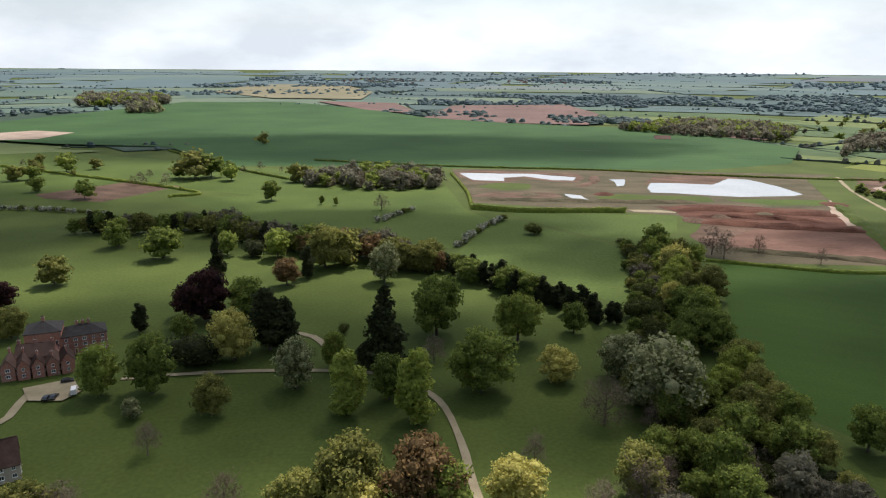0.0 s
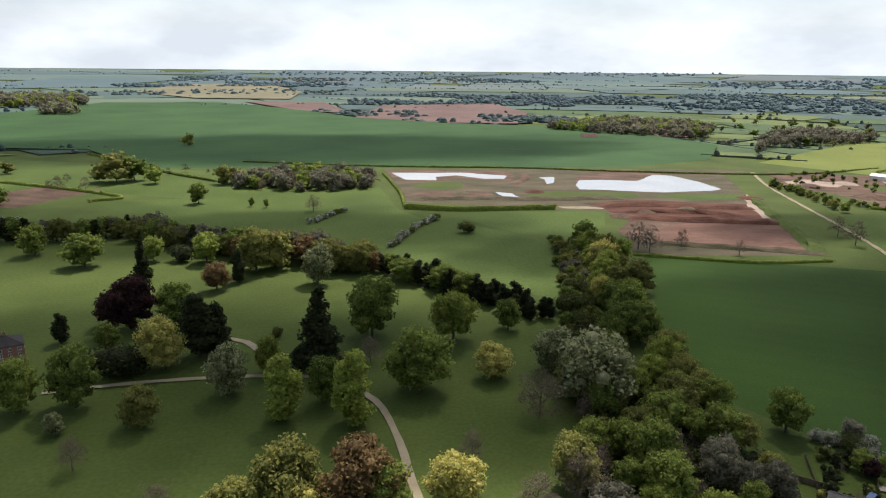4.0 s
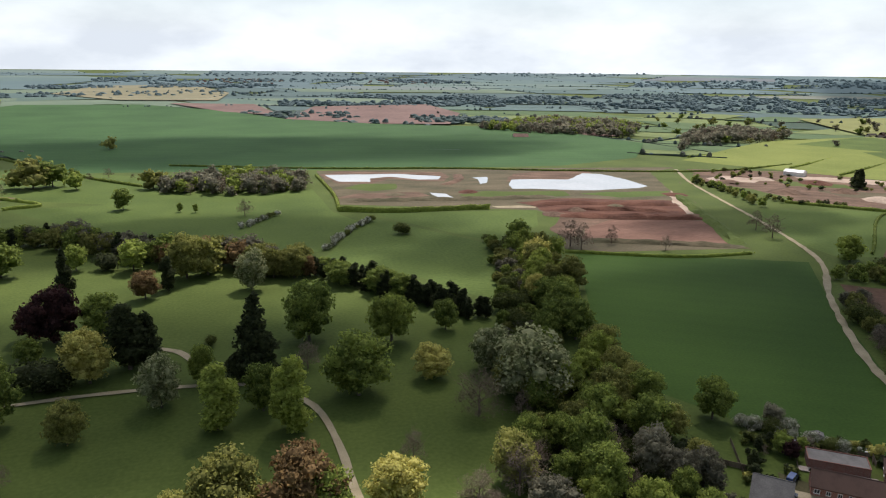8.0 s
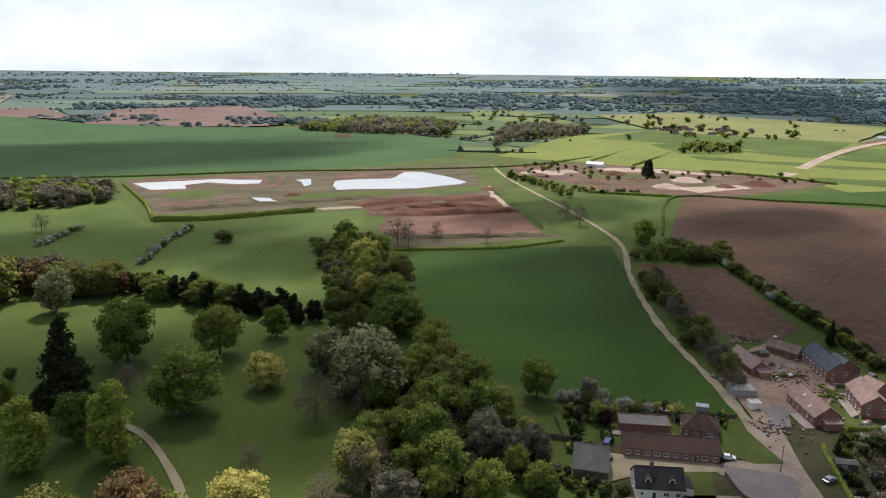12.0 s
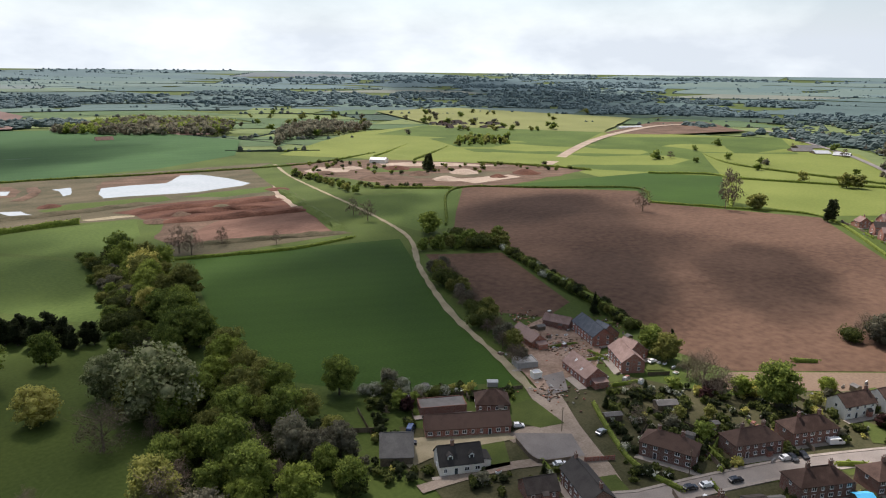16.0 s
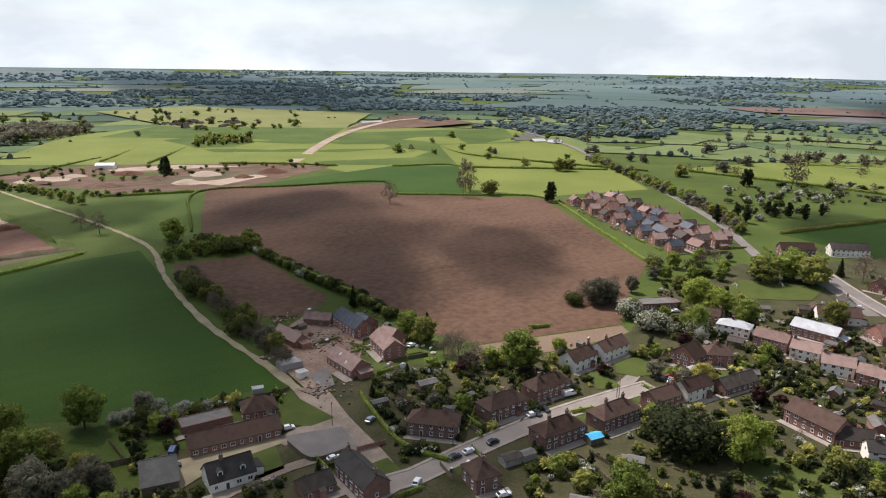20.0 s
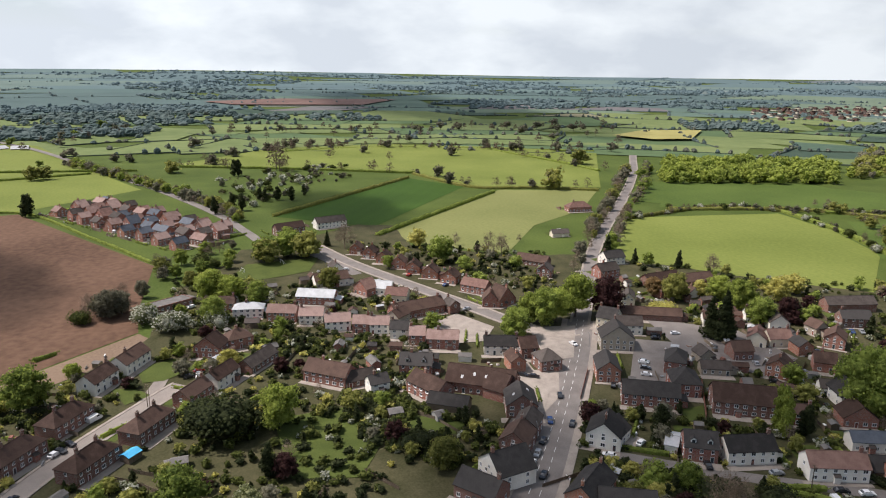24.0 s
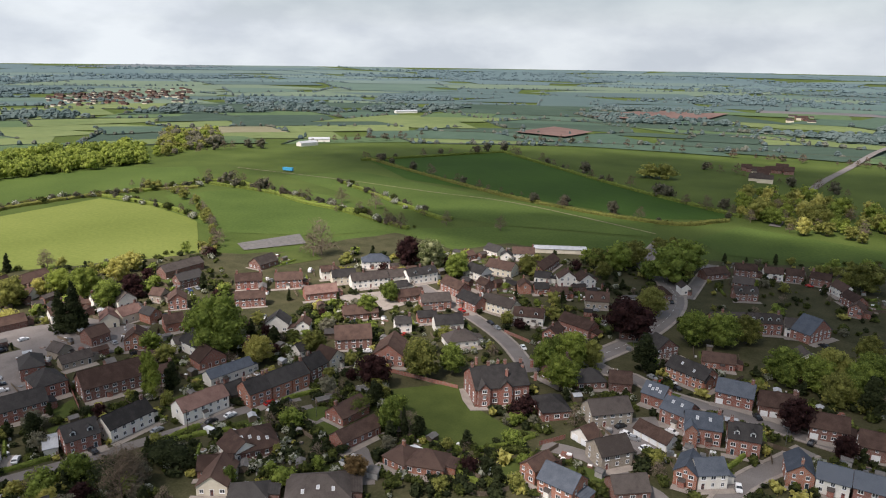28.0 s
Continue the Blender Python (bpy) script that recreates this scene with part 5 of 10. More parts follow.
def house(x, y, ang, length, depth, eaves, wall="brick_red", roof="tile_brown", form="gable", chimneys=1, windows=True, dormers=0,
          lights=0, door=True, garages=0, name="house", label="", category="house", group="village houses", pitch=37, lean=0.0, win=1.0):
    """A building whose front runs along ang for length metres, centred at x, y, and reaches back by depth."""
    L, D, E = max(length * 0.94, 2.2), depth, eaves * (0.92 if eaves > 4 else 1.0)
    base = new(name)
    base.empty_display_size = 0.5
    base.matrix_world = pose(x, y, rise(x, y) + 0.3, 0, 0, ang)
    hx = L / 2
    mid = base.matrix_world @ Vector((0, D / 2, 0))
    TAKEN.append((mid.x, mid.y, math.hypot(L, D) * 0.46))
    w, r = Solid(), Solid()
    o, t = (0.32, 0.20) if E > 2.4 else (0.18, 0.10)
    tan = math.tan(radians(pitch))
    along = form != "front"
    span = D if along else L
    top = E + span / 2 * tan
    w.box(-hx, hx, 0, D, -0.3, E)
    ridge = []
    if form == "flat":
        top = E
        w.box(-hx - 0.1, hx + 0.1, -0.1, 0.15, E, E + 0.35).box(-hx - 0.1, hx + 0.1, D - 0.15, D + 0.1, E, E + 0.35)
        w.box(-hx - 0.1, -hx + 0.15, 0.15, D - 0.15, E, E + 0.35).box(hx - 0.15, hx + 0.1, 0.15, D - 0.15, E, E + 0.35)
        r.box(-hx + 0.15, hx - 0.15, 0.15, D - 0.15, E, E + 0.12)
    elif form == "hip" and L > 0.8:
        a = min(D / 2, L / 2 - 0.2) if L >= D else L / 2
        k = E - o * tan + t
        x0, x1, y0, y1 = -hx - o, hx + o, -o, D + o
        if L >= D:
            ta = ((-hx + D / 2) if L > D else 0, D / 2, E + D / 2 * tan + t)
            tb = (-ta[0], D / 2, ta[2])
            if L > D:
                r.slab([(x0, y0, k), (x1, y0, k), tb, ta], t).slab([(x1, y1, k), (x0, y1, k), ta, tb], t)
            else:
                r.slab([(x0, y0, k), (x1, y0, k), ta], t).slab([(x1, y1, k), (x0, y1, k), ta], t)
            r.slab([(x0, y1, k), (x0, y0, k), ta], t).slab([(x1, y0, k), (x1, y1, k), tb], t)
        else:
            top = E + hx * tan
            ta, tb = (0, hx, top + t), (0, D - hx, top + t)
            r.slab([(x0, y0, k), (x1, y0, k), ta], t).slab([(x1, y1, k), (x0, y1, k), tb], t)
            r.slab([(x0, y1, k), (x0, y0, k), ta, tb], t).slab([(x1, y0, k), (x1, y1, k), tb, ta], t)
        ridge = [ta, tb]
    elif along:
        for s in (-hx, hx):
            p = [(s, 0, E), (s, D, E), (s, D / 2, top)]
            w.face(p if s > 0 else p[::-1])
        k, q = E - o * tan + t, top + t
        r.slab([(-hx - o, -o, k), (hx + o, -o, k), (hx + o, D / 2, q), (-hx - o, D / 2, q)], t)
        r.slab([(hx + o, D + o, k), (-hx - o, D + o, k), (-hx - o, D / 2, q), (hx + o, D / 2, q)], t)
        ridge = [(-hx, D / 2, q), (hx, D / 2, q)]
    else:
        for s in (0, D):
            p = [(-hx, s, E), (hx, s, E), (0, s, top)]
            w.face(p if s == 0 else p[::-1])
        k, q = E - o * tan + t, top + t
        r.slab([(-hx - o, D + o, k), (-hx - o, -o, k), (0, -o, q), (0, D + o, q)], t)
        r.slab([(hx + o, -o, k), (hx + o, D + o, k), (0, D + o, q), (0, -o, q)], t)
        ridge = [(0, 0, q), (0, D, q)]
    if len(ridge) == 2 and E > 2.4 and math.dist(*ridge) > 0.5:
        r.tube(ridge[0], ridge[1], 0.13, 0.13, 6)
    part("wall", w.mesh("wall", wall), base)
    part("roof", r.mesh("roof", roof), base)
    # openings
    if windows:
        ww, wh = 1.15 * win, 1.2 * min(win, 1.1)
        floors = [0.95] if E < 4 else ([0.9, 3.15] if E < 6.4 else [0.9, 3.15, 5.35])
        floors = [z for z in floors if z + wh < E + 0.2]
        n = max(1, int(L / 2.7))
        me = shared("window", window_mesh)
        blank = depth < 8.5
        at_door = HOUSES.randrange(n) if door and n > 1 else -1
        for fi, z in enumerate(floors):
            for i in range(n):
                wx = -hx + L * (i + 0.5) / n
                if fi == 0 and i == at_door and not garages:
                    part("door", shared("door", door_mesh), base, at=pose(wx, -0.01, 0))
                    continue
                if fi == 0 and i < garages:
                    part("garage_door", shared("garage", garage_mesh), base, at=pose(wx, -0.01, 0))
                    continue
                k = ww * HOUSES.choice((0.8, 1.0, 1.3))
                part("window", me, base, at=Matrix.LocRotScale((wx, -0.01, z), None, (k, 1, wh)))
            m = max(1, int(D / 4.5))
            for side, turn in ((-1, -90), (1, 90)):
                if blank and side == (1 if fi else -1):
                    continue
                for i in range(m):
                    part("window", me, base, at=Matrix.LocRotScale((side * (hx + 0.01), D * (i + 0.5) / m, z), Euler((0, 0, radians(turn))), (ww * 0.85, 1, wh)))
        if form == "front" and L > 6 and E > 4:
            part("window", me, base, at=Matrix.LocRotScale((0, -0.01, E - 0.2), None, (0.9, 1, 1.0)))
    for i in range(dormers):
        wx = -hx + L * (i + 0.5) / dormers
        d = part("dormer", shared("dormer", dormer_mesh, roof), base, at=pose(wx, D * 0.12, E + D * 0.12 * tan + 0.1))
    for i in range(lights):
        s = shared("rooflight", lambda: Solid().box(-0.42, 0.42, -0.6, 0.6, 0, 0.10, 0).box(-0.34, 0.34, -0.52, 0.52, 0.08, 0.12, 1).mesh("rooflight", ["paint_white", "sheet_roof"]))
        if along:
            wx = -hx * 0.7 + L * 0.7 * (i + 0.5) / lights
            f = HOUSES.uniform(0.15, 0.32)
            part("rooflight", s, base, at=pose(wx, D * f, E + D * f * tan + t + 0.02, pitch))
        else:
            k = HOUSES.choice((-1, 1))
            part("rooflight", s, base, at=pose(k * hx * 0.5, D * (0.2 + 0.6 * (i + 0.5) / lights), E + hx * 0.5 * tan + t + 0.02, 0, k * pitch, 0))
    cw = wall if wall.startswith("brick") else "brick_dark"
    if ridge:
        spots = {1: [0.12], 2: [0.06, 0.94], 3: [0.06, 0.5, 0.94], 4: [0.04, 0.34, 0.66, 0.96]}.get(chimneys, [])
        for u in spots:
            c = Vector(ridge[0]).lerp(Vector(ridge[1]), u if chimneys > 1 else HOUSES.choice((0.08, 0.92, 0.35)))
            chimney(base, cw, pose(c.x, c.y, c.z, 0, 0, 0 if along else 90))
    storeys = "low" if E < 3.4 else ("two-storey" if E < 6.4 else "tall three-storey")
    if not label:
        label = f"{storeys} {LOOK[wall]} {category} with {LOOK[roof]} roof"
        if chimneys > 1 and not dormers:
            label += " and brick chimneys"
        elif dormers:
            label += " and white dormers"
    return tagged(base, label, category, group)


def shed(x, y, ang, length, depth=3.0, eaves=2.0, wall="timber", roof="felt", pitch=22, label=""):
    return house(x, y, ang, length, depth, eaves, wall, roof, chimneys=0, windows=False, name="garden_shed", category="shed", group="garden sheds",
                 label=label or f"small {LOOK[wall]} garden shed with {LOOK[roof]} roof", pitch=pitch)


def fence(points, height=1.7, material="timber", label="brown close-boarded garden fence", name="fence", step=2.4):
    """Panels between posts, each panel a part."""
    line = smooth_line(points, step) if len(points) > 2 else [Vector((*points[0], 0)).lerp(Vector((*points[1], 0)), k / max(1, int(math.dist(*points) / step)))
                                                             for k in range(max(1, int(math.dist(*points) / step)) + 1)]
    base = new(name)
    base.location = (line[0].x, line[0].y, rise(line[0].x, line[0].y))
    me = shared("panel", lambda m: Solid().box(0, 1, -0.03, 0.03, 0, 1).box(-0.02, 0.02, -0.06, 0.06, 0, 1.06).box(0, 1, -0.05, 0.05, 0.94, 1.0).mesh("panel", m), material)
    for a, b in zip(line, line[1:]):
        d = b - a
        part("panel", me, base, at=Matrix.LocRotScale((a.x - line[0].x, a.y - line[0].y, 0), Euler((0, 0, math.atan2(d.y, d.x))), (d.length, 1, height)))
    return tagged(base, label, "fence" if name == "fence" else "wall")


def brick_wall(points, height=1.8, material="brick_red", label="red brick garden wall"):
    return fence(points, height, material, label, name="garden_wall", step=5.0)


def car_body(paint, van=False, camper=False):
    s = Solid()
    if van:
        prof = [(-2.5, 0.35), (-2.5, 1.95), (-2.2, 2.1), (1.2, 2.1), (1.85, 1.25), (2.5, 1.05), (2.55, 0.35)]
    else:
        prof = [(-2.1, 0.3), (-2.15, 0.85), (-1.9, 0.95), (-1.3, 1.42), (0.35, 1.45), (1.05, 0.95), (2.0, 0.8), (2.1, 0.3)]
    w = 0.95 if van else 0.86
    n = len(prof)
    k = len(s.v)
    for side in (-1, 1):
        s.v += [(x, side * w * (0.86 if z > 1.2 else 1.0), z) for x, z in prof]
    s.f += [tuple(range(k, k + n)), tuple(range(k + 2 * n - 1, k + n - 1, -1))]
    s.f += [(k + i, k + n + i, k + n + (i + 1) % n, k + (i + 1) % n) for i in range(n)]
    s.s += [0] * (n + 2)
    return s.mesh("body", paint, False)


def car_glass(van=False):
    s = Solid()
    if van:
        s.face([(1.24, -0.72, 2.06), (1.87, -0.84, 1.28), (1.87, 0.84, 1.28), (1.24, 0.72, 2.06)][::-1])
        for k in (-1, 1):
            s.face([(0.3, k * 0.835, 1.95), (1.15, k * 0.835, 1.95), (1.65, k * 0.84, 1.32), (0.3, k * 0.84, 1.32)][::k])
    else:
        s.face([(0.41, -0.66, 1.425), (1.05, -0.80, 0.99), (1.05, 0.80, 0.99), (0.41, 0.66, 1.425)][::-1])
        s.face([(-1.33, -0.66, 1.42), (-1.86, -0.80, 1.0), (-1.86, 0.80, 1.0), (-1.33, 0.66, 1.42)])
        for k in (-1, 1):
            s.face([(-1.25, k * 0.765, 1.38), (0.32, k * 0.765, 1.40), (0.88, k * 0.81, 1.02), (-1.65, k * 0.81, 1.02)][::k])
    return s.mesh("glass", "pane")


def wheel_mesh():
    s = Solid()
    s.tube((0, -0.1, 0), (0, 0.1, 0), 0.32, 0.32, 12, 0).tube((0, -0.11, 0), (0, 0.11, 0), 0.18, 0.18, 8, 1)
    return s.mesh("wheel", ["tyre", "car_silver"])


CAR_NAMES = {"car_white": "white", "car_silver": "silver", "car_black": "black", "car_blue": "dark blue", "car_red": "red"}


def car(x, y, ang, paint="car_black", van=False, z=0.42, where="parked on the road", size=1.0):
    base = new("van" if van else "car")
    base.matrix_world = pose(x, y, rise(x, y) + z, 0, 0, ang)
    part("body", shared("body", car_body, paint, van), base)
    part("glazing", shared("glass", car_glass, van), base)["kind"] = "stuff"
    for dx in ((-1.6, 1.6) if van else (-1.3, 1.3)):
        for dy in (-0.82, 0.82):
            part("wheel", shared("wheel", wheel_mesh), base, at=pose(dx, dy, 0.32))
    return tagged(base, f"{CAR_NAMES[paint]} {'van' if van else 'car'} {where}", "van" if van else "car", "parked vehicles")

# ---- bungalows and the building site beside the lane ----
house(138.5, 132.3, -34.8, 28.8, 8, 2.8, "brick_red", "tile_brown", label="long low red brick bungalow with brown tile roof", chimneys=0)
house(155.6, 137.9, -41.3, 11.9, 9, 2.8, "brick_dark", "tile_brown", "hip", chimneys=0)
house(142.6, 148.2, -32, 16.7, 7, 2.4, "brick_dark", "felt", "flat", chimneys=0, windows=False, label="low brick annexe with flat grey felt roof")
house(121.9, 118.6, -30.2, 13.3, 8.5, 3.2, "render_white", "slate", dormers=2, chimneys=1, pitch=42)
house(111.1, 134.4, -38.9, 10.1, 12, 2.6, "timber", "felt", chimneys=0, windows=False, category="barn", name="barn")
house(135.6, 90.1, -118.2, 17.8, 8, 4.8, "brick_dark", "slate", chimneys=2)
house(129.2, 94.9, -28.2, 9.7, 7, 2.6, "brick_dark", "tile_grey", chimneys=0)
house(210.4, 172.5, -108.7, 17.3, 7, 2.9, "brick_orange", "tile_new", chimneys=0, label="unfinished low brick house with new pink tiles", group="new houses on the building site", windows=False)
house(233.1, 158, -118, 21.3, 9, 4.8, "brick_red", "slate_blue", chimneys=0, group="new houses on the building site", label="new red brick house with blue-grey roof", windows=True)
house(235.9, 146.8, -13.5, 12.2, 7, 4.5, "brick_red", "slate_blue", "front", chimneys=0, group="new houses on the building site")
house(220, 133.1, -127.1, 17, 9, 4.6, "brick_red", "tile_new", chimneys=0, group="new houses on the building site")
house(228.7, 128.8, -8.3, 13.3, 7, 3.6, "brick_red", "tile_new", "front", chimneys=0, group="new houses on the building site")
house(198.4, 136.6, -113.9, 18.6, 9, 3.2, "brick_red", "tile_new", chimneys=0, lights=2, group="new houses on the building site")
house(234, 173.1, -73.6, 13.1, 6, 3.0, "brick_dark", "tile_new", chimneys=0, windows=False, group="new houses on the building site", label="unfinished brick outbuilding with pink tile roof")
house(191.5, 153.1, -29.2, 8.7, 7, 2.2, "concrete", "concrete", "flat", chimneys=0, windows=False, label="roofless grey block walls of a new house", group="new houses on the building site")
# ---- houses along the residential street ----
house(170.6, 82.8, -74.9, 16.9, 8.1, 5, "brick_dark", "tile_brown", "hip", 2)
house(194.5, 65.7, -28.2, 17.6, 8.1, 5, "brick_dark", "tile_brown", "hip", 2)
house(215, 57.1, -29.1, 17.7, 8.1, 5, "brick_dark", "tile_brown", "hip", 2)
house(244.5, 53.5, -24.5, 14.1, 7.7, 5, "render_white", "tile_brown", chimneys=1)
house(260.7, 45.3, -24.2, 16.6, 7.7, 5, "render_white", "tile_brown", chimneys=1)
house(224.4, 19.3, -32.6, 13.2, 7.2, 5, "brick_red", "tile_brown", chimneys=1)
house(237.7, 10.7, -32.8, 14.0, 7.2, 5, "render_white", "tile_brown", chimneys=1)
house(252, -2.2, -35.3, 18.4, 7.2, 2.7, "brick_dark", "tile_grey", chimneys=0)
house(186.1, 44.1, -31.3, 17.3, 8.1, 5, "brick_dark", "tile_brown", "hip", 2)
house(205.5, 31, -30.3, 18.0, 8.1, 5, "brick_dark", "tile_brown", "hip", 2)
house(152, 55.5, -38.3, 8.3, 9.0, 5, "brick_dark", "tile_brown", "hip", 2)
house(264.8, 20.7, -112, 11.9, 9.0, 5, "brick_red", "tile_brown", "front", 1)
house(272.1, 7.5, -68.4, 11.4, 8.1, 5, "brick_red", "tile_brown", "hip", 1)
house(229.7, -23.1, -125.8, 18.8, 9, 4.8, "brick_red", "tile_brown", chimneys=1)
house(225.5, -36.6, -77.8, 12, 7, 2.6, "brick_dark", "tile_grey", chimneys=0)
house(229.3, -57.4, -108.5, 13.1, 9, 5, "brick_red", "slate", dormers=2, chimneys=1)
house(211, -55.7, -150.2, 16.7, 9, 4.8, "brick_red", "tile_brown", chimneys=1)
house(208.8, -76.3, -119.6, 26.4, 12, 4.0, "brick_red", "tile_brown", lights=4, chimneys=0, label="long converted brick barn with pale rooflights", category="barn")
house(199.3, -62.1, -120.6, 15, 7, 2.5, "timber", "slate", chimneys=0, windows=False, category="barn")
house(205.2, -87.2, -46.4, 12.6, 8, 4.2, "brick_red", "tile_brown", "front", 0)
# ---- main street ----
house(189.1, -85.7, -103.6, 11, 12, 5, "brick_dark", "slate", "front", 1, lights=2)
house(176.1, -81.8, -123.8, 8.1, 9, 5, "brick_dark", "tile_grey", "front", 1)
house(167.4, -74.7, -126, 9.6, 10, 5, "brick_dark", "tile_brown", "front", 1)
house(155.4, -63.3, -166.2, 12.8, 12, 5.5, "render_white", "slate", "front", 1, label="white rendered gabled house with dark slate roof")
house(146.7, -56.1, -138.4, 13.3, 9, 4.5, "brick_dark", "slate", chimneys=1)
house(164.8, -103.1, -125.3, 11.3, 11, 5, "render_white", "slate", "front", 1, label="white rendered street house with dark slate roof")
house(167.2, -112.4, -51.4, 7.1, 9, 3.6, "render_white", "slate", chimneys=0)
house(135.2, -81.8, -136.8, 9.5, 15, 6, "brick_orange", "slate", "front", 2)
house(129.8, -92.7, -111.7, 15.5, 7, 5.8, "brick_red", "slate", chimneys=0)
house(207.7, -126.9, -109.6, 9.3, 13, 5.4, "brick_orange", "slate", "front", 0)
house(234.9, -144.8, -108.1, 14.5, 11, 5.8, "stone_wall", "slate", "front", 1)
house(258.1, -150.8, -134.5, 9.4, 10, 6, "render_cream", "slate", chimneys=2)
house(250.1, -158.7, -108.5, 11.7, 8, 4.8, "render_white", "tile_grey", chimneys=0)
house(263.7, -177.3, -112.4, 29.1, 7, 3.0, "brick_dark", "tile_brown", chimneys=0, windows=False)
house(185.9, -131.8, -114.8, 20.7, 9, 5, "brick_red", "slate", chimneys=0)
house(190.2, -148.7, -110.7, 10.8, 12, 5.6, "brick_red", "slate", "hip", 0)
house(208.5, -155.1, -123.7, 8.5, 12, 5.6, "brick_red", "slate", "hip", 0)
house(172.6, -159.5, -116.1, 21.6, 12, 5.2, "brick_dark", "tile_brown", chimneys=0)
house(203.8, -170.2, -110.3, 11.9, 6, 2.8, "stone_wall", "tile_grey", chimneys=0)
house(214.8, -173.9, -94.6, 7, 7, 3.4, "stone_wall", "tile_grey", "front", 0)
house(214.2, -190, -98.6, 8.9, 8, 4, "brick_dark", "tile_brown", chimneys=0)
house(196.3, -191.1, -139.7, 8.9, 9, 5, "brick_orange", "tile_brown", "front", 1)
house(225.3, -204.3, -131.2, 8.2, 10, 4.2, "render_cream", "tile_red", "front", 1, label="half-timbered cream cottage with red tile roof")
house(222.4, -214.5, -99.7, 10.6, 8, 4.2, "render_cream", "tile_red", chimneys=1)
house(239.3, -227.3, -110.5, 9.2, 8, 4.2, "render_white", "tile_grey", "front", 0)
house(215.8, -234.9, -136, 8.7, 10, 5, "brick_red", "tile_brown", "front", 1)
house(196.5, -213.2, -124.4, 8.5, 8, 4.5, "brick_red", "tile_brown", chimneys=1)
house(252.8, -279.6, -99.9, 26.3, 8, 4, "brick_dark", "tile_grey", chimneys=0, windows=False, category="barn")
house(234.3, -264.5, -108.4, 14.1, 8, 4.8, "brick_dark", "slate", chimneys=1)
house(233.2, -238.1, -171.5, 7, 7, 3.6, "stone_wall", "tile_brown", chimneys=0)
house(178.8, -199.5, -116, 6.8, 6, 3.2, "render_white", "tile_grey", chimneys=0)
house(168.5, -201.2, -105.7, 11.5, 11, 4.8, "render_white", "slate", "front", 1)
house(157.2, -191.9, -111.5, 11.7, 8, 3.4, "brick_red", "tile_brown", "front", 0)
# ---- the street behind: cottages and terraces ----
house(151.1, -128.4, -114.2, 10.2, 9, 5.2, "brick_red", "slate", dormers=2, chimneys=0)
house(146.2, -142.5, -99.3, 16, 8.5, 5, "render_white", "slate", chimneys=1)
house(132.7, -160.8, -107.2, 17.7, 8, 5, "render_white", "tile_red", chimneys=1, label="white cottage with dark red tile roof")
house(130.3, -174.3, -109.9, 6.6, 8, 2.8, "timber", "slate", chimneys=0, windows=False)
house(121.3, -174.6, -111.9, 8.8, 9, 5.8, "brick_orange", "slate", chimneys=2, group="brick terrace")
house(118.2, -182.7, -109.3, 8.4, 9, 5.8, "brick_orange", "slate", chimneys=1, group="brick terrace")
house(115.6, -190.3, -108.7, 7.8, 9, 5.8, "brick_orange", "slate", chimneys=1, group="brick terrace")
house(114.7, -200.8, -101.1, 9.5, 9, 5.4, "brick_dark", "slate", chimneys=1, group="brick terrace")
house(113.4, -211.1, -105.7, 8, 9, 5, "render_cream", "tile_brown", "front", 0)
house(142.7, -185.8, -108.6, 18.8, 6, 3.6, "render_white", "slate_blue", chimneys=0)
house(130.4, -215.7, -109.5, 7.3, 6, 3.0, "render_white", "slate", chimneys=0)
house(116.9, -229.4, -146.3, 15.8, 11, 5, "brick_dark", "tile_brown", chimneys=0)
house(96.5, -220.9, -164, 13, 14, 5, "brick_red", "tile_brown", "front", 0)
# ---- bungalows near the foot of the hall's garden ----
house(101.7, -147.2, -129.6, 14.8, 14, 2.8, "brick_dark", "tile_brown", "hip", 0, lights=4, label="sprawling brick bungalow with brown roof and rooflights", pitch=30)
house(110.5, -143, 154.9, 10.4, 9, 2.8, "render_white", "tile_brown", chimneys=0, pitch=34)
house(101.1, -126.7, -155.5, 9, 12, 3.0, "render_cream", "tile_brown", "front", 0, lights=1, pitch=36)
house(106.3, -133.7, -149, 10, 7, 2.8, "brick_dark", "tile_brown", chimneys=0, pitch=36)
house(77.7, -168, -110.4, 16, 7, 2.8, "brick_red", "tile_brown", chimneys=0, pitch=36)
house(92.3, -174.7, 164.1, 9.1, 12, 2.8, "brick_red", "tile_brown", "front", 1, pitch=36)
house(62.3, -158.9, 164.4, 9, 9, 2.8, "brick_orange", "tile_brown", "hip", 1, pitch=34)
house(52.7, -159.5, -171.5, 12.2, 9, 2.8, "brick_orange", "tile_brown", "hip", 0, pitch=34)
house(71.6, -133.6, -149.6, 18.5, 13, 2.8, "brick_dark", "tile_grey", "hip", 0, lights=3, pitch=30)
house(88.9, -126.2, -149.2, 11, 8, 2.8, "brick_dark", "slate", "hip", 0, pitch=32)
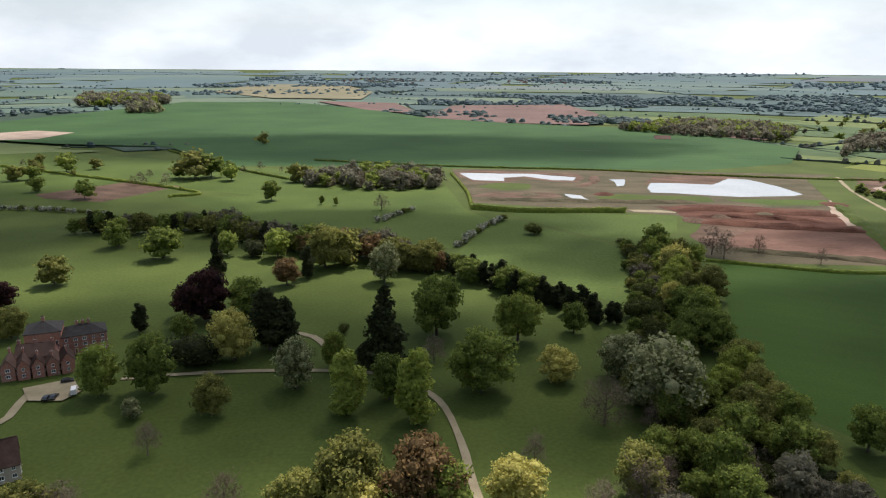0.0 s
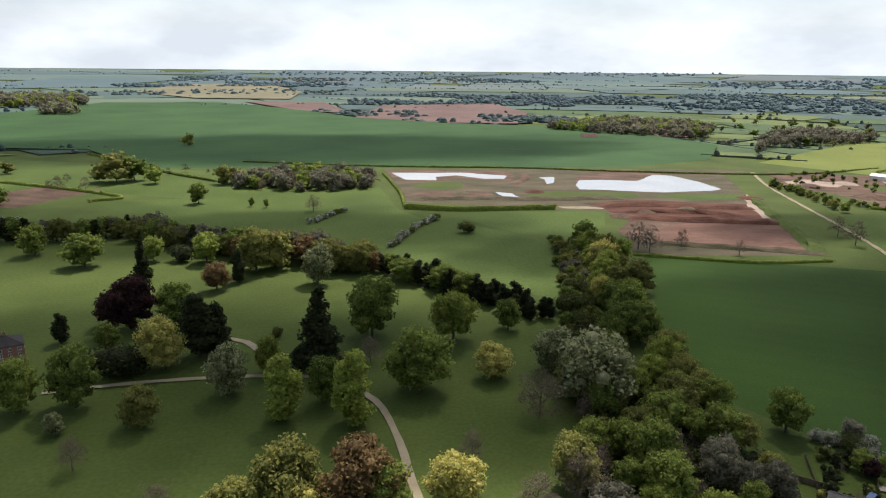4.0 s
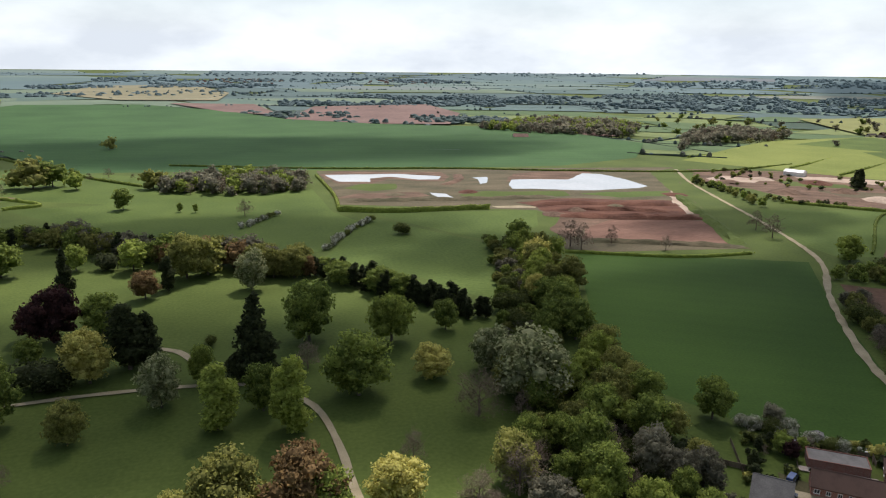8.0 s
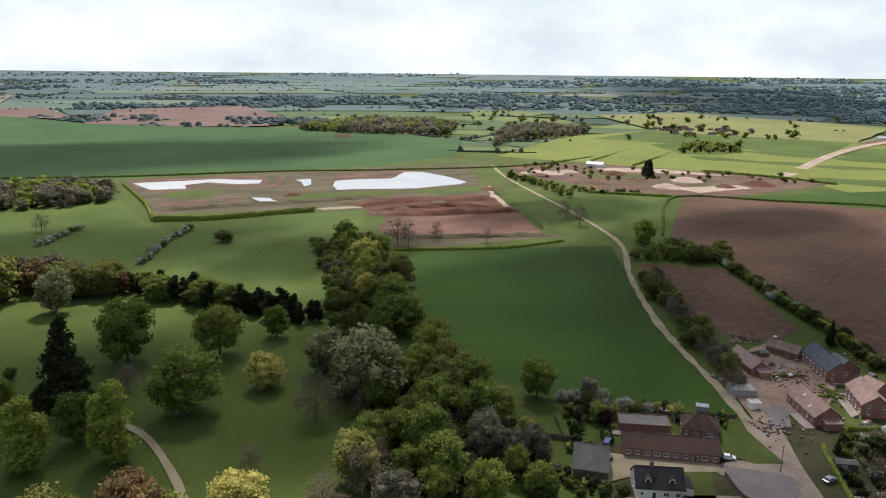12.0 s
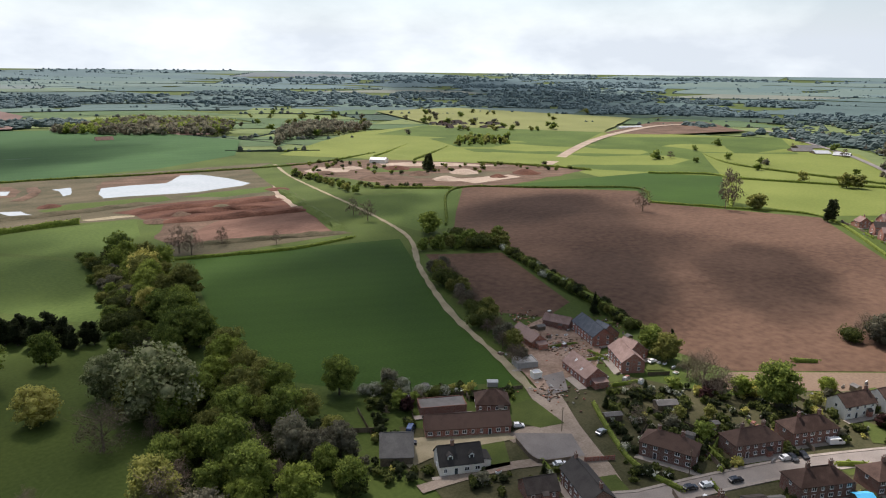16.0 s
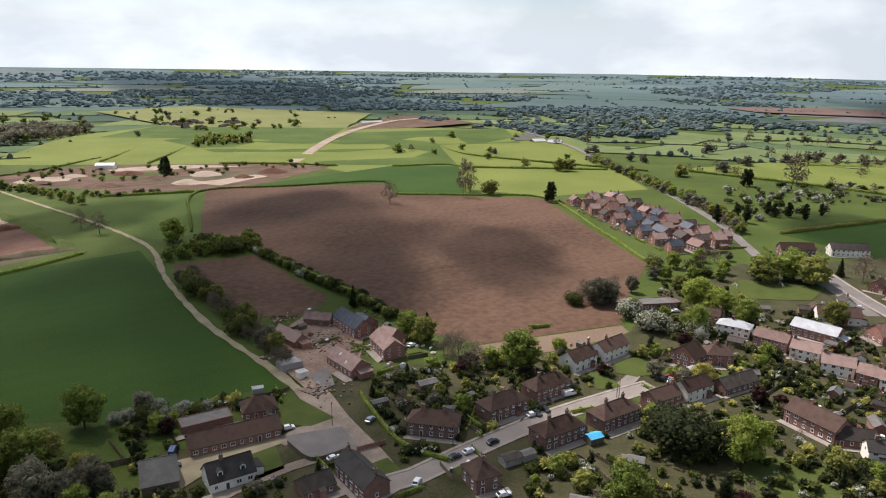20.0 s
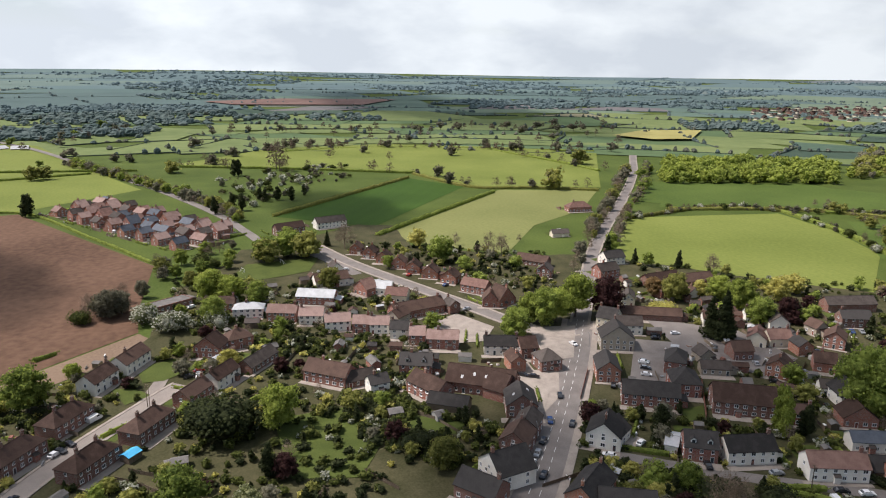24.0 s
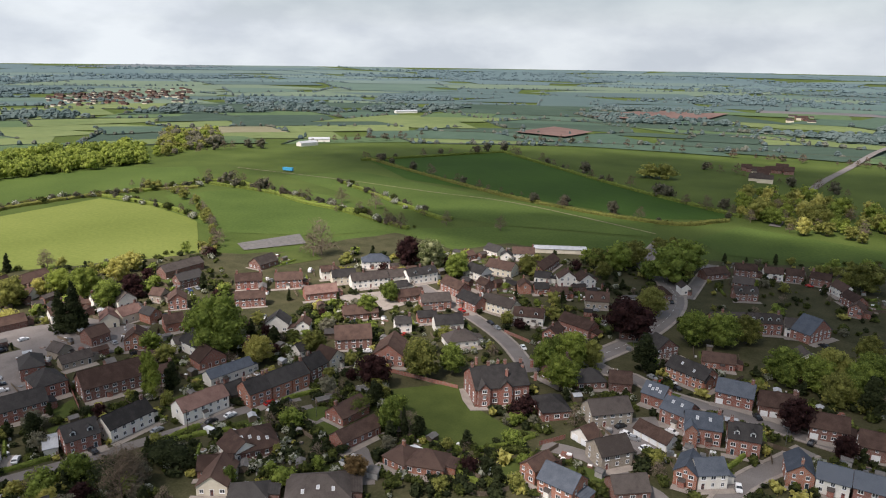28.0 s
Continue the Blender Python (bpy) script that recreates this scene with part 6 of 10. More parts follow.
# ---- the brick hall with its many chimneys ----
house(46.1, -210.4, -142.5, 20.8, 15, 7.0, "brick_red", "slate", "gable", 4, win=1.25, label="large Victorian red brick hall with slate roof and many chimneys", category="hall", name="hall", pitch=34)
for spot in ((50.9, -205.3, -144.7, 4.4), (44.8, -210.4, -144.6, 4.5)):
    house(*spot, 9, 7.2, "brick_red", "slate", "front", 0, win=1.15, label="gabled brick bay of the hall with tall windows", category="hall", name="hall", pitch=46, door=False)
_hall = Vector((46.3, -210.6, 0))
_away = _hall.normalized()
for along_, back in ((-11, 3.5), (-6, 9), (-1, 4), (3, 11), (7, 5), (11, 12), (-9, 14)):
    p = _hall + _away * back + Vector((-_away.y, _away.x, 0)) * along_
    chimney(scene.objects["hall"], "brick_red", scene.objects["hall"].matrix_world.inverted() @ pose(p.x, p.y, 10.2))
ribbon("terrace", [(62.7, -215.3), (54.2, -202.4), (46.7, -206.8), (39.1, -212.1)], 3.0, "paving", "pale stone terrace round the hall", "terrace", z=0.86, thick=0.4)
house(25.8, -207, -147, 10.6, 12, 3.2, "brick_red", "slate", "hip", 0, win=1.3, label="low brick garden wing with slate roof", category="hall", name="hall", pitch=32)
house(34.5, -234.2, 151.6, 12.9, 8, 4, "brick_dark", "tile_brown", "front", 1, group="village houses")
# ---- the estate of new brick houses ----
house(8.2, -211, -144, 15.1, 9, 5, "stone_wall", "tile_grey", chimneys=0, group="estate houses")
house(-4.4, -205.2, 149.6, 13.5, 6, 2.5, "render_white", "tile_brown", chimneys=0, garages=4, category="garage", name="garage", group="estate houses")
house(2.5, -186.9, -137.1, 11.3, 9, 5, "stone_wall", "tile_grey", chimneys=0, group="estate houses")
house(-16.6, -184.9, 173.6, 6.8, 10, 5, "brick_orange", "slate_blue", "front", 0, group="estate houses")
house(-24, -187.2, -152.1, 9.1, 8, 5, "render_white", "slate_blue", chimneys=0, group="estate houses")
house(-19.7, -211, -173.7, 11.6, 9, 6.2, "brick_red", "slate_blue", chimneys=1, lights=2, group="estate houses")
house(-16.4, -208, -170.1, 3.9, 4, 6.4, "brick_orange", "slate_blue", "front", 0, group="estate houses", pitch=45)
house(-31.6, -209, -176, 9.8, 9, 6.2, "brick_red", "slate", chimneys=1, dormers=2, group="estate houses")
house(-9.7, -219.3, 156.4, 9.8, 9, 5.4, "brick_red", "slate_blue", chimneys=1, lights=2, group="estate houses")
house(-1.7, -231, 161.8, 8.4, 8, 4.4, "brick_red", "slate_blue", chimneys=0, lights=4, group="estate houses")
house(-10.5, -253.7, 151.1, 17.4, 9, 5, "brick_orange", "slate", chimneys=1, lights=2, group="estate houses")
house(-19.6, -251.9, -120.7, 5.6, 8, 3.8, "brick_orange", "slate", "front", 0, group="estate houses")
house(-28, -242.3, 174.5, 13, 9, 5, "brick_red", "slate_blue", chimneys=1, garages=1, group="estate houses")
house(-42.2, -239.9, -174.8, 12.6, 9, 4.4, "brick_dark", "tile_brown", chimneys=1, garages=2, group="estate houses")
house(-56.5, -229.8, 179.2, 11.8, 9, 4.6, "brick_dark", "tile_brown", chimneys=0, garages=1, group="estate houses")
house(-68.6, -223, 176.9, 9.9, 9, 4.6, "brick_dark", "tile_brown", chimneys=0, garages=2, group="estate houses")
house(-46.6, -197.9, -176.4, 7.5, 10, 5.2, "brick_orange", "slate_blue", "front", 1, group="estate houses")
house(-54.5, -197.4, 172.9, 8.9, 8, 5, "render_white", "slate_blue", chimneys=0, group="estate houses")
house(-64.5, -196.5, 174, 10.7, 8, 5, "brick_red", "slate_blue", chimneys=0, group="estate houses")
house(15.6, -163.9, 163.1, 11.5, 9, 4.8, "brick_orange", "slate_blue", chimneys=0, group="estate houses")
house(24.8, -169.2, 156.3, 5.9, 9, 4.8, "brick_orange", "tile_brown", "front", 0, group="estate houses")
house(15.7, -196, 149.6, 8.1, 6, 2.5, "render_white", "tile_brown", "front", 0, garages=2, category="garage", name="garage", group="estate houses")
house(19.8, -234.8, -150.5, 11.5, 9, 3, "brick_dark", "slate", "hip", 0)
house(10, -236.9, -167.3, 8.4, 8, 3.6, "brick_dark", "tile_brown", chimneys=0)
house(-4.3, -171.9, -148.8, 10.8, 8, 3, "brick_dark", "tile_grey", chimneys=0, group="estate houses")
house(-2.3, -275.5, -132.6, 11.7, 8, 4.6, "brick_dark", "slate", "front", 0)
house(-21.9, -272.9, -173.6, 12.9, 7, 3, "brick_red", "tile_brown", chimneys=0)
house(-24.6, -315.4, -154.7, 16.3, 8, 6, "brick_red", "tile_grey", chimneys=1, dormers=4)
house(-39.1, -320.8, -164.9, 14.8, 8, 6, "brick_red", "tile_grey", chimneys=1, dormers=4)
house(-51.4, -322.7, -174.5, 9.5, 8, 5, "render_white", "tile_grey", chimneys=0)
house(-61, -322.7, -126.9, 16.1, 9, 4.6, "brick_red", "slate_blue", "front", 0)
house(-53.4, -287.4, -165, 8.8, 8, 4.4, "render_white", "tile_grey", "front", 0)
house(-2.2, -362.6, -154.3, 5.3, 7, 4, "render_white", "tile_grey", "front", 0)
house(-30.3, -410.6, -174, 12.4, 7, 4.6, "brick_dark", "tile_brown", chimneys=1, group="hillside terraces")
house(-44.5, -410, -171.2, 10.4, 7, 4.6, "render_white", "tile_brown", chimneys=1, group="hillside terraces")
house(-55, -411.2, -179, 9.5, 7, 4.6, "brick_dark", "tile_brown", chimneys=1, group="hillside terraces")
house(-67, -409.9, 165.5, 10.5, 7, 4.6, "brick_dark", "tile_brown", chimneys=1, group="hillside terraces")
house(-73.6, -396.1, 114.5, 12.6, 7, 4.6, "render_white", "tile_brown", chimneys=0, group="hillside terraces")
house(-76.8, -379.6, 113.3, 13.1, 7, 4.6, "brick_red", "tile_brown", chimneys=0, group="hillside terraces")
house(-78.8, -363.8, 162.9, 6.7, 7, 4.6, "brick_red", "tile_brown", "front", 0, group="hillside terraces")
house(-28.9, -382.5, 174, 10.6, 7, 4.6, "brick_dark", "tile_grey", chimneys=0, group="hillside terraces")
house(-31, -365.8, -162.4, 12.1, 7, 4.6, "brick_dark", "tile_grey", chimneys=0, dormers=2, group="hillside terraces")
house(-15.9, -399.6, -135.9, 16.5, 7, 3.2, "brick_dark", "tile_brown", chimneys=0, group="hillside terraces")
# ---- the old centre with the white inn ----
house(149.9, -303, -135.8, 20.8, 8, 5, "render_white", "tile_grey", chimneys=1, label="long white rendered inn with grey roof", category="inn")
house(139.4, -314.9, -132.2, 10.3, 8, 4.6, "render_white", "tile_grey", chimneys=1)
house(128.3, -322, -126.1, 18.7, 8, 5.4, "render_white", "slate", chimneys=3, dormers=2)
house(165.3, -302.4, -137.4, 13.4, 8, 4.6, "render_cream", "slate", chimneys=1)
house(163.7, -334.3, -146.4, 16.8, 9, 4.6, "render_white", "slate_blue", "hip", 0)
house(204.9, -273.4, -143, 14.1, 8, 5, "brick_red", "tile_brown", chimneys=2)
house(187.5, -283.8, -143.5, 14.9, 8, 5, "brick_red", "tile_brown", chimneys=2)
house(187.4, -252.1, -142.4, 15.2, 7, 4.8, "brick_red", "tile_brown", chimneys=1)
house(162.5, -276.3, -134.1, 17, 8, 3.6, "brick_red", "tile_red", chimneys=0)
house(225.1, -303.7, 171.9, 9.8, 14, 3, "brick_dark", "tile_grey", "front", 0)
house(131.1, -260.6, -139.7, 16.8, 8, 3, "brick_dark", "tile_brown", chimneys=1)
house(121.3, -292.8, -133.9, 14.3, 7, 3, "brick_dark", "tile_brown", chimneys=0)
house(108.9, -311.3, 148.5, 16.9, 8, 4.8, "brick_red", "tile_brown", chimneys=1)
house(105.1, -287.1, -142.7, 15.3, 8, 4.6, "brick_red", "tile_grey", chimneys=1)
house(93.2, -294.6, 151, 15.5, 8, 4.6, "brick_red", "slate", chimneys=1)
house(77.9, -294.7, 161.5, 18.6, 8, 5, "render_cream", "tile_grey", chimneys=2)
house(88.3, -263.4, -143.3, 13.3, 8, 4, "render_white", "slate", chimneys=0)
house(76.8, -250.3, -140.5, 14.3, 9, 3, "render_white", "tile_grey", "hip", 1)
house(59.7, -286.7, -171.4, 14.4, 8, 4.4, "render_white", "tile_brown", chimneys=1, dormers=2)
house(45.4, -270.4, 173.3, 6.9, 9, 4.8, "brick_red", "tile_brown", "front", 1)
house(38.8, -285.6, 156, 17.3, 8, 4.4, "brick_red", "tile_brown", chimneys=1)
house(56.6, -350.7, -154.2, 10.4, 8, 4.6, "render_white", "tile_brown", "front", 1)
house(46.4, -351.4, -143.1, 9.7, 9, 4.6, "render_white", "tile_brown", "front", 1)
house(96.7, -352.6, 168.3, 17.2, 9, 4.6, "render_cream", "tile_brown", chimneys=1)
house(92.7, -387.1, -164, 13.8, 8, 4.8, "render_white", "tile_brown", chimneys=1)
house(82.2, -363, -176.8, 11.1, 8, 4.2, "brick_red", "tile_brown", chimneys=0)
house(72, -374.4, -95, 28.3, 8, 4.2, "brick_dark", "tile_brown", chimneys=0)
house(35.4, -321.7, -166, 11.8, 9, 4.4, "stone_wall", "tile_brown", chimneys=1, dormers=2)
house(14.6, -288.4, -170.1, 9.5, 8, 3.4, "brick_dark", "tile_brown", chimneys=0)
house(9.5, -347.3, -154.4, 14.4, 8, 3.4, "brick_dark", "tile_brown", "hip", 0)
house(108, -341.3, 153.8, 15.6, 8, 4.6, "render_white", "slate", chimneys=1)
house(156.5, -231.1, -154.7, 10.8, 8, 4, "render_white", "slate", "front", 0)
house(77.1, -413, -162.4, 34.9, 7, 2.8, "render_cream", "sheet_roof", chimneys=0, windows=False, category="barn", name="barn", pitch=18, label="long pale sheet-roofed farm shed")
house(114.3, -389, 152.7, 12.7, 8, 3.4, "render_white", "slate", chimneys=0)
# ---- white terrace, school and cottages north of the square ----
house(308.7, 5.6, -97.3, 14.8, 7.5, 5.0, "render_white", "sheet_roof", "hip", 1, group="white terrace", pitch=28)
house(300.2, -9.3, -106.5, 14.4, 7.5, 5.0, "brick_red", "tile_new", chimneys=1, group="white terrace")
house(293.2, -22.3, -102.1, 11.6, 7.5, 5.0, "render_white", "tile_new", chimneys=1, group="white terrace")
house(282.9, -33.6, -94.4, 12.1, 7.5, 5.0, "render_white", "tile_new", chimneys=1, group="white terrace")
house(278, -42.9, -106.6, 7.6, 7.5, 5.0, "brick_red", "tile_new", chimneys=1, group="white terrace")
house(275.1, -50.8, -104, 8.9, 7.5, 5.0, "render_white", "tile_new", chimneys=1, group="white terrace")
house(267.5, -58.2, -109, 8.3, 7.5, 5.0, "render_white", "slate", chimneys=1, group="white terrace")
house(259.1, -64.4, -106.1, 7, 7.5, 5.0, "brick_red", "tile_new", chimneys=1, group="white terrace")
house(252.4, -73.8, -107.8, 14.1, 7.5, 5, "brick_red", "tile_new", chimneys=1, group="white terrace")
house(320.7, -25.7, -111, 20.2, 10, 4.6, "brick_red", "sheet_roof", chimneys=0, pitch=28)
house(348.4, -37.4, -79, 19.6, 9, 4, "render_white", "tile_brown", chimneys=0)
house(331.9, -49.7, -147.4, 11.1, 8, 4, "brick_red", "tile_red", "front", 0)
house(329.9, -59.4, -117.5, 12.3, 8, 3.6, "render_white", "sheet_roof", chimneys=0)
house(292.6, -73.4, -72.7, 28.3, 9, 4, "brick_red", "tile_brown", chimneys=2, label="long brick village school with steep tile roof", category="school")
house(285.6, -58.4, -137.6, 7.8, 9, 4, "stone_wall", "tile_brown", "front", 1)
house(315.7, -65.3, -116.8, 11.7, 8, 4, "render_cream", "tile_red", chimneys=1)
house(321.1, -106.9, -134.6, 15.3, 8, 4.6, "brick_red", "tile_red", chimneys=1)
house(298.3, -109.4, -107.3, 8.3, 9, 4.2, "brick_red", "tile_brown", "front", 1, pitch=48)
house(298.5, -118.1, -66.3, 11.1, 9, 4.2, "brick_red", "tile_brown", "front", 1, pitch=48)
for spot in ((412.7, -57.2, -110.5, 8.1), (401.3, -63.9, -117, 8.8), (388.5, -70.4, -116.5, 8.5), (375.3, -77.4, -114.2, 8.7), (364, -83.8, -113.8, 8.4), (351.7, -90.8, -116.7, 9.4), (340.6, -98.7, -127.9, 9.7)):
    house(*spot, 8, 4.4, "brick_orange", "tile_brown", "front", 1, group="roadside cottages", label="gabled brick cottage with brown tiles and front garden")
house(365.3, -155.8, -134.6, 20.9, 8, 3, "brick_dark", "tile_brown", chimneys=0, category="barn")
house(340.2, -154, -124.6, 8.8, 8, 4.6, "brick_red", "tile_grey", "front", 1)
house(508, -254, -90.3, 21.3, 10, 4.4, "brick_red", "tile_red", "hip", 1)
house(429.8, -203.3, -90.6, 13.2, 6, 2.6, "render_cream", "tile_grey", chimneys=0, windows=False)
house(240.9, -95.8, -105.7, 15, 8, 4.6, "render_white", "slate", chimneys=2)
house(235.2, -106, -91.3, 7.5, 9, 5, "brick_dark", "tile_brown", chimneys=0)
house(221.9, -110, -85.7, 9.4, 9, 5, "brick_dark", "tile_grey", "hip", 0)
house(330.9, -190.5, -79, 13.6, 9, 5, "brick_red", "tile_grey", chimneys=1)
house(355.2, -206.6, -82.1, 14, 9, 5, "render_white", "slate", chimneys=1)
house(284.7, -176.5, -117.2, 6.6, 10, 5, "render_cream", "tile_grey", "front", 1)
house(311.4, -213.3, -78.5, 23.4, 9, 3.2, "brick_dark", "tile_brown", chimneys=0)
house(306.1, -230.5, -86.5, 20.8, 9, 3.2, "brick_dark", "tile_brown", chimneys=0)
house(329.4, 40.6, -53.1, 21.9, 9, 3, "brick_dark", "felt", "flat", 0, label="long low brick hall with flat grey roof")
house(491.4, -50, -72.3, 24.3, 9, 5, "render_white", "tile_grey", chimneys=0)
house(476.1, -20.4, -66.9, 22.2, 9, 5, "brick_dark", "tile_brown", chimneys=0)
# ---- new estate at the field's edge ----
_c = [Vector((*q, 0)) for q in [(576, 158), (622, 128), (488, 16), (434, 44)]]
for i in range(9):
    for j in range(5):
        u, v = (i + 0.5) / 9, (j + 0.5) / 5
        p = _c[0].lerp(_c[3], u).lerp(_c[1].lerp(_c[2], u), v)
        d = (_c[3] - _c[0]).normalized()
        a = math.degrees(math.atan2(d.y, d.x)) + (0 if j % 2 else 90) + HOUSES.uniform(-6, 6)
        house(p.x + HOUSES.uniform(-2, 2), p.y + HOUSES.uniform(-2, 2), a, HOUSES.uniform(11, 15.5) if j % 2 else HOUSES.uniform(8, 10), 8.5, HOUSES.choice((4.8, 5.0, 6.2)),
              HOUSES.choice(("brick_orange", "brick_red", "brick_red", "brick_dark")), HOUSES.choice(("tile_new", "tile_red", "tile_new", "slate_blue", "tile_grey")),
              HOUSES.choice(("gable", "gable", "front")), HOUSES.choice((0, 1)), group="new estate", door=False)
# ---- the manor in its park ----
house(-147.7, 233.9, 16.1, 13.2, 9, 6.2, "brick_red", "tile_brown", chimneys=3, label="long brick manor range with tile roof", category="manor", name="manor", group="manor")
for spot in ((-152.5, 225.6, 23.4, 4.8), (-147.8, 227, 27.5, 4.2), (-143.7, 229, 27.5, 4.2), (-139.5, 231, 27.5, 4.3), (-135.2, 233.2, 31.9, 4.7)):
    house(*spot, 9, 5.2, "brick_red", "tile_brown", "front", 1, label="gabled red brick front of the manor", category="manor", name="manor", group="manor", pitch=52)
house(-150.7, 245.6, 22.7, 13, 12, 11.0, "brick_orange", "slate", "hip", 2, label="tall brick block of the manor with slate roof", category="manor", name="manor", group="manor", pitch=25)
house(-138.2, 251.6, 28.9, 16.7, 11, 8.0, "brick_red", "slate", "hip", 3, label="brick rear block of the manor with slate roof", category="manor", name="manor", group="manor", pitch=25)
house(-116.7, 163.4, 32.7, 9.9, 9, 5, "stone_wall", "tile_brown", chimneys=0, label="small stone chapel with steep tile roof", category="chapel", name="chapel", group="manor", pitch=52, door=False)
# ---- farms far off ----
house(341.3, 1094.2, -6.4, 26, 12, 4, "render_cream", "tile_red", chimneys=0, windows=False, category="barn", name="barn", group="far barns")
for spot in ((1047.9, 368.7, -43.3, 32.8), (1039, 339.4, -43.4, 22.7), (1035.1, 316, -79.5, 22), (1096.9, 377.3, -32.7, 40.3)):
    house(*spot, 18, 5, "timber", "sheet_roof" if spot[3] < 26 else "felt", chimneys=0, windows=False, category="barn", name="barn", group="far barns", pitch=20)
for spot in ((523.9, -804.4, -113.3, 28.5), (537, -848, -149.6, 31.9), (660.4, -1381.3, -131.5, 53), (518.6, 668.6, -56.9, 21.3), (1200, 744.4, -17.2, 58)):
    house(*spot, 12, 4, "render_white", "sheet_roof", chimneys=0, windows=False, category="barn", name="barn", group="far barns", pitch=20)


# ---- small cottages and outbuildings packed between the houses ----
INFILL = random.Random(77)
_near = [ob for ob in scene.objects if ob.type == 'EMPTY' and ob.get("category") in ("house", "inn", "school")]
for poly, cottages, stores in (([(195.5, -321.2), (120.6, -398.9), (48.1, -427.3), (17.9, -337.7), (39, -272.7), (63.6, -242.1), (130.8, -222.9)], 12, 24), ([(327.5, -196.5), (287.2, -255), (224.2, -235.3), (162.8, -171.2), (196.1, -124.3)], 5, 12),
                               ([(273.9, -28.9), (317.3, -116.8), (227.3, -102.1), (210.3, -60.1), (219.7, -31.3)], 3, 8), ([(330.8, 21.3), (383.9, -42.6), (309.1, -50.5), (248.3, 0.2)], 3, 8), ([(282.5, -229.5), (197.6, -302.3), (124.6, -213.5), (187.8, -152.3)], 3, 10)):
    xs, ys = [p[0] for p in poly], [p[1] for p in poly]
    for kind, count in (("cottage", cottages), ("store", stores)):
        tries = 0
        while count and tries < 1500:
            tries += 1
            x, y = INFILL.uniform(min(xs), max(xs)), INFILL.uniform(min(ys), max(ys))
            long, deep = (INFILL.uniform(7, 10), INFILL.uniform(5.5, 7)) if kind == "cottage" else (INFILL.uniform(3.5, 8), INFILL.uniform(3, 4.5))
            r = math.hypot(long, deep) * 0.45
            if not in_outline(x, y, poly) or any(in_outline(x, y, q) for q in YARDS + LAWNS):
                continue
            if any(math.hypot(x - a, y - b) < c + r * 0.85 for a, b, c in TAKEN) or any(math.hypot(x - a, y - b) < c + r + 0.8 for a, b, c in ROADS):
                continue
            count -= 1
            close = min(_near, key=lambda ob: math.hypot(ob.location.x - x, ob.location.y - y))
            a = math.degrees(close.matrix_world.to_euler().z) + INFILL.choice((0, 0, 90))
            at = Matrix.Rotation(radians(a), 4, 'Z') @ Vector((0, -deep / 2, 0))
            if kind == "cottage":
                house(x + at.x, y + at.y, a, long, deep, INFILL.choice((3.0, 4.6, 4.8)), INFILL.choice(("brick_red", "brick_dark", "render_white", "render_white", "brick_orange")), INFILL.choice(("tile_brown", "tile_grey", "slate")))
            else:
                house(x + at.x, y + at.y, a, long, deep, INFILL.uniform(2.2, 2.8), INFILL.choice(("brick_dark", "brick_red", "render_white", "timber")), INFILL.choice(("tile_brown", "tile_grey", "felt", "slate")),
                      chimneys=0, windows=False, name="outbuilding", category="outbuilding", group="village outbuildings", pitch=32)


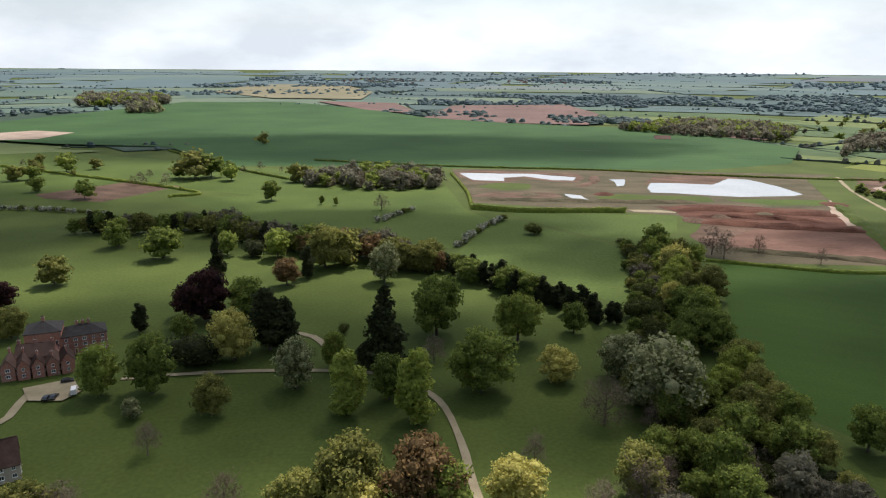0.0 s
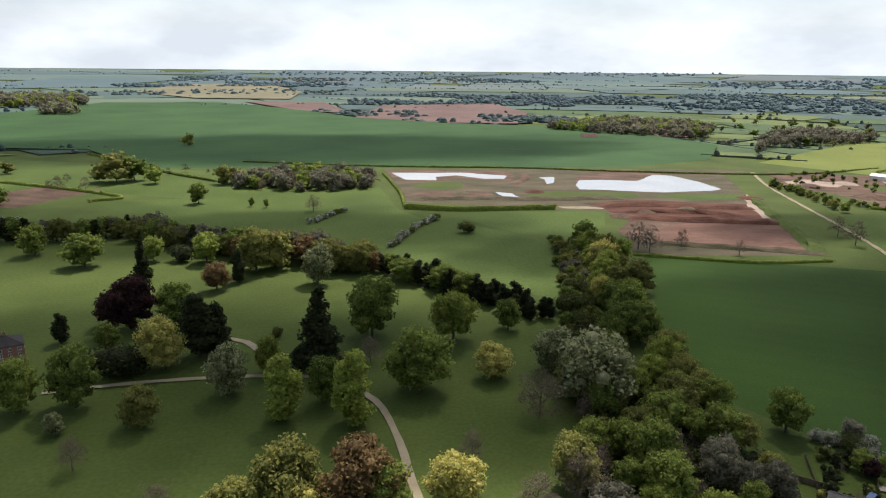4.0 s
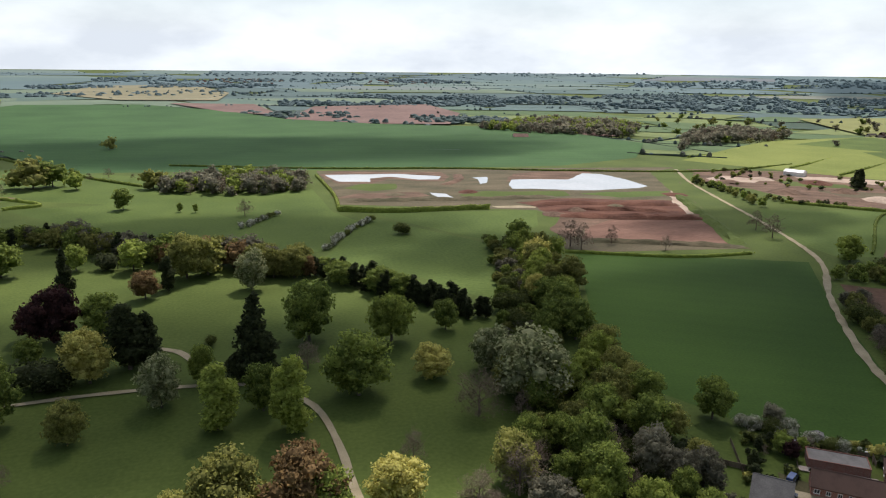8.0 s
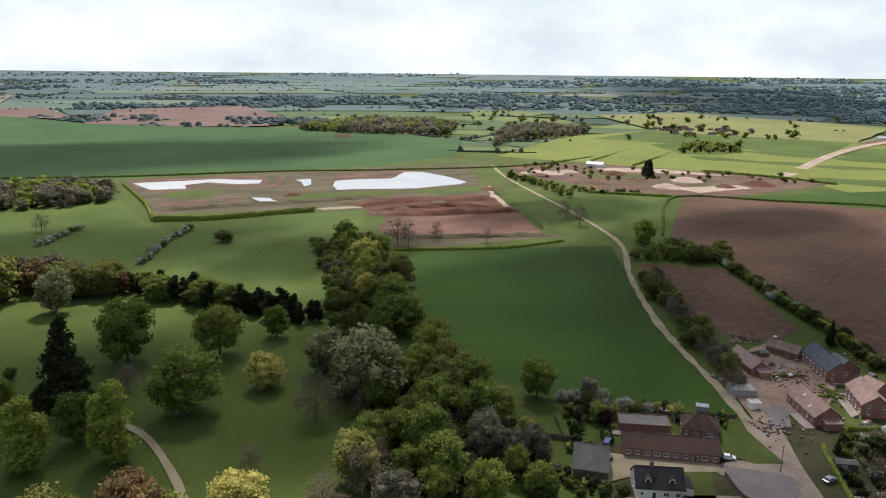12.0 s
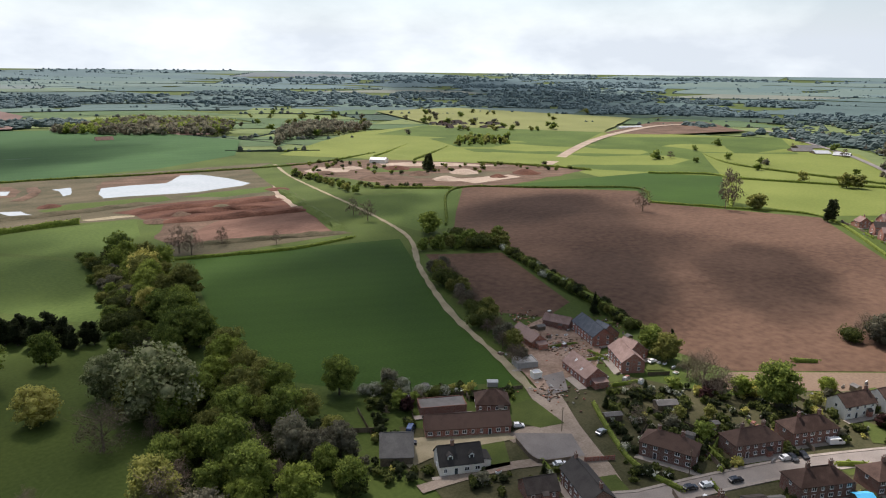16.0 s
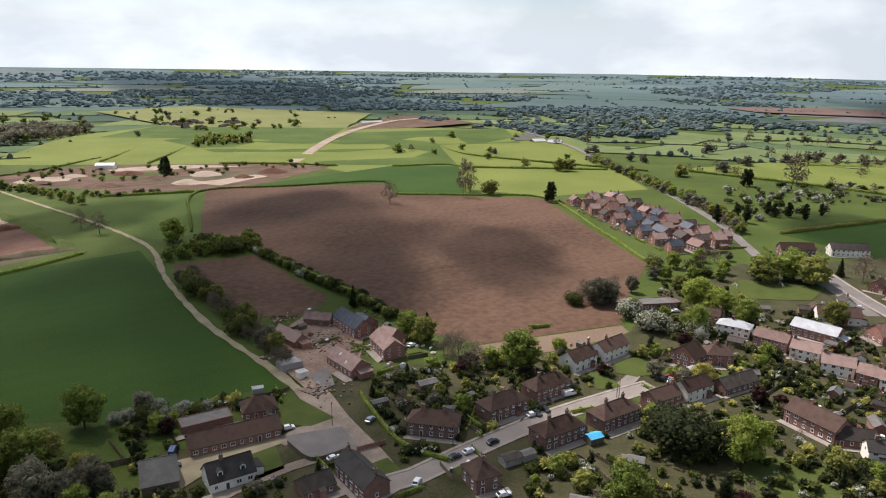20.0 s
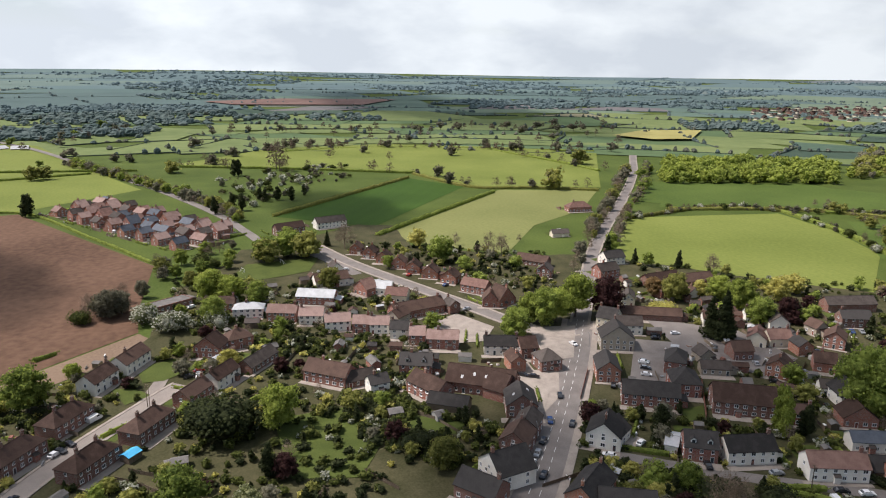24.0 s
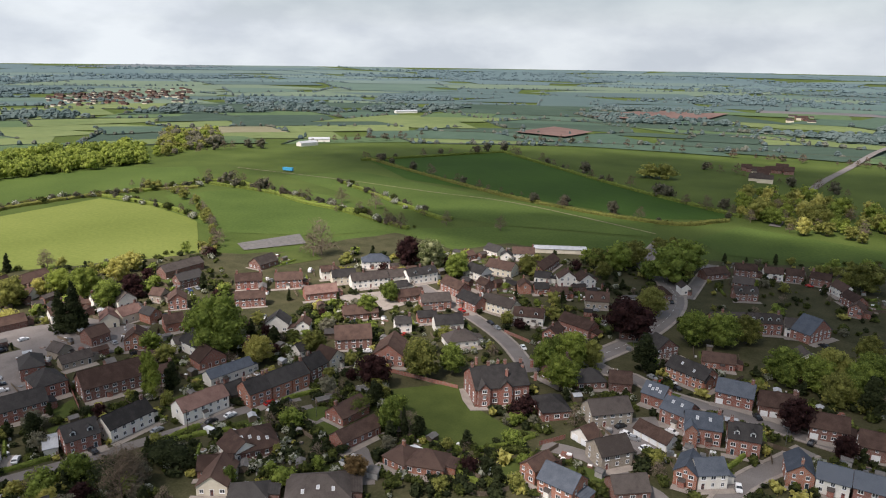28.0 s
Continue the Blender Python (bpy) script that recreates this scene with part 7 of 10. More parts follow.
# ---- plots: paving, side extensions, clipped hedges and sheds round the houses ----
PLOTS = random.Random(33)
_plots = [ob for ob in scene.objects if ob.type == 'EMPTY' and ob.get("category") in ("house", "inn", "school") and math.hypot(ob.location.x, ob.location.y) < 620]
_pv, _pf = [], []
_gv, _gf = [], []
HEDGE_LINES = []
CLUTTER = Solid()
for k, ob in enumerate(_plots):
    m = ob.matrix_world
    box = [Vector(q) for c in ob.children if c.name.startswith("wall") for q in c.bound_box]
    x0, x1, y1 = min(q.x for q in box), max(q.x for q in box), max(q.y for q in box)

    def clear(q, r):
        w = m @ Vector((*q, 0))
        return all(math.hypot(w.x - a, w.y - b) > c + r or math.hypot(w.x - m.translation.x, w.y - m.translation.y) < 0.1 for a, b, c in TAKEN) \
            and all(math.hypot(w.x - a, w.y - b) > c + r for a, b, c in ROADS)

    def patch(v, f, ax, bx, ay, by, z):
        n = len(v)
        for q in ((ax, ay), (bx, ay), (bx, by), (ax, by)):
            w = m @ Vector((*q, 0))
            v.append((w.x, w.y, z))
        f.append((n, n + 1, n + 2, n + 3))

    patch(_pv, _pf, x0 - PLOTS.uniform(0, 2.5), x1 + PLOTS.uniform(0, 2.5), -PLOTS.uniform(1.5, 4.0), -0.05, 0.435 + 0.0004 * k)
    if PLOTS.random() < 0.7:
        g = PLOTS.uniform(5, 11)
        patch(_gv, _gf, x0 + PLOTS.uniform(-1, 2), x1 - PLOTS.uniform(-1, 2), y1 + 2, y1 + 2 + g, 0.375 + 0.0002 * k)
    for side in (x0 - 2.6, x1 + 2.6):
        d = PLOTS.uniform(8, 14)
        a, b = m @ Vector((side, y1 + 0.5, 0)), m @ Vector((side, y1 + d, 0))
        if clear((side, y1 + d * 0.6), 1.0) and PLOTS.random() < 0.75:
            if PLOTS.random() < 0.45:
                HEDGE_LINES.append([(a.x, a.y), (b.x, b.y)])
            else:
                fence([(a.x, a.y), (b.x, b.y)], PLOTS.choice((1.5, 1.8)), step=5.0)
    q = (PLOTS.uniform(x0, x1), y1 + PLOTS.uniform(7, 12))
    if clear(q, 2.5) and PLOTS.random() < 0.6:
        w = m @ Vector((*q, 0))
        shed(w.x, w.y, math.degrees(m.to_euler().z) + PLOTS.choice((0, 90)), PLOTS.uniform(2.2, 4.2), PLOTS.uniform(2, 3), wall=PLOTS.choice(("timber", "timber", "concrete")), roof=PLOTS.choice(("felt", "felt", "sheet_roof")))
    if PLOTS.random() < 0.45 and clear((x1 + 2, y1 * 0.5), 0.5):
        s = Solid().box(x1 + 0.02, x1 + 3.0, y1 * 0.25, y1 * 0.85, -0.3, 2.4, 0).slab([(x1, y1 * 0.22, 3.1), (x1 + 3.2, y1 * 0.22, 2.45), (x1 + 3.2, y1 * 0.88, 2.45), (x1, y1 * 0.88, 3.1)], 0.12, 1)
        kids = {c.name.split(".")[0]: c for c in ob.children}
        part("side_extension", s.mesh("side_extension", [kids["wall"].data.materials[0].name, kids["roof"].data.materials[0].name]), ob)
    if PLOTS.random() < 0.5 and clear((0, y1 + 2.5), 0.8):
        a = PLOTS.uniform(x0, x0 * 0.2)
        b, d, e = a + PLOTS.uniform(2.8, 5.0), PLOTS.uniform(2.4, 4.0), PLOTS.uniform(2.3, 2.8)
        kids = {c.name.split(".")[0]: c for c in ob.children}
        s = Solid().box(a, b, y1 + 0.02, y1 + d, -0.3, e, 0).slab([(a - .15, y1 + d + .2, e - .05), (a - .15, y1 + .01, e + 1.0), (b + .15, y1 + .01, e + 1.0), (b + .15, y1 + d + .2, e - .05)][::-1], 0.12, 1)
        part("rear_extension", s.mesh("rear_extension", [kids["wall"].data.materials[0].name, kids["roof"].data.materials[0].name]), ob)
    elif PLOTS.random() < 0.25 and clear((0, y1 + 2.5), 0.8):
        a, d = PLOTS.uniform(x0 * 0.6, x0 * 0.1), PLOTS.uniform(2.2, 3.0)
        s = Solid().box(a, a + 3.4, y1 + 0.02, y1 + d, -0.3, 0.6, 0).box(a + .06, a + 3.34, y1 + 0.02, y1 + d - .06, 0.6, 2.1, 1)
        for q in range(5):
            s.box(a + 0.82 * q, a + 0.82 * q + 0.12, y1 + d - 0.1, y1 + d + 0.02, 0.6, 2.2, 0)
        s.slab([(a - .1, y1 + d + .1, 2.15), (a - .1, y1 + .01, 2.9), (a + 3.5, y1 + .01, 2.9), (a + 3.5, y1 + d + .1, 2.15)][::-1], 0.08, 0)
        part("conservatory", s.mesh("conservatory", ["paint_white", "pane"]), ob, "white-framed conservatory")
    if PLOTS.random() < 0.25 and y1 > 5:
        a = PLOTS.uniform(x0 * 0.5, x1 * 0.5)
        s = Solid().box(a, a + 1.7, -1.1, -0.02, -0.2, 2.2, 0).slab([(a - .15, -1.3, 2.25), (a + 1.85, -1.3, 2.25), (a + 1.85, -.02, 2.9), (a - .15, -.02, 2.9)], 0.1, 1)
        part("porch", s.mesh("porch", ["render_white" if PLOTS.random() < .4 else "brick_red", "tile_grey"]), ob)
    if PLOTS.random() < 0.20:
        q = (PLOTS.uniform(x0 + 1, x1 - 1), -PLOTS.uniform(3.2, 4.6))
        w = m @ Vector((*q, 0))
        if all(math.hypot(w.x - a, w.y - b) > c * 0.8 + 1.5 for a, b, c in TAKEN):
            car(w.x, w.y, math.degrees(m.to_euler().z) + PLOTS.choice((0, 0, 90, 80, 180)), PLOTS.choice(("car_white", "car_black", "car_silver", "car_blue", "car_black", "car_white", "car_red")), z=0.44, where="parked in front of a house")
            TAKEN.append((w.x, w.y, 1.6))
    for _ in range(PLOTS.randint(3, 8)):
        q = m @ Vector((PLOTS.uniform(x0 - 4, x1 + 4), y1 + PLOTS.uniform(1.5, 13), 0))
        if any(math.hypot(q.x - a, q.y - b) < c + 0.4 for a, b, c in ROADS) or any(math.hypot(q.x - a, q.y - b) < c * 0.85 for a, b, c in TAKEN):
            continue
        a, b, h = PLOTS.choice(((0.3, 0.3, 1.0), (0.8, 0.5, 0.7), (1.2, 0.2, 0.8), (0.5, 0.5, 0.5), (1.0, 0.7, 1.6), (0.9, 0.9, 0.35)))
        CLUTTER.box(q.x - a, q.x + a, q.y - b, q.y + b, 0.2, 0.35 + h * 0.8, PLOTS.randrange(5)).box(q.x - a * .8, q.x + a * .8, q.y - b * .8, q.y + b * .8, 0.35 + h * .8, 0.4 + h, PLOTS.randrange(5))
tagged(new("garden_clutter", CLUTTER.mesh("garden_clutter", ["timber", "paint_white", "concrete", "brick_dark", "metal_grey"])), "benches, bins, planters and stacked things in gardens", "clutter", kind="stuff")
structure("garden_paving", mesh_of("garden_paving", _pv, _pf, "paving"), "grey paved drives and patios beside the houses", "paving")
structure("garden_lawns", mesh_of("garden_lawns", _gv, _gf, "lawn"), "small mown back garden lawns", "lawn")

# ---- single trees: in the park, by the lanes and in the gardens ----
tree("green", -115.2, 215.7, 19.4, .85)
tree("green", -98.6, 217.3, 22.6, .85)
tree("olive", -73.6, 202.5, 15.1, .95)
tree("grey", -97.6, 199.5, 7.2, 1.1)
tree("bare", -84.1, 178.4, 10.9, .9)
tree("olive", -197, 337.5, 16.3, 1.1)
tree("copper", -202.2, 302.9, 13, 1.2)
tree("olive", -175.7, 265.4, 14.6, 1.1)
tree("green", -200.3, 416.3, 18.5, 1)
tree("green", -162, 389.8, 19.5, 1.1)
tree("conifer", -120.7, 357.8, 23.3, .8)
tree("green", -127.6, 398.5, 15.1, .9)
tree("dark_shrub", -111.9, 395.1, 9.6, 1.1)
tree("green", -96.5, 393.1, 18.3, .9)
tree("russet", -79.8, 340.8, 15, 1.1)
tree("holly", -71.6, 354, 17.6, 1)
tree("olive", -65.8, 373.7, 26.4, 1)
tree("olive", -55.5, 378.6, 22.9, 1)
tree("copper", -103.2, 288.2, 25.5, 0.98)
tree("copper", -114.4, 293.6, 14.5, 1)
tree("green", -86.4, 292.8, 19.7, 1.05)
tree("holly", -67.9, 255.9, 26.2, 1.25)
tree("holly", -62.4, 259.7, 21.3, 1.2)
tree("holly", -126.6, 274.7, 12.5, 1.25)
tree("green", -104.4, 262.7, 12.6, 1)
tree("gold", -79, 245.7, 21.5, 1.0)
tree("dark_shrub", -93.7, 241.8, 12, 1.4)
tree("dark_shrub", -90, 249.8, 7, 1.2)
tree("grey", -50.5, 222.1, 20.5, .8)
tree("fresh", -40.3, 239.3, 16.1, .7)
tree("lime", -30.3, 204, 22.5, 1.2)
tree("lime", -7.9, 198.8, 25.4, 1.2)
tree("green", -17.5, 214.1, 18, .85)
tree("conifer", -21.4, 243.2, 32.3, 1.1)
tree("green", -2.3, 273, 27.6, 1)
tree("grey", -30.6, 349, 22.2, .9)
tree("green", 14.2, 220.2, 23.8, 1.05)
tree("gold", 41.1, 229.7, 13.4, 1.4)
tree("fresh", 30.5, 265, 23.6, .95)
tree("green", 55.6, 276.8, 15.1, 1)
tree("bare", 51.5, 199.1, 16.4, 1.2)
tree("bare", 64.6, 195.1, 10, .9)
tree("grey", 70.7, 206.9, 26.6, 1.1)
tree("grey", 64.2, 233.5, 18.2, .95)
tree("bare", 26.4, 176.5, 9.4, .9)
tree("gold", 19.4, 154.9, 15.3, 1.2)
tree("bare", -3.1, 245.2, 11.4, 1.1)
tree("olive", -22.3, 149.8, 24.7, 1.05)
tree("russet", -4.8, 147.8, 25.2, .95)
tree("green", -0.7, 146.8, 20, 1)
tree("olive", -33.8, 144.2, 17.5, 1.1)
tree("gold", -19.9, 141.3, 18, 1)
tree("bare", -53.3, 150.5, 12.6, 1.1)
tree("bare", -91.9, 146.7, 12.4, 1.2)
tree("olive", -98.8, 144.4, 13.8, 1.1)
tree("shrub", -41.5, 274.7, 4.3, 1)
tree("green", -394.9, 725.7, 19.5, 1.1)
tree("green", -357.2, 606.5, 14, 1.1)
tree("green", -301, 576, 15.3, 1.1)
tree("olive", -412.5, 667.7, 15.3, 1.2)
tree("green", -400.5, 675.4, 13.3, 1.2)
tree("olive", -248.4, 690.9, 29.2, 1.2)
tree("green", -234.2, 699.2, 25.1, 1.1)
tree("green", -208.1, 678.5, 16.7, 1)
tree("green", -144.3, 575.3, 17.7, 1)
tree("olive", -257.8, 996.3, 15.9, 1)
tree("green", -99.1, 559.7, 7.5, .7)
tree("green", -86.9, 555.3, 7.4, .7)
tree("bare", -48.7, 538.3, 13.5, 1.2)
tree("olive", -374, 699.1, 6.9, 1)
tree("olive", -374.9, 748.1, 12.2, 1.2)
tree("bare", -257.8, 642, 13.2, 1)
tree("bare", -283.6, 647.2, 13.8, 1)
tree("shrub", 61.5, 459.1, 7.8, 1.4)
tree("shrub", 112.8, 426.8, 5.5, 1.2)
tree("olive", -140.8, 675, 18.8, 1.2)
tree("green", 125, 183.2, 15.4, .95)
tree("shrub", 137.4, 171.7, 4.9, 1.2)
tree("fresh", 314.8, 346.5, 16.6, .95)
tree("bare", 162.7, 407.9, 19, 1)
tree("bare", 166.6, 398.8, 18.4, .9)
tree("bare", 192.8, 412.3, 12.4, 1)
tree("bare", 219.3, 389.7, 10, 1)
tree("bare", 312.6, 433.6, 14.9, 1)
tree("bare", 308.4, 409.3, 16.9, 1)
tree("conifer", 527.7, 583.2, 19, 1.2)
tree("bare", 597.5, 266.1, 32, .6)
tree("bare", 590.3, 257.3, 30.5, .6)
tree("olive", 586.3, 234.8, 14.4, 1.1)
tree("holly", 586.3, 176.4, 17.3, 1)
tree("olive", 777.5, 270.4, 11.9, 1)
tree("olive", 772.9, 225.5, 15.6, 1.2)
tree("olive", 777.7, 215.7, 13.7, 1.1)
tree("green", 231.3, 75.7, 18, 1)
tree("fresh", 256.1, 67.6, 6.9, 1.1)
tree("ash", 324, 68.3, 15.1, 1)
tree("bare", 324.2, 76.9, 13.3, .9)
tree("shrub", 318, 80, 7, 1.2)
tree("shrub", 331, 72, 8, 1.2)
tree("bare", 346, 66, 11, .9)
tree("ash", 352, 58, 10, .9)
tree("ash", 328.4, 63.7, 12.6, 1)
tree("conifer", 241.3, 121.3, 13.2, .8)
tree("bare", 223.9, 98.6, 16.8, .9)
tree("bare", 231.2, 108.3, 10.9, .9)
tree("bare", 224.5, 91.7, 12.8, .9)
tree("conifer", 262.8, 172.6, 11.4, .8)
tree("gold_shrub", 234.1, 85, 5.5, 1.2)
tree("bare", 504.2, 294.4, 20.5, .9)
tree("bare", 566.1, 253.5, 36, .5)
tree("holly", 578.3, 177.1, 18, 1)
tree("olive", 586.1, 236.8, 13.2, 1)
tree("green", 319.6, 352.8, 15.3, 1)
tree("fresh", 340.4, 23.7, 17.3, 1.1)
tree("fresh", 334.6, 14.1, 15.5, 1.1)
tree("green", 306.2, 20.8, 13.8, 1.1)
tree("thorn", 312.2, 52.5, 9, 1.2)
tree("thorn", 300.1, 39.4, 9.9, 1.2)
tree("green", 328.6, 1.3, 12.9, 1.1)
tree("green", 438.7, -16.6, 13.7, 1.2)
tree("green", 419.5, -28, 14.6, 1.2)
tree("olive", 405.7, -2.7, 15.6, 1.2)
tree("holly", 571.3, 15.9, 14.3, 1.1)
tree("holly", 606.4, -2.9, 11.6, 1.1)
tree("holly", 606.7, -25.3, 13.0, 1.1)
tree("olive", 805.4, 97, 12.6, 1.2)
tree("holly", 767.5, 25.1, 17.4, 1.1)
tree("bare", 793.7, -19, 35.9, .8)
tree("fresh", 200.4, -6.6, 16.9, 1)
tree("dark_shrub", 199.3, 9.7, 14.2, 1.3)
tree("dark_shrub", 206.1, 15.9, 9.4, 1.3)
tree("green", 159.6, 19.1, 15.5, 1)
tree("grey", 154, 2.6, 9.9, 1.1)
tree("holly", 172.9, -3, 11, 1)
tree("copper", 171.3, -7.9, 8.3, 1)
tree("olive", 165.7, -52.3, 10.8, 1)
tree("gold", 250.6, 11.2, 9.7, 1)
tree("gold_shrub", 212.4, -60.5, 5.4, 1)
tree("green", 258.4, -108.3, 15, 1)
tree("green", 270.6, -126.2, 19.2, .95)
tree("fresh", 274.7, -121.4, 16, .95)
tree("fresh", 273.1, -133.4, 18.3, .95)
tree("fresh", 276.9, -144.7, 24.2, .9)
tree("copper", 274.6, -160, 21, 1.05)
tree("fresh", 276.6, -163.5, 8, 1.1)
tree("conifer", 370.7, -208.7, 15.2, 1.2)
tree("green", 366.3, -115.6, 8.3, 1.2)
tree("gold", 423.5, -99.4, 13.1, 1)
tree("bare", 423.2, -125.2, 9.4, .9)
tree("bare", 395.8, -139.1, 16, .8)
tree("bare", 395.7, -147.8, 14.2, .9)
tree("olive", 346.5, -35.3, 12.6, 1.1)
tree("green", 378.3, -72.2, 8.5, 1)
tree("green", 417.2, -17.1, 16.5, 1.2)
tree("olive", 410.3, -27.5, 18.1, 1.2)
tree("bare", 431.2, -52.5, 18.9, 1)
tree("green", 410.6, -2.9, 15.5, 1.2)
tree("conifer", 438.9, -41.9, 10.4, 1)
tree("holly", 559.5, 36.1, 14.3, 1.1)
tree("holly", 576.7, 23, 14.0, 1.1)
tree("holly", 617.1, 2, 11.2, 1.1)
tree("holly", 611.5, -13.4, 12.6, 1.1)
tree("holly", 631.9, -37.3, 10.3, 1.1)
tree("bare", 801.3, -15.1, 36, .8)
tree("olive", 799.6, 96.1, 14.4, 1.2)
tree("holly", 764.6, 29.3, 17.6, 1)
tree("olive", 783.2, -379.3, 19.7, 1.2)
tree("olive", 617.8, -275.2, 22.1, 1)
tree("green", 164.1, -203.2, 26.4, .95)
tree("green", 178.2, -208.3, 17, .9)
tree("conifer", 235, -195.2, 23.4, .9)
tree("conifer", 240.4, -192.7, 19.5, 1)
tree("gold", 291.4, -221.1, 9.7, 1)
tree("fresh", 283, -226.6, 14.4, 1.1)
tree("fresh", 266.3, -227.2, 17.9, 1)
tree("gold", 275.1, -255.2, 14.6, 1.1)
tree("copper", 250, -239.9, 12.7, 1)
tree("green", 248, -223.8, 14.8, 1)
tree("olive", 288.1, -204.3, 15.8, 1)
tree("russet", 297, -197.3, 11.2, 1)
tree("gold_shrub", 270.1, -187.7, 6.9, 1.5)
tree("conifer", 355.9, -219.4, 9.9, 1)
tree("conifer", 341.8, -239.9, 9.9, 1)
tree("green", 349, -224.5, 9.1, 1)
tree("bare", 330.6, -254.3, 10.1, 1)
tree("gold", 143.4, -202.6, 12.7, 1.1)
tree("lime", 158.1, -162.8, 18.3, .6)
tree("holly", 156.3, -169.5, 11.9, .9)
tree("gold", 136.4, -104.9, 6.5, 1.1)
tree("gold", 149.4, -104.4, 4.8, 1.3)
tree("green", 254.7, -106.1, 15.5, 1)
tree("bare", 121.6, -115.2, 17.3, .8)
tree("olive", 167.6, -53.8, 9.2, 1.1)
tree("dark_shrub", 177.3, -47.9, 6.6, 1.3)
tree("green", 383.9, -105.2, 17.2, 1)
tree("bare", 406.4, -151.8, 9.4, .9)
tree("bare", 423.5, -170, 5.9, .9)
tree("grey", 164.9, -217, 6.5, 1)
tree("conifer", 176.3, -268.1, 6.6, .8)
tree("olive", 129.6, -219.1, 10.8, 1)
tree("bare", 621.6, -274.8, 19.7, 1.2)
tree("olive", 81.1, -218.1, 16.3, 1.15)
tree("green", 71.5, -225.8, 12.1, 1)
tree("green", 131.3, -266.2, 11.1, 1)
tree("green", 130.9, -288.2, 11.2, 1)
tree("copper", 15.7, -289.2, 20.7, 1.1)
tree("fresh", 30.9, -248.8, 16.5, 1)
tree("fresh", 30.5, -229.3, 15.6, .9)
tree("green", 40.3, -241.6, 12.9, 1)
tree("olive", 24.4, -254.7, 12, 1)
tree("green", -10.5, -296.1, 15.9, 1.2)
tree("green", -21.8, -298, 16, 1.2)
tree("olive", -31.6, -306.1, 14.2, 1.1)
tree("green", -44.9, -273.2, 14.6, 1.1)
tree("copper", -46.9, -232.9, 12.2, 1)
tree("copper", -60.3, -220.7, 8.7, 1)
tree("holly", 3.9, -258.6, 16, 1.3)
tree("olive", -88.5, -408.2, 17.1, 1.2)
tree("olive", -82.8, -415.9, 12.8, 1.2)
tree("grey", 135.4, -346.9, 19.3, 1)
tree("copper", 148.5, -344.2, 20.1, 1)
tree("green", 116.3, -339.5, 15.2, 1)
tree("bare", 207.6, -345.9, 23.7, 1)
tree("bare", 210.1, -340.4, 19.3, 1)
tree("gold", 144.1, -201.5, 10.7, 1.1)
tree("green", 175.4, -215.2, 20.3, 1)
tree("lime", 162.4, -164.1, 16.8, .6)
tree("olive", 109.9, -276.4, 5.6, 1)
tree("russet", 69.5, -149.9, 8.2, 1)
tree("shrub", 89.2, -184.4, 6.3, 1.4)
tree("green", 72.3, -176, 13.9, .7)
tree("conifer", 67.4, -176.3, 10.9, .6)
tree("gold", 138.6, -109.6, 4.4, 1.2)
tree("bare", 122.7, -119.7, 14.9, .9)
tree("dark_shrub", 129.7, -119.4, 7.1, 1.6)
tree("dark_shrub", 123.8, -134.5, 6.6, 1.6)
tree("olive", -61.5, -278.3, 14.9, 1.1)
tree("green", -55.2, -270.2, 13.6, 1.1)
tree("green", -70.1, -272.2, 13.4, 1.2)
tree("green", -78.5, -281.1, 13.6, 1.2)
tree("holly", -71.4, -254.5, 14.8, 1.2)
tree("olive", -61.6, -258.8, 13, 1.1)
tree("green", 7.8, -383, 22.4, 1.2)
tree("green", 1.1, -409.8, 18.6, 1.2)
tree("olive", 10.6, -323.7, 15.5, 1.1)
tree("green", 38.4, -391.7, 16.8, 1.2)
tree("green", 48.4, -393, 12, 1.2)
tree("olive", 31.3, -407.8, 15.6, 1.2)
tree("olive", -37, -577.5, 17.7, 1.2)
tree("bare", 129.7, -452.9, 12.2, 1)
tree("bare", 170.3, -451.8, 11.7, 1)
tree("bare", 244.2, -480.6, 13.8, 1)
tree("bare", 280, -487.7, 14.2, 1)
tree("gold", 283.8, -272.1, 11.4, 1.2)
tree("copper", 257.8, -246.4, 7.6, 1)
tree("conifer", 344.4, -242.5, 10.4, 1)
tree("bare", 330, -255.6, 11.5, 1)
tree("olive", 65.6, -748.8, 14.8, 1.5)
tree("olive", 50.9, -744.5, 16.4, 1.4)
tree("copper", 93, -203.6, 13.5, 1.15)
tree("holly", 86.1, -191.5, 9, 1.5)
tree("green", 75.9, -187.6, 8, 1.1)
tree("holly", 63.7, -178.6, 7.5, 1.5)
tree("green", 37.5, -245.8, 14, 1.1)
tree("olive", 82.6, -362.2, 12, 1.1)
tree("holly", 170, -126.5, 10, 1.3)
tree("green", 139.8, -116.4, 9, 1.2)
tree("olive", 136.3, -97.9, 8, 1.2)
tree("green", 100.9, -133, 6, 1.2)
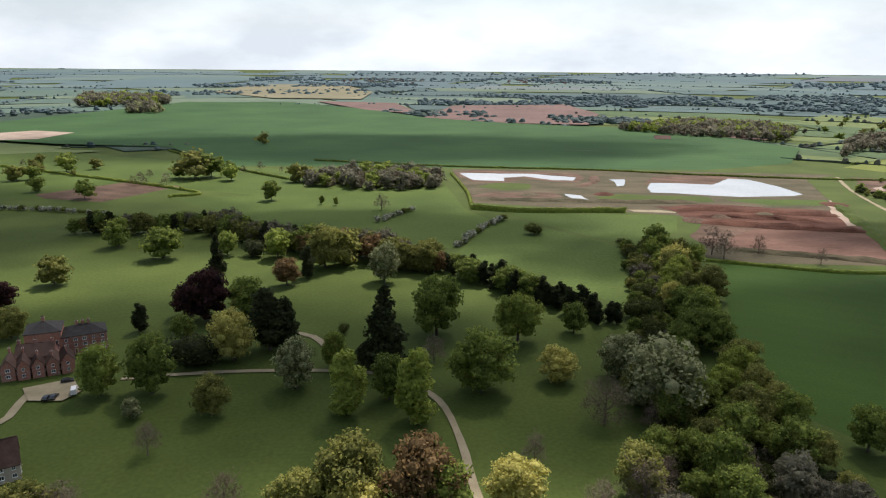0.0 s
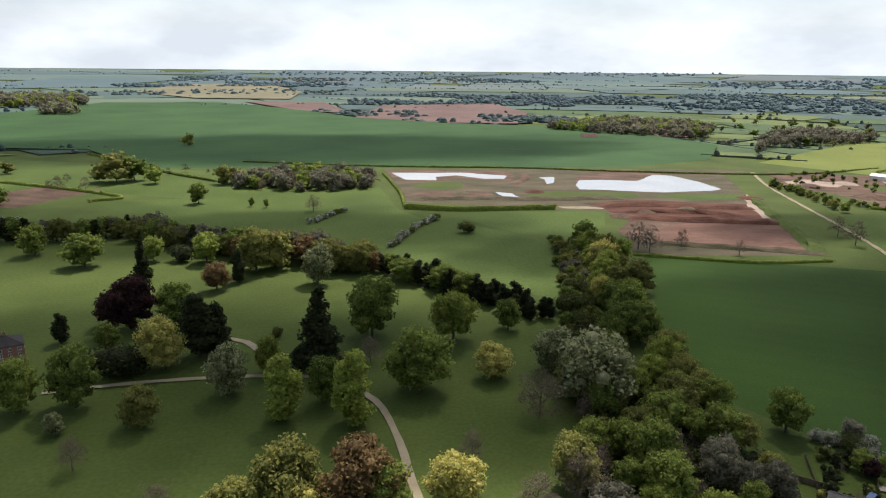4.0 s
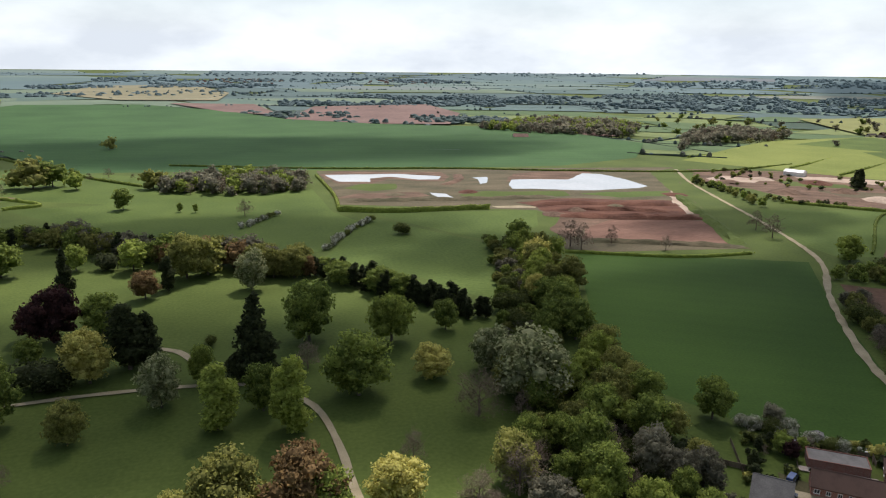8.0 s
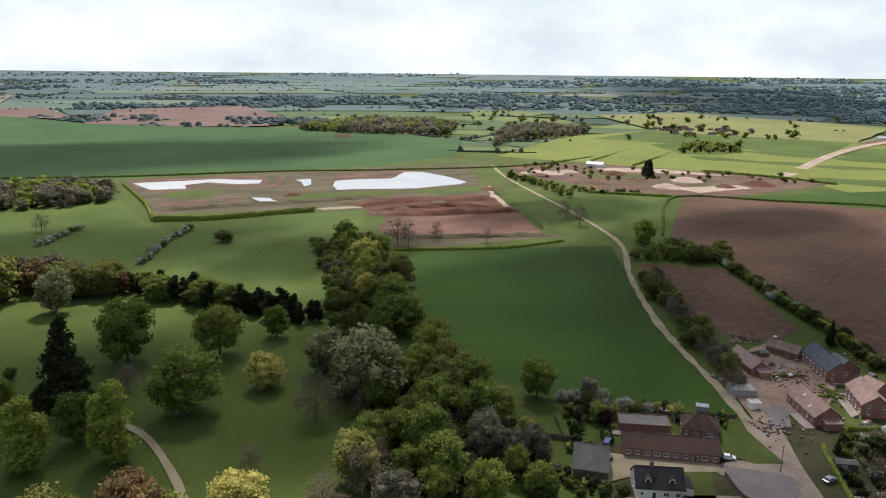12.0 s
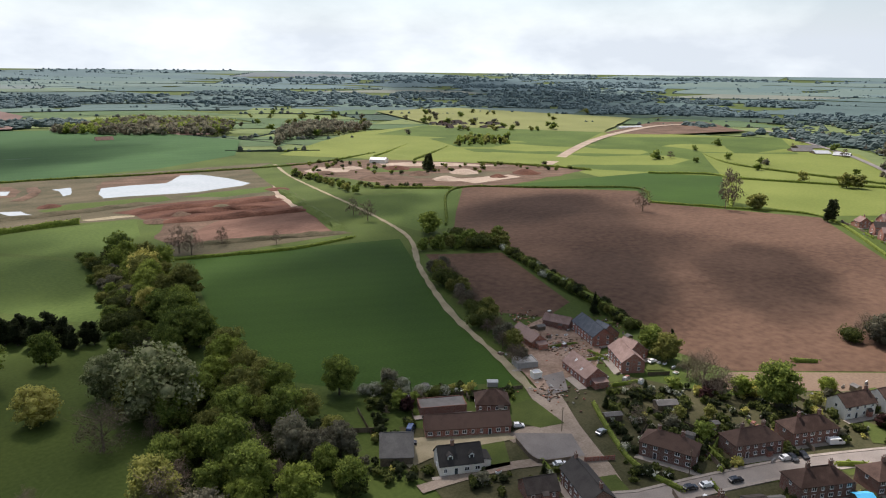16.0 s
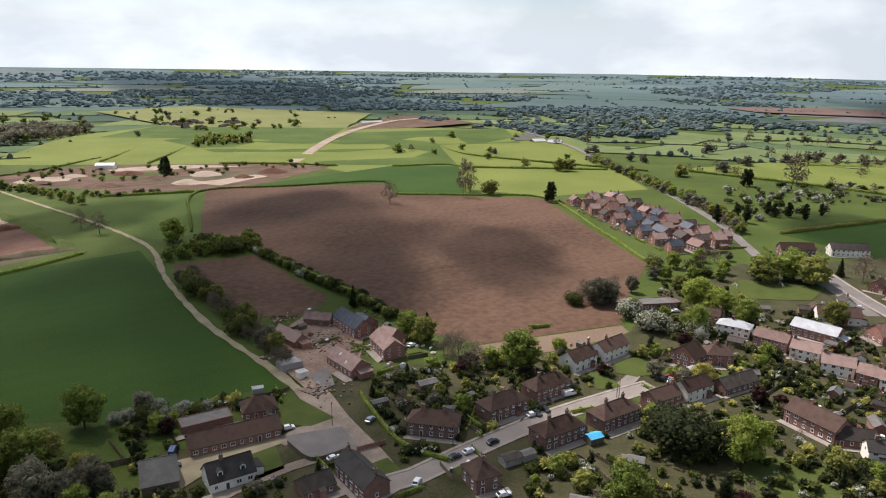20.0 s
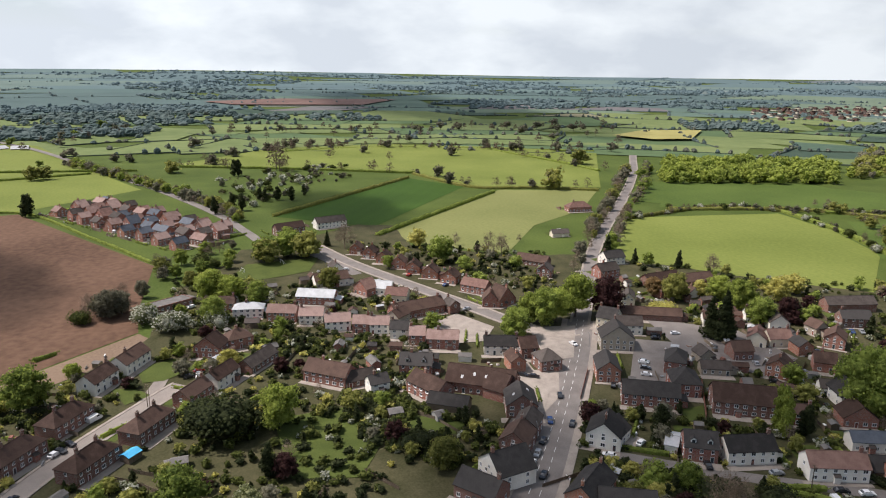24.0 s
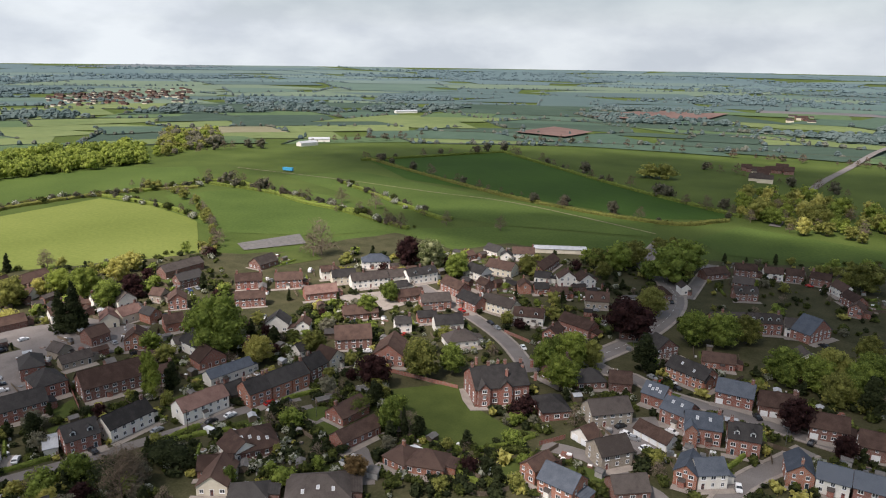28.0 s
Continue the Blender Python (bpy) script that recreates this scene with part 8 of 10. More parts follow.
# ---- woods, belts and hedges ----
def wood(poly, spacing, kinds, height, seed, group, wide=1.0, keep=0.95, level=None, joined=""):
    """Trees set close over an area, in a shaken grid."""
    rng = random.Random(seed)
    xs, ys = [p[0] for p in poly], [p[1] for p in poly]
    x = min(xs)
    while x < max(xs):
        y = min(ys)
        while y < max(ys):
            px, py = x + rng.uniform(-.4, .4) * spacing, y + rng.uniform(-.4, .4) * spacing
            if in_outline(px, py, poly) and rng.random() < keep and all(math.hypot(px - a, py - b) > c + 2.5 for a, b, c in TAKEN):
                tree(rng.choice(kinds), px, py, height * rng.uniform(0.62, 1.32), wide, group=group, level=level, joined=joined)
            y += spacing
        x += spacing


wood([(126, 416.2), (147, 410.9), (134.4, 330.4), (112.9, 249.8), (93.6, 230), (84.5, 233.7), (100.3, 288.8)], 11.2, ["green", "fresh", "olive", "green", "fresh", "olive", "gold"], 14.5, 1, "trees of the boundary wood", wide=0.98, joined="boundary_wood")
wood([(110.7, 417.2), (127, 415.9), (105.4, 304.4), (91.3, 262), (78, 240), (72.5, 239.7), (83.3, 288.8)], 6.2, ["ash", "shrub", "olive", "shrub", "green"], 7.0, 31, "trees of the boundary wood", wide=1.15, joined="boundary_wood")
wood([(65.3, 220), (72.5, 233.7), (93.6, 230), (108.6, 244.2), (107.4, 205.8), (109.9, 179.2), (109.5, 150.9), (98.3, 129.6), (30.6, 141.8), (41, 155.2), (59.5, 174.6), (63.9, 194.8)], 10.6, ["green", "fresh", "olive", "bare", "green", "ash", "olive", "green", "bare"], 13.5, 2, "trees of the boundary wood", wide=1.02)
wood([(65.3, 220), (93.6, 230), (108.6, 244.2), (109.9, 179.2), (109.5, 150.9), (98.3, 129.6), (30.6, 141.8), (59.5, 174.6)], 8.0, ["shrub", "dark_shrub", "ash", "shrub"], 4.6, 32, "undergrowth of the boundary wood", wide=1.3, joined="boundary_wood", level=1)
belt([(2.1, 371.2), (24.6, 343.6), (45, 321.6), (60.9, 302), (73.5, 286.7)], 15, ["holly", "conifer", "holly", "green", "holly"], 6.0, 11.5, 3, "dark trees behind the park", wide=1.35, joined="park_belt")
belt([(-234.5, 451.6), (-185.3, 450.5), (-161.7, 465.4), (-130.9, 437.8), (-101.5, 420)], 24, ["olive", "green", "holly", "ash", "green"], 8, 14, 4, "trees behind the park", joined="park_belt")
belt([(-100.3, 414.7), (-70, 400.1), (-41.8, 395.5), (-9.9, 365.5)], 26, ["olive", "green", "olive", "russet", "ash"], 8, 15.6, 5, "trees behind the park", joined="park_belt")
wood([(-129.9, 650.5), (-71.5, 624.8), (-1, 644.6), (3.1, 697.9), (-53.8, 720.4), (-139.7, 689.6)], 9.0, ["ash", "ash", "bare", "green"], 13, 6, "trees of the pasture wood", joined="far_spinney")
belt([(194.5, 159.2), (205.8, 181.2), (220.4, 207), (235.1, 235.2), (255.4, 274.4)], 12, ["bare", "ash", "shrub", "bare", "olive"], 6.6, 8.5, 7, "thin trees beside the track", joined="track_trees")
belt([(322, 284.2), (301, 239.7), (287.1, 206.8), (275.1, 178.6), (259.3, 149.2)], 6, ["olive", "dark_shrub", "shrub", "shrub", "thorn"], 4.0, 4.6, 27, "dark hedge trees", joined="track_trees")
wood([(274.5, 313.9), (301, 328), (346, 308), (326, 284)], 6.0, ["green", "olive", "shrub", "green"], 7.5, 8, "copse beside the track", joined="track_trees")
belt([(247.8, 136.4), (238, 120.1), (234.1, 108.1)], 11.5, ["bare", "olive", "green"], 9.2, 10.8, 9, "trees behind the building site", joined="track_trees")
wood([(496.7, 870.2), (569.8, 963.1), (736.2, 986.4), (796.2, 1045.8), (741.2, 1149.6), (604.6, 1047)], 10.5, ["ash", "ash", "bare"], 12, 10, "trees of the far plantation", joined="far_spinney")
wood([(714, 733), (787.6, 795.8), (855.4, 759.2), (796.1, 700.5)], 10.5, ["holly", "olive", "green"], 8, 11, "far copse", joined="far_spinney")
wood([(302.8, 1259.4), (500.5, 1395.7), (627.4, 1254.7), (527.2, 1076.4), (388.8, 1137)], 12, ["ash", "ash", "bare", "green"], 12, 12, "trees of the far spinney", joined="far_spinney")
wood([(-870.8, 1690.9), (-700.5, 1809.7), (-783.3, 2027.2), (-1019.9, 2017.5)], 16, ["ash", "ash", "fresh"], 17, 13, "trees on the hill", joined="far_spinney")
wood([(-681.3, 1520.2), (-613.2, 1532.3), (-697.1, 1728.4), (-744.8, 1680)], 15, ["ash", "grey"], 14, 14, "trees on the hill", joined="far_spinney")
wood([(629.1, -395.8), (584.9, -581.5), (688.8, -664.4), (774, -493.1)], 10.5, ["fresh", "green", "fresh", "fresh"], 13, 15, "trees of the green wood", joined="green_wood")
wood([(607.1, -611.3), (629.2, -760.4), (729.3, -851), (777, -796.1)], 12, ["ash", "olive", "fresh"], 11, 16, "trees of the green wood", joined="green_wood")
wood([(310.1, 51.5), (377.4, 38.3), (414.5, 15.5), (392.4, 10.8), (306.1, 6.8), (284.4, 27.2)], 13.8, ["fresh", "green", "thorn", "green", "olive"], 7.5, 17, "trees round the flat-roofed hall", keep=0.6, joined="hall_trees")
wood([(412, 62), (434, 38), (455, 12), (425, 4), (385, 30), (372, 50)], 10.5, ["fresh", "ash", "green", "shrub", "bare", "olive"], 8.0, 37, "scrub at the field's edge", keep=0.8, joined="hall_trees")
wood([(-30.2, -258.6), (-56.7, -292.7), (-85.3, -318.2), (-105.6, -309.8), (-98, -258.4), (-76.7, -259.1), (-50.7, -256)], 14.9, ["green", "holly", "olive", "green"], 11, 18, "dark trees behind the estate", keep=0.8, joined="estate_wood")
wood([(51.4, -391.6), (28.3, -460.1), (9.3, -486.2), (-8, -427.1), (3.8, -372), (44.1, -371.1)], 13.8, ["green", "olive", "green"], 10, 19, "trees on the bend", keep=0.7, joined="estate_wood")
belt([(349.3, -178.5), (404.4, -210.9), (487, -264.1), (595.8, -333), (742.6, -423.1)], 6.9, ["ash", "bare", "bare", "olive"], 8.0, 10.8, 20, "roadside trees", keep=0.85, spread=(0.5, 1.25), joined="roadside_trees")
belt([(390.6, -221.6), (485.5, -284.4), (617.7, -373), (743.1, -449.3)], 6.9, ["ash", "bare", "bare", "green"], 8.0, 10.8, 21, "roadside trees", keep=0.85, spread=(0.5, 1.25), joined="roadside_trees")
wood([(-23, -630.7), (-32.5, -693.3), (-65.5, -695.1), (-98.6, -661.7), (-144.9, -600.5), (-130.6, -518.3), (-86.4, -528.7), (-51.7, -540.1), (-25.1, -560.7)], 13.0, ["olive", "green", "fresh", "bare", "olive", "gold"], 11, 22, "trees along the far lane", joined="roadside_trees")
belt([(890.6, 222.2), (763.2, 138.2), (679.5, 89.6), (611.3, 50.1), (530, 16.2)], 16.1, ["ash", "bare", "green", "olive"], 9.5, 9.0, 23, "trees along the lane", joined="roadside_trees")
belt([(488, -468.4), (409.2, -448.2), (321.2, -375.8), (274.5, -330.4)], 9.2, ["bare", "olive"], 10.3, 8.4, 24, "trees along the field edge", joined="roadside_trees")
belt([(388.5, 638.9), (382.5, 569), (369.9, 515.1)], 11.5, ["green", "olive"], 10.3, 7.2, 25, "scrub beside the quarry", joined="quarry_scrub")

for k, line in enumerate((
        [(22.6, 544.8), (66.1, 533.8), (111.9, 536.2), (142.8, 536.4)], [(342, 359.1), (459.9, 471.6), (531.7, 421.3), (600.3, 360.3), (543.6, 310.5)], [(543.6, 310.5), (572.7, 251.8), (595.1, 187.5), (492.8, 112.2), (417.8, 62.8)],
        [(154, 394), (185.9, 382), (224.5, 370.5), (267.3, 371.8)], [(322, 284.2), (301, 239.7), (287.1, 206.8), (275.1, 178.6), (259.3, 149.2)], [(-155.1, 836.3), (2.9, 792.5), (160.6, 772.3), (283.1, 738.1), (442, 712.9), (580.6, 754)])):
    hedge(line, 4.2 if k in (0, 4) else 2.0, 4.0 if k in (0, 4) else 2.2, label="tall dark green field hedge" if k in (0, 4) else "green field hedge", seed=k)
for k, line in enumerate((
        [(474, -276), (501.9, -374.5), (474.9, -420.7)], [(474.9, -420.7), (402.7, -410.3), (331.7, -386.9)], [(461, -451.5), (432.8, -528.1), (307.1, -473.4), (242.5, -460.8)], [(542.2, -9), (715.6, -150.6)],
        [(460.8, -78.6), (613.2, -213.5)], [(847.5, 93.4), (807.7, -27.4), (748.4, -163.3)], [(740.3, -161.6), (643.5, -200.6), (625.2, -258.2), (599.8, -315.5)], [(972.1, -8), (999.8, -185.8), (903.8, -456.9)],
        [(972.6, -308.3), (818.2, -358.1), (724.1, -376.3)], [(501.3, -330.4), (477.1, -433.1), (432.6, -487.7)], [(446.8, -511), (342.3, -491.7), (189.8, -428.4)], [(337.3, -576.5), (195.4, -477.3), (173.8, -470.7)],
        [(391.5, -728.6), (170.8, -581.1), (33.1, -529.2), (-17.1, -560.9)], [(268.5, -870.8), (82.6, -675.7), (-24.8, -580.2)], [(390.2, -712.8), (261.9, -874.5)])):
    hedge(line, 3.0, 4.0, label="straggling hedge of thorn and ash" if k % 2 else "green hedge between pastures", seed=20 + k, material="leaf_green" if k % 3 else "leaf_olive")
for k, line in enumerate((
        [(705.7, 410.4), (746.5, 340.9), (577.8, 254.2)], [(922.6, 457.2), (860.8, 386), (839.5, 298), (823.5, 136.6)], [(744.2, 325), (809.2, 180.4)], [(555.6, 721.8), (731.3, 833.9)], [(575.1, 664.5), (798.5, 797.7)],
        [(618.4, 594.5), (657.3, 522.5), (673, 466.9)], [(491.3, 839.3), (710.2, 921.5)], [(8.2, 735.5), (21.1, 620.3), (22.8, 549.4)], [(403.7, 525.7), (460.3, 475.8)], [(-488.1, 763.6), (-230.9, 618.5), (-233.1, 584.4)], [(-361.1, 919.2), (-225.1, 756.9), (-154.8, 688.6)])):
    hedge(line, 2.6, 3.2, label="thin dark hedge between far fields", seed=50 + k)
for k, line in enumerate(([(132.3, 177.3), (141.7, 167.6), (152, 156)], [(-46.6, 493.8), (-24.9, 534.1)], [(9.9, 423.8), (26.9, 471.8), (43.7, 503)], [(131.9, 178.3), (143.3, 169.1), (152.3, 156.2)], [(-341.3, 525.9), (-299.5, 521.1), (-254.5, 508.2)])):
    belt(line, 4, ["thorn", "thorn", "shrub"], 4.2, 4.2, 70 + k, "hawthorn hedge in blossom", wide=1.0, joined="hawthorn_hedge")
for k, line in enumerate((
        [(116.4, -179.8), (112.2, -187.4), (105.5, -195.4)], [(115.7, -178.8), (105.3, -170.7), (94.5, -167.6)], [(75.6, -182.3), (58.7, -176.6), (45.6, -177.2), (35.5, -185.4), (29.7, -193.7)], [(44, -178), (46.8, -166.6), (36.3, -162.1)],
        [(188.5, 82.3), (184.3, 72.3), (177.9, 69.5)], [(206.9, 48.3), (212.8, 41.9)], [(276.3, 87), (282.8, 80.4)], [(185.5, 118.4), (169.7, 99.2), (162.1, 86.3), (160.7, 72.3)], [(-34.2, -213.9), (-28.1, -200.9), (-25.1, -196.3)],
        [(116.9, -159.2), (128, -148.4), (134.5, -136.3)], [(135.6, -139.6), (130.2, -154.2)], [(163.2, -110.1), (156.6, -121.1)], [(220.5, 3.2), (225, -0.8), (229.4, -13.2)])):
    hedge(line, 1.9, 1.6, label="clipped dark green garden hedge", seed=90 + k)

for k, line in enumerate(HEDGE_LINES):
    hedge(line, 1.7, 1.2, label="clipped garden hedge between plots", seed=120 + k)

# ---- garden trees and shrubs, kept off houses and roads ----
GARDENS = random.Random(21)


def gardens(poly, count, kinds, low, high, group, joined=""):
    xs, ys = [p[0] for p in poly], [p[1] for p in poly]
    made = tries = 0
    while made < count and tries < count * 40:
        tries += 1
        x, y = GARDENS.uniform(min(xs), max(xs)), GARDENS.uniform(min(ys), max(ys))
        if not in_outline(x, y, poly):
            continue
        h = GARDENS.uniform(low, high) * GARDENS.uniform(0.7, 1.1)
        if any(in_outline(x, y, q) for q in YARDS) or any(in_outline(x, y, q) for q in LAWNS[:4] + LAWNS[5:]):
            continue
        if any(math.hypot(x - a, y - b) < r + h * 0.25 for a, b, r in TAKEN) or any(math.hypot(x - a, y - b) < r + 1.6 + h * 0.3 for a, b, r in ROADS):
            continue
        tree(GARDENS.choice(kinds), x, y, h, GARDENS.uniform(0.9, 1.25), group=group, level=1 if low > 3 and math.hypot(x, y) < 300 else (2 if low > 3 else 3), joined=joined)
        made += 1


SHRUBS = ["shrub", "shrub", "dark_shrub", "gold_shrub", "thorn", "shrub", "dark_shrub", "dark_shrub", "shrub", "dark_shrub", "shrub"]
SMALL = ["green", "olive", "ash", "bare", "holly", "green", "conifer", "copper", "olive", "bare", "holly"]
for poly, trees_, shrubs in (
        ([(194.3, 121.8), (237.5, 96.5), (235.6, 55.6), (186, 58), (153.1, 83)], 14, 60),
        ([(252, 71.9), (302.8, -14.7), (249.1, -59.1), (157.3, -42.7), (155.3, 45.4)], 40, 150),
        ([(379.9, 49), (357, -15.8), (301.1, -106.4), (248.6, -81.9), (262, 0.2), (303.8, 38.7)], 26, 110),
        ([(446.5, -55.9), (389, -176.8), (316.7, -151.1), (317.4, -111.1), (416.7, -67.3)], 22, 70),
        ([(358, -221.5), (276.6, -332.4), (170.2, -224.9), (166.4, -163.9), (194.3, -128)], 28, 80),
        ([(193.3, -108.8), (170, -166.8), (117, -123.3), (128.1, -101), (137.7, -81.6)], 16, 40),
        ([(190.3, -183.5), (146.1, -301.3), (81.6, -194.7), (117, -123.3)], 36, 130),
        ([(199.7, -352.6), (25.5, -438.4), (-2.5, -273.2), (52.2, -236), (116.6, -217.3)], 46, 120),
        ([(122.1, -187.7), (38.3, -226.7), (12.9, -166.4), (94.6, -129.1)], 28, 100),
        ([(32.3, -245.3), (-84.3, -311.6), (-67.9, -198.3), (11.9, -161.9)], 24, 90),
        ([(11.1, -431.2), (-105.6, -474.8), (-86.6, -339), (-4.4, -300.1)], 26, 30),
        ([(238.4, -40.8), (227.1, -59.4), (175.4, -76.7), (161.3, -58), (186.3, -30.3)], 12, 60),
        ([(158.8, -100.1), (157.6, -111.7), (132.9, -124.1), (106.6, -118.7), (125.3, -98)], 10, 36),
        ([(138.4, 184.8), (171.6, 145.8), (151.3, 101.7), (126.8, 95.6), (100.9, 132.8)], 8, 24)):
    gardens(poly, int(trees_ * 1.5), SMALL, 4.0, 8.0, "garden trees", joined="garden_trees")
    gardens(poly, int(shrubs * 3.4), SHRUBS, 1.2, 3.4, "garden shrubs", joined="garden_shrubs")


def scatter(poly, count, kinds, low, high, group, joined="hedgerow_trees"):
    xs, ys = [p[0] for p in poly], [p[1] for p in poly]
    made = tries = 0
    while made < count and tries < count * 30:
        tries += 1
        x, y = GARDENS.uniform(min(xs), max(xs)), GARDENS.uniform(min(ys), max(ys))
        if in_outline(x, y, poly):
            made += 1
            tree(GARDENS.choice(kinds), x, y, GARDENS.uniform(low, high), GARDENS.uniform(1.0, 1.3), group=group, joined=joined)


for k, line in enumerate((
        [(856.4, 94.3), (816.4, -27.7), (756.6, -165.1)], [(748.4, -163.3), (649.9, -202.6), (631.6, -260.8), (606, -318.6)], [(984.5, -8.1), (1013.7, -188.4), (916.9, -463.3)], [(986.5, -312.6), (828.9, -362.7), (732.9, -380.7)], [(1210.4, 103.3), (1272, -179.3), (1226.1, -476.8), (1178, -636.9)],
        [(936.5, 63.8), (1030.4, -80.1), (976.8, -221.4), (904.6, -434.2)], [(465.4, -455.6), (437, -532.8), (309.5, -476.8), (244.3, -463.7)], [(396.3, -737.2), (172.5, -586.2), (33.6, -533.1), (-17, -565.2)], [(272.3, -882), (83.7, -682.2), (-24.7, -584.7)],
        [(451.1, -515.8), (345.4, -496), (191.3, -431.5)], [(303.4, -1000.8), (137, -1002), (-11.6, -965.3), (-171.2, -944.1)], [(15.4, -842.5), (-68.4, -762.6), (-113.1, -719.9)], [(617.8, -672.6), (529.1, -828.7), (421.6, -974.7)], [(394.9, -721.1), (265.6, -885.8)])):
    belt(line, 6, ["bare", "bare", "ash", "bare"], 7.5, 10.0, 200 + k, "hedgerow oaks", jitter=1.2, keep=0.45, spread=(0.3, 1.35), joined="hedgerow_trees")
for k, line in enumerate(([(505.1, -332.9), (491.2, -389.2), (479.2, -435), (436.7, -492.2)], [(451.1, -515.8), (345.4, -496), (191.3, -431.5)], [(474, -276), (501.9, -374.5), (474.9, -420.7), (441.5, -508.6)], [(474.9, -420.7), (402.7, -410.3), (331.7, -386.9)], [(337.3, -576.5), (195.4, -477.3)])):
    belt(line, 4, ["thorn", "shrub", "bare", "ash", "ash", "shrub", "bare"], 5.0, 5.0, 230 + k, "straggling hawthorn hedge", jitter=0.8, spread=(0.4, 1.3), joined="straggling_hedge")
scatter([(799.8, 79.9), (859.9, -487.3), (1309.4, -682.7), (1359.9, 116.6)], 56, ["bare", "bare", "ash"], 8, 14, "hedgerow oaks")
scatter([(514.1, 1032.1), (1079.7, 729.4), (1495.7, 1031.8), (782, 1480.4)], 60, ["olive", "ash", "green"], 7, 13, "hedgerow oaks")
scatter([(732.2, 474.5), (877.9, 147), (1435.6, 254.4), (1257.4, 495.6)], 34, ["ash", "bare", "green"], 7, 12, "hedgerow oaks")
scatter([(-517, 810.3), (-164.2, 760.5), (-151.1, 647.4), (-408.3, 634.4)], 18.4, ["olive", "bare", "green"], 6, 11, "hedgerow oaks")
scatter([(553.7, 26.7), (728, -91.4), (843.1, -102.2), (753.8, 48.2)], 110, ["shrub", "shrub", "ash", "thorn", "ash", "bare"], 2.5, 6.5, "trees among the allotments", joined="allotment_trees")
belt([(383, 638.7), (388.4, 587.4), (405.7, 528.2), (439, 500.9)], 14, ["shrub", "dark_shrub", "olive", "shrub"], 9, 4.5, 26, "scrub along the quarry front", joined="quarry_scrub")
tree("conifer", 532, 592.2, 17, 1.9, label="lone dark round-headed conifer in the quarry yard")
scatter([(388.5, 638.9), (664.1, 468.6), (669.6, 532.4), (469.5, 732)], 70, ["olive", "shrub", "dark_shrub", "green", "shrub"], 2.5, 5, "scrub in the quarry", joined="quarry_scrub")

plant_groves()

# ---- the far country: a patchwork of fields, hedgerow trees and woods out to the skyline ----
# far colours already lean pale and bluish, with some haze painted in
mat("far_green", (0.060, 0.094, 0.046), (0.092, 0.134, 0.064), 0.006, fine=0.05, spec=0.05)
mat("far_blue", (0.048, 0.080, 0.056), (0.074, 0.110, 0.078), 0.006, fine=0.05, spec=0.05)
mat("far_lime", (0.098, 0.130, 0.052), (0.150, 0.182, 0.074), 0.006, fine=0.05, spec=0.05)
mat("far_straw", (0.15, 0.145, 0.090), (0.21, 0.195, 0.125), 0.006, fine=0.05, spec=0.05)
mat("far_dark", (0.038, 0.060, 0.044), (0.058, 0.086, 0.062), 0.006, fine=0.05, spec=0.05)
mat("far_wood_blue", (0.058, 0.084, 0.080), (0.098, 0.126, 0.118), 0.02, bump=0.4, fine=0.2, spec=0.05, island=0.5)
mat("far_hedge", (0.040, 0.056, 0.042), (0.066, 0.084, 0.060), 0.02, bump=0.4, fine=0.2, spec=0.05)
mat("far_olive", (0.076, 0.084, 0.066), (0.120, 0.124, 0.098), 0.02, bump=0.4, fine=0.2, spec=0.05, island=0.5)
# two bluer copies of each far colour: haze painted in, thicker farther out
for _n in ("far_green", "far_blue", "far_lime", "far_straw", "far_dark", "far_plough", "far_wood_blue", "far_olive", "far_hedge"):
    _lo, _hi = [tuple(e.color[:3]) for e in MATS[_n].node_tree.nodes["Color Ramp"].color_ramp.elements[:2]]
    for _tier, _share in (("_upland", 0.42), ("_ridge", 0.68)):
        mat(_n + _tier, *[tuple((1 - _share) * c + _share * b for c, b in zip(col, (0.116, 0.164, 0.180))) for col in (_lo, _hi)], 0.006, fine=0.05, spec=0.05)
FAR = random.Random(8)
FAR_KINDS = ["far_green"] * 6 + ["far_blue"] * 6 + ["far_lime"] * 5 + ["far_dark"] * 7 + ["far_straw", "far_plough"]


# which painted haze the land takes at this distance
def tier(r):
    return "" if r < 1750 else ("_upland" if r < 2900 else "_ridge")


_cells = {k: ([], []) for q in set(FAR_KINDS) for k in (q, q + "_upland", q + "_ridge")}
_lines, _woods = [], []


def polar(a, r):
    r = min(r, 4988)
    return r * math.sin(a), r * math.cos(a)


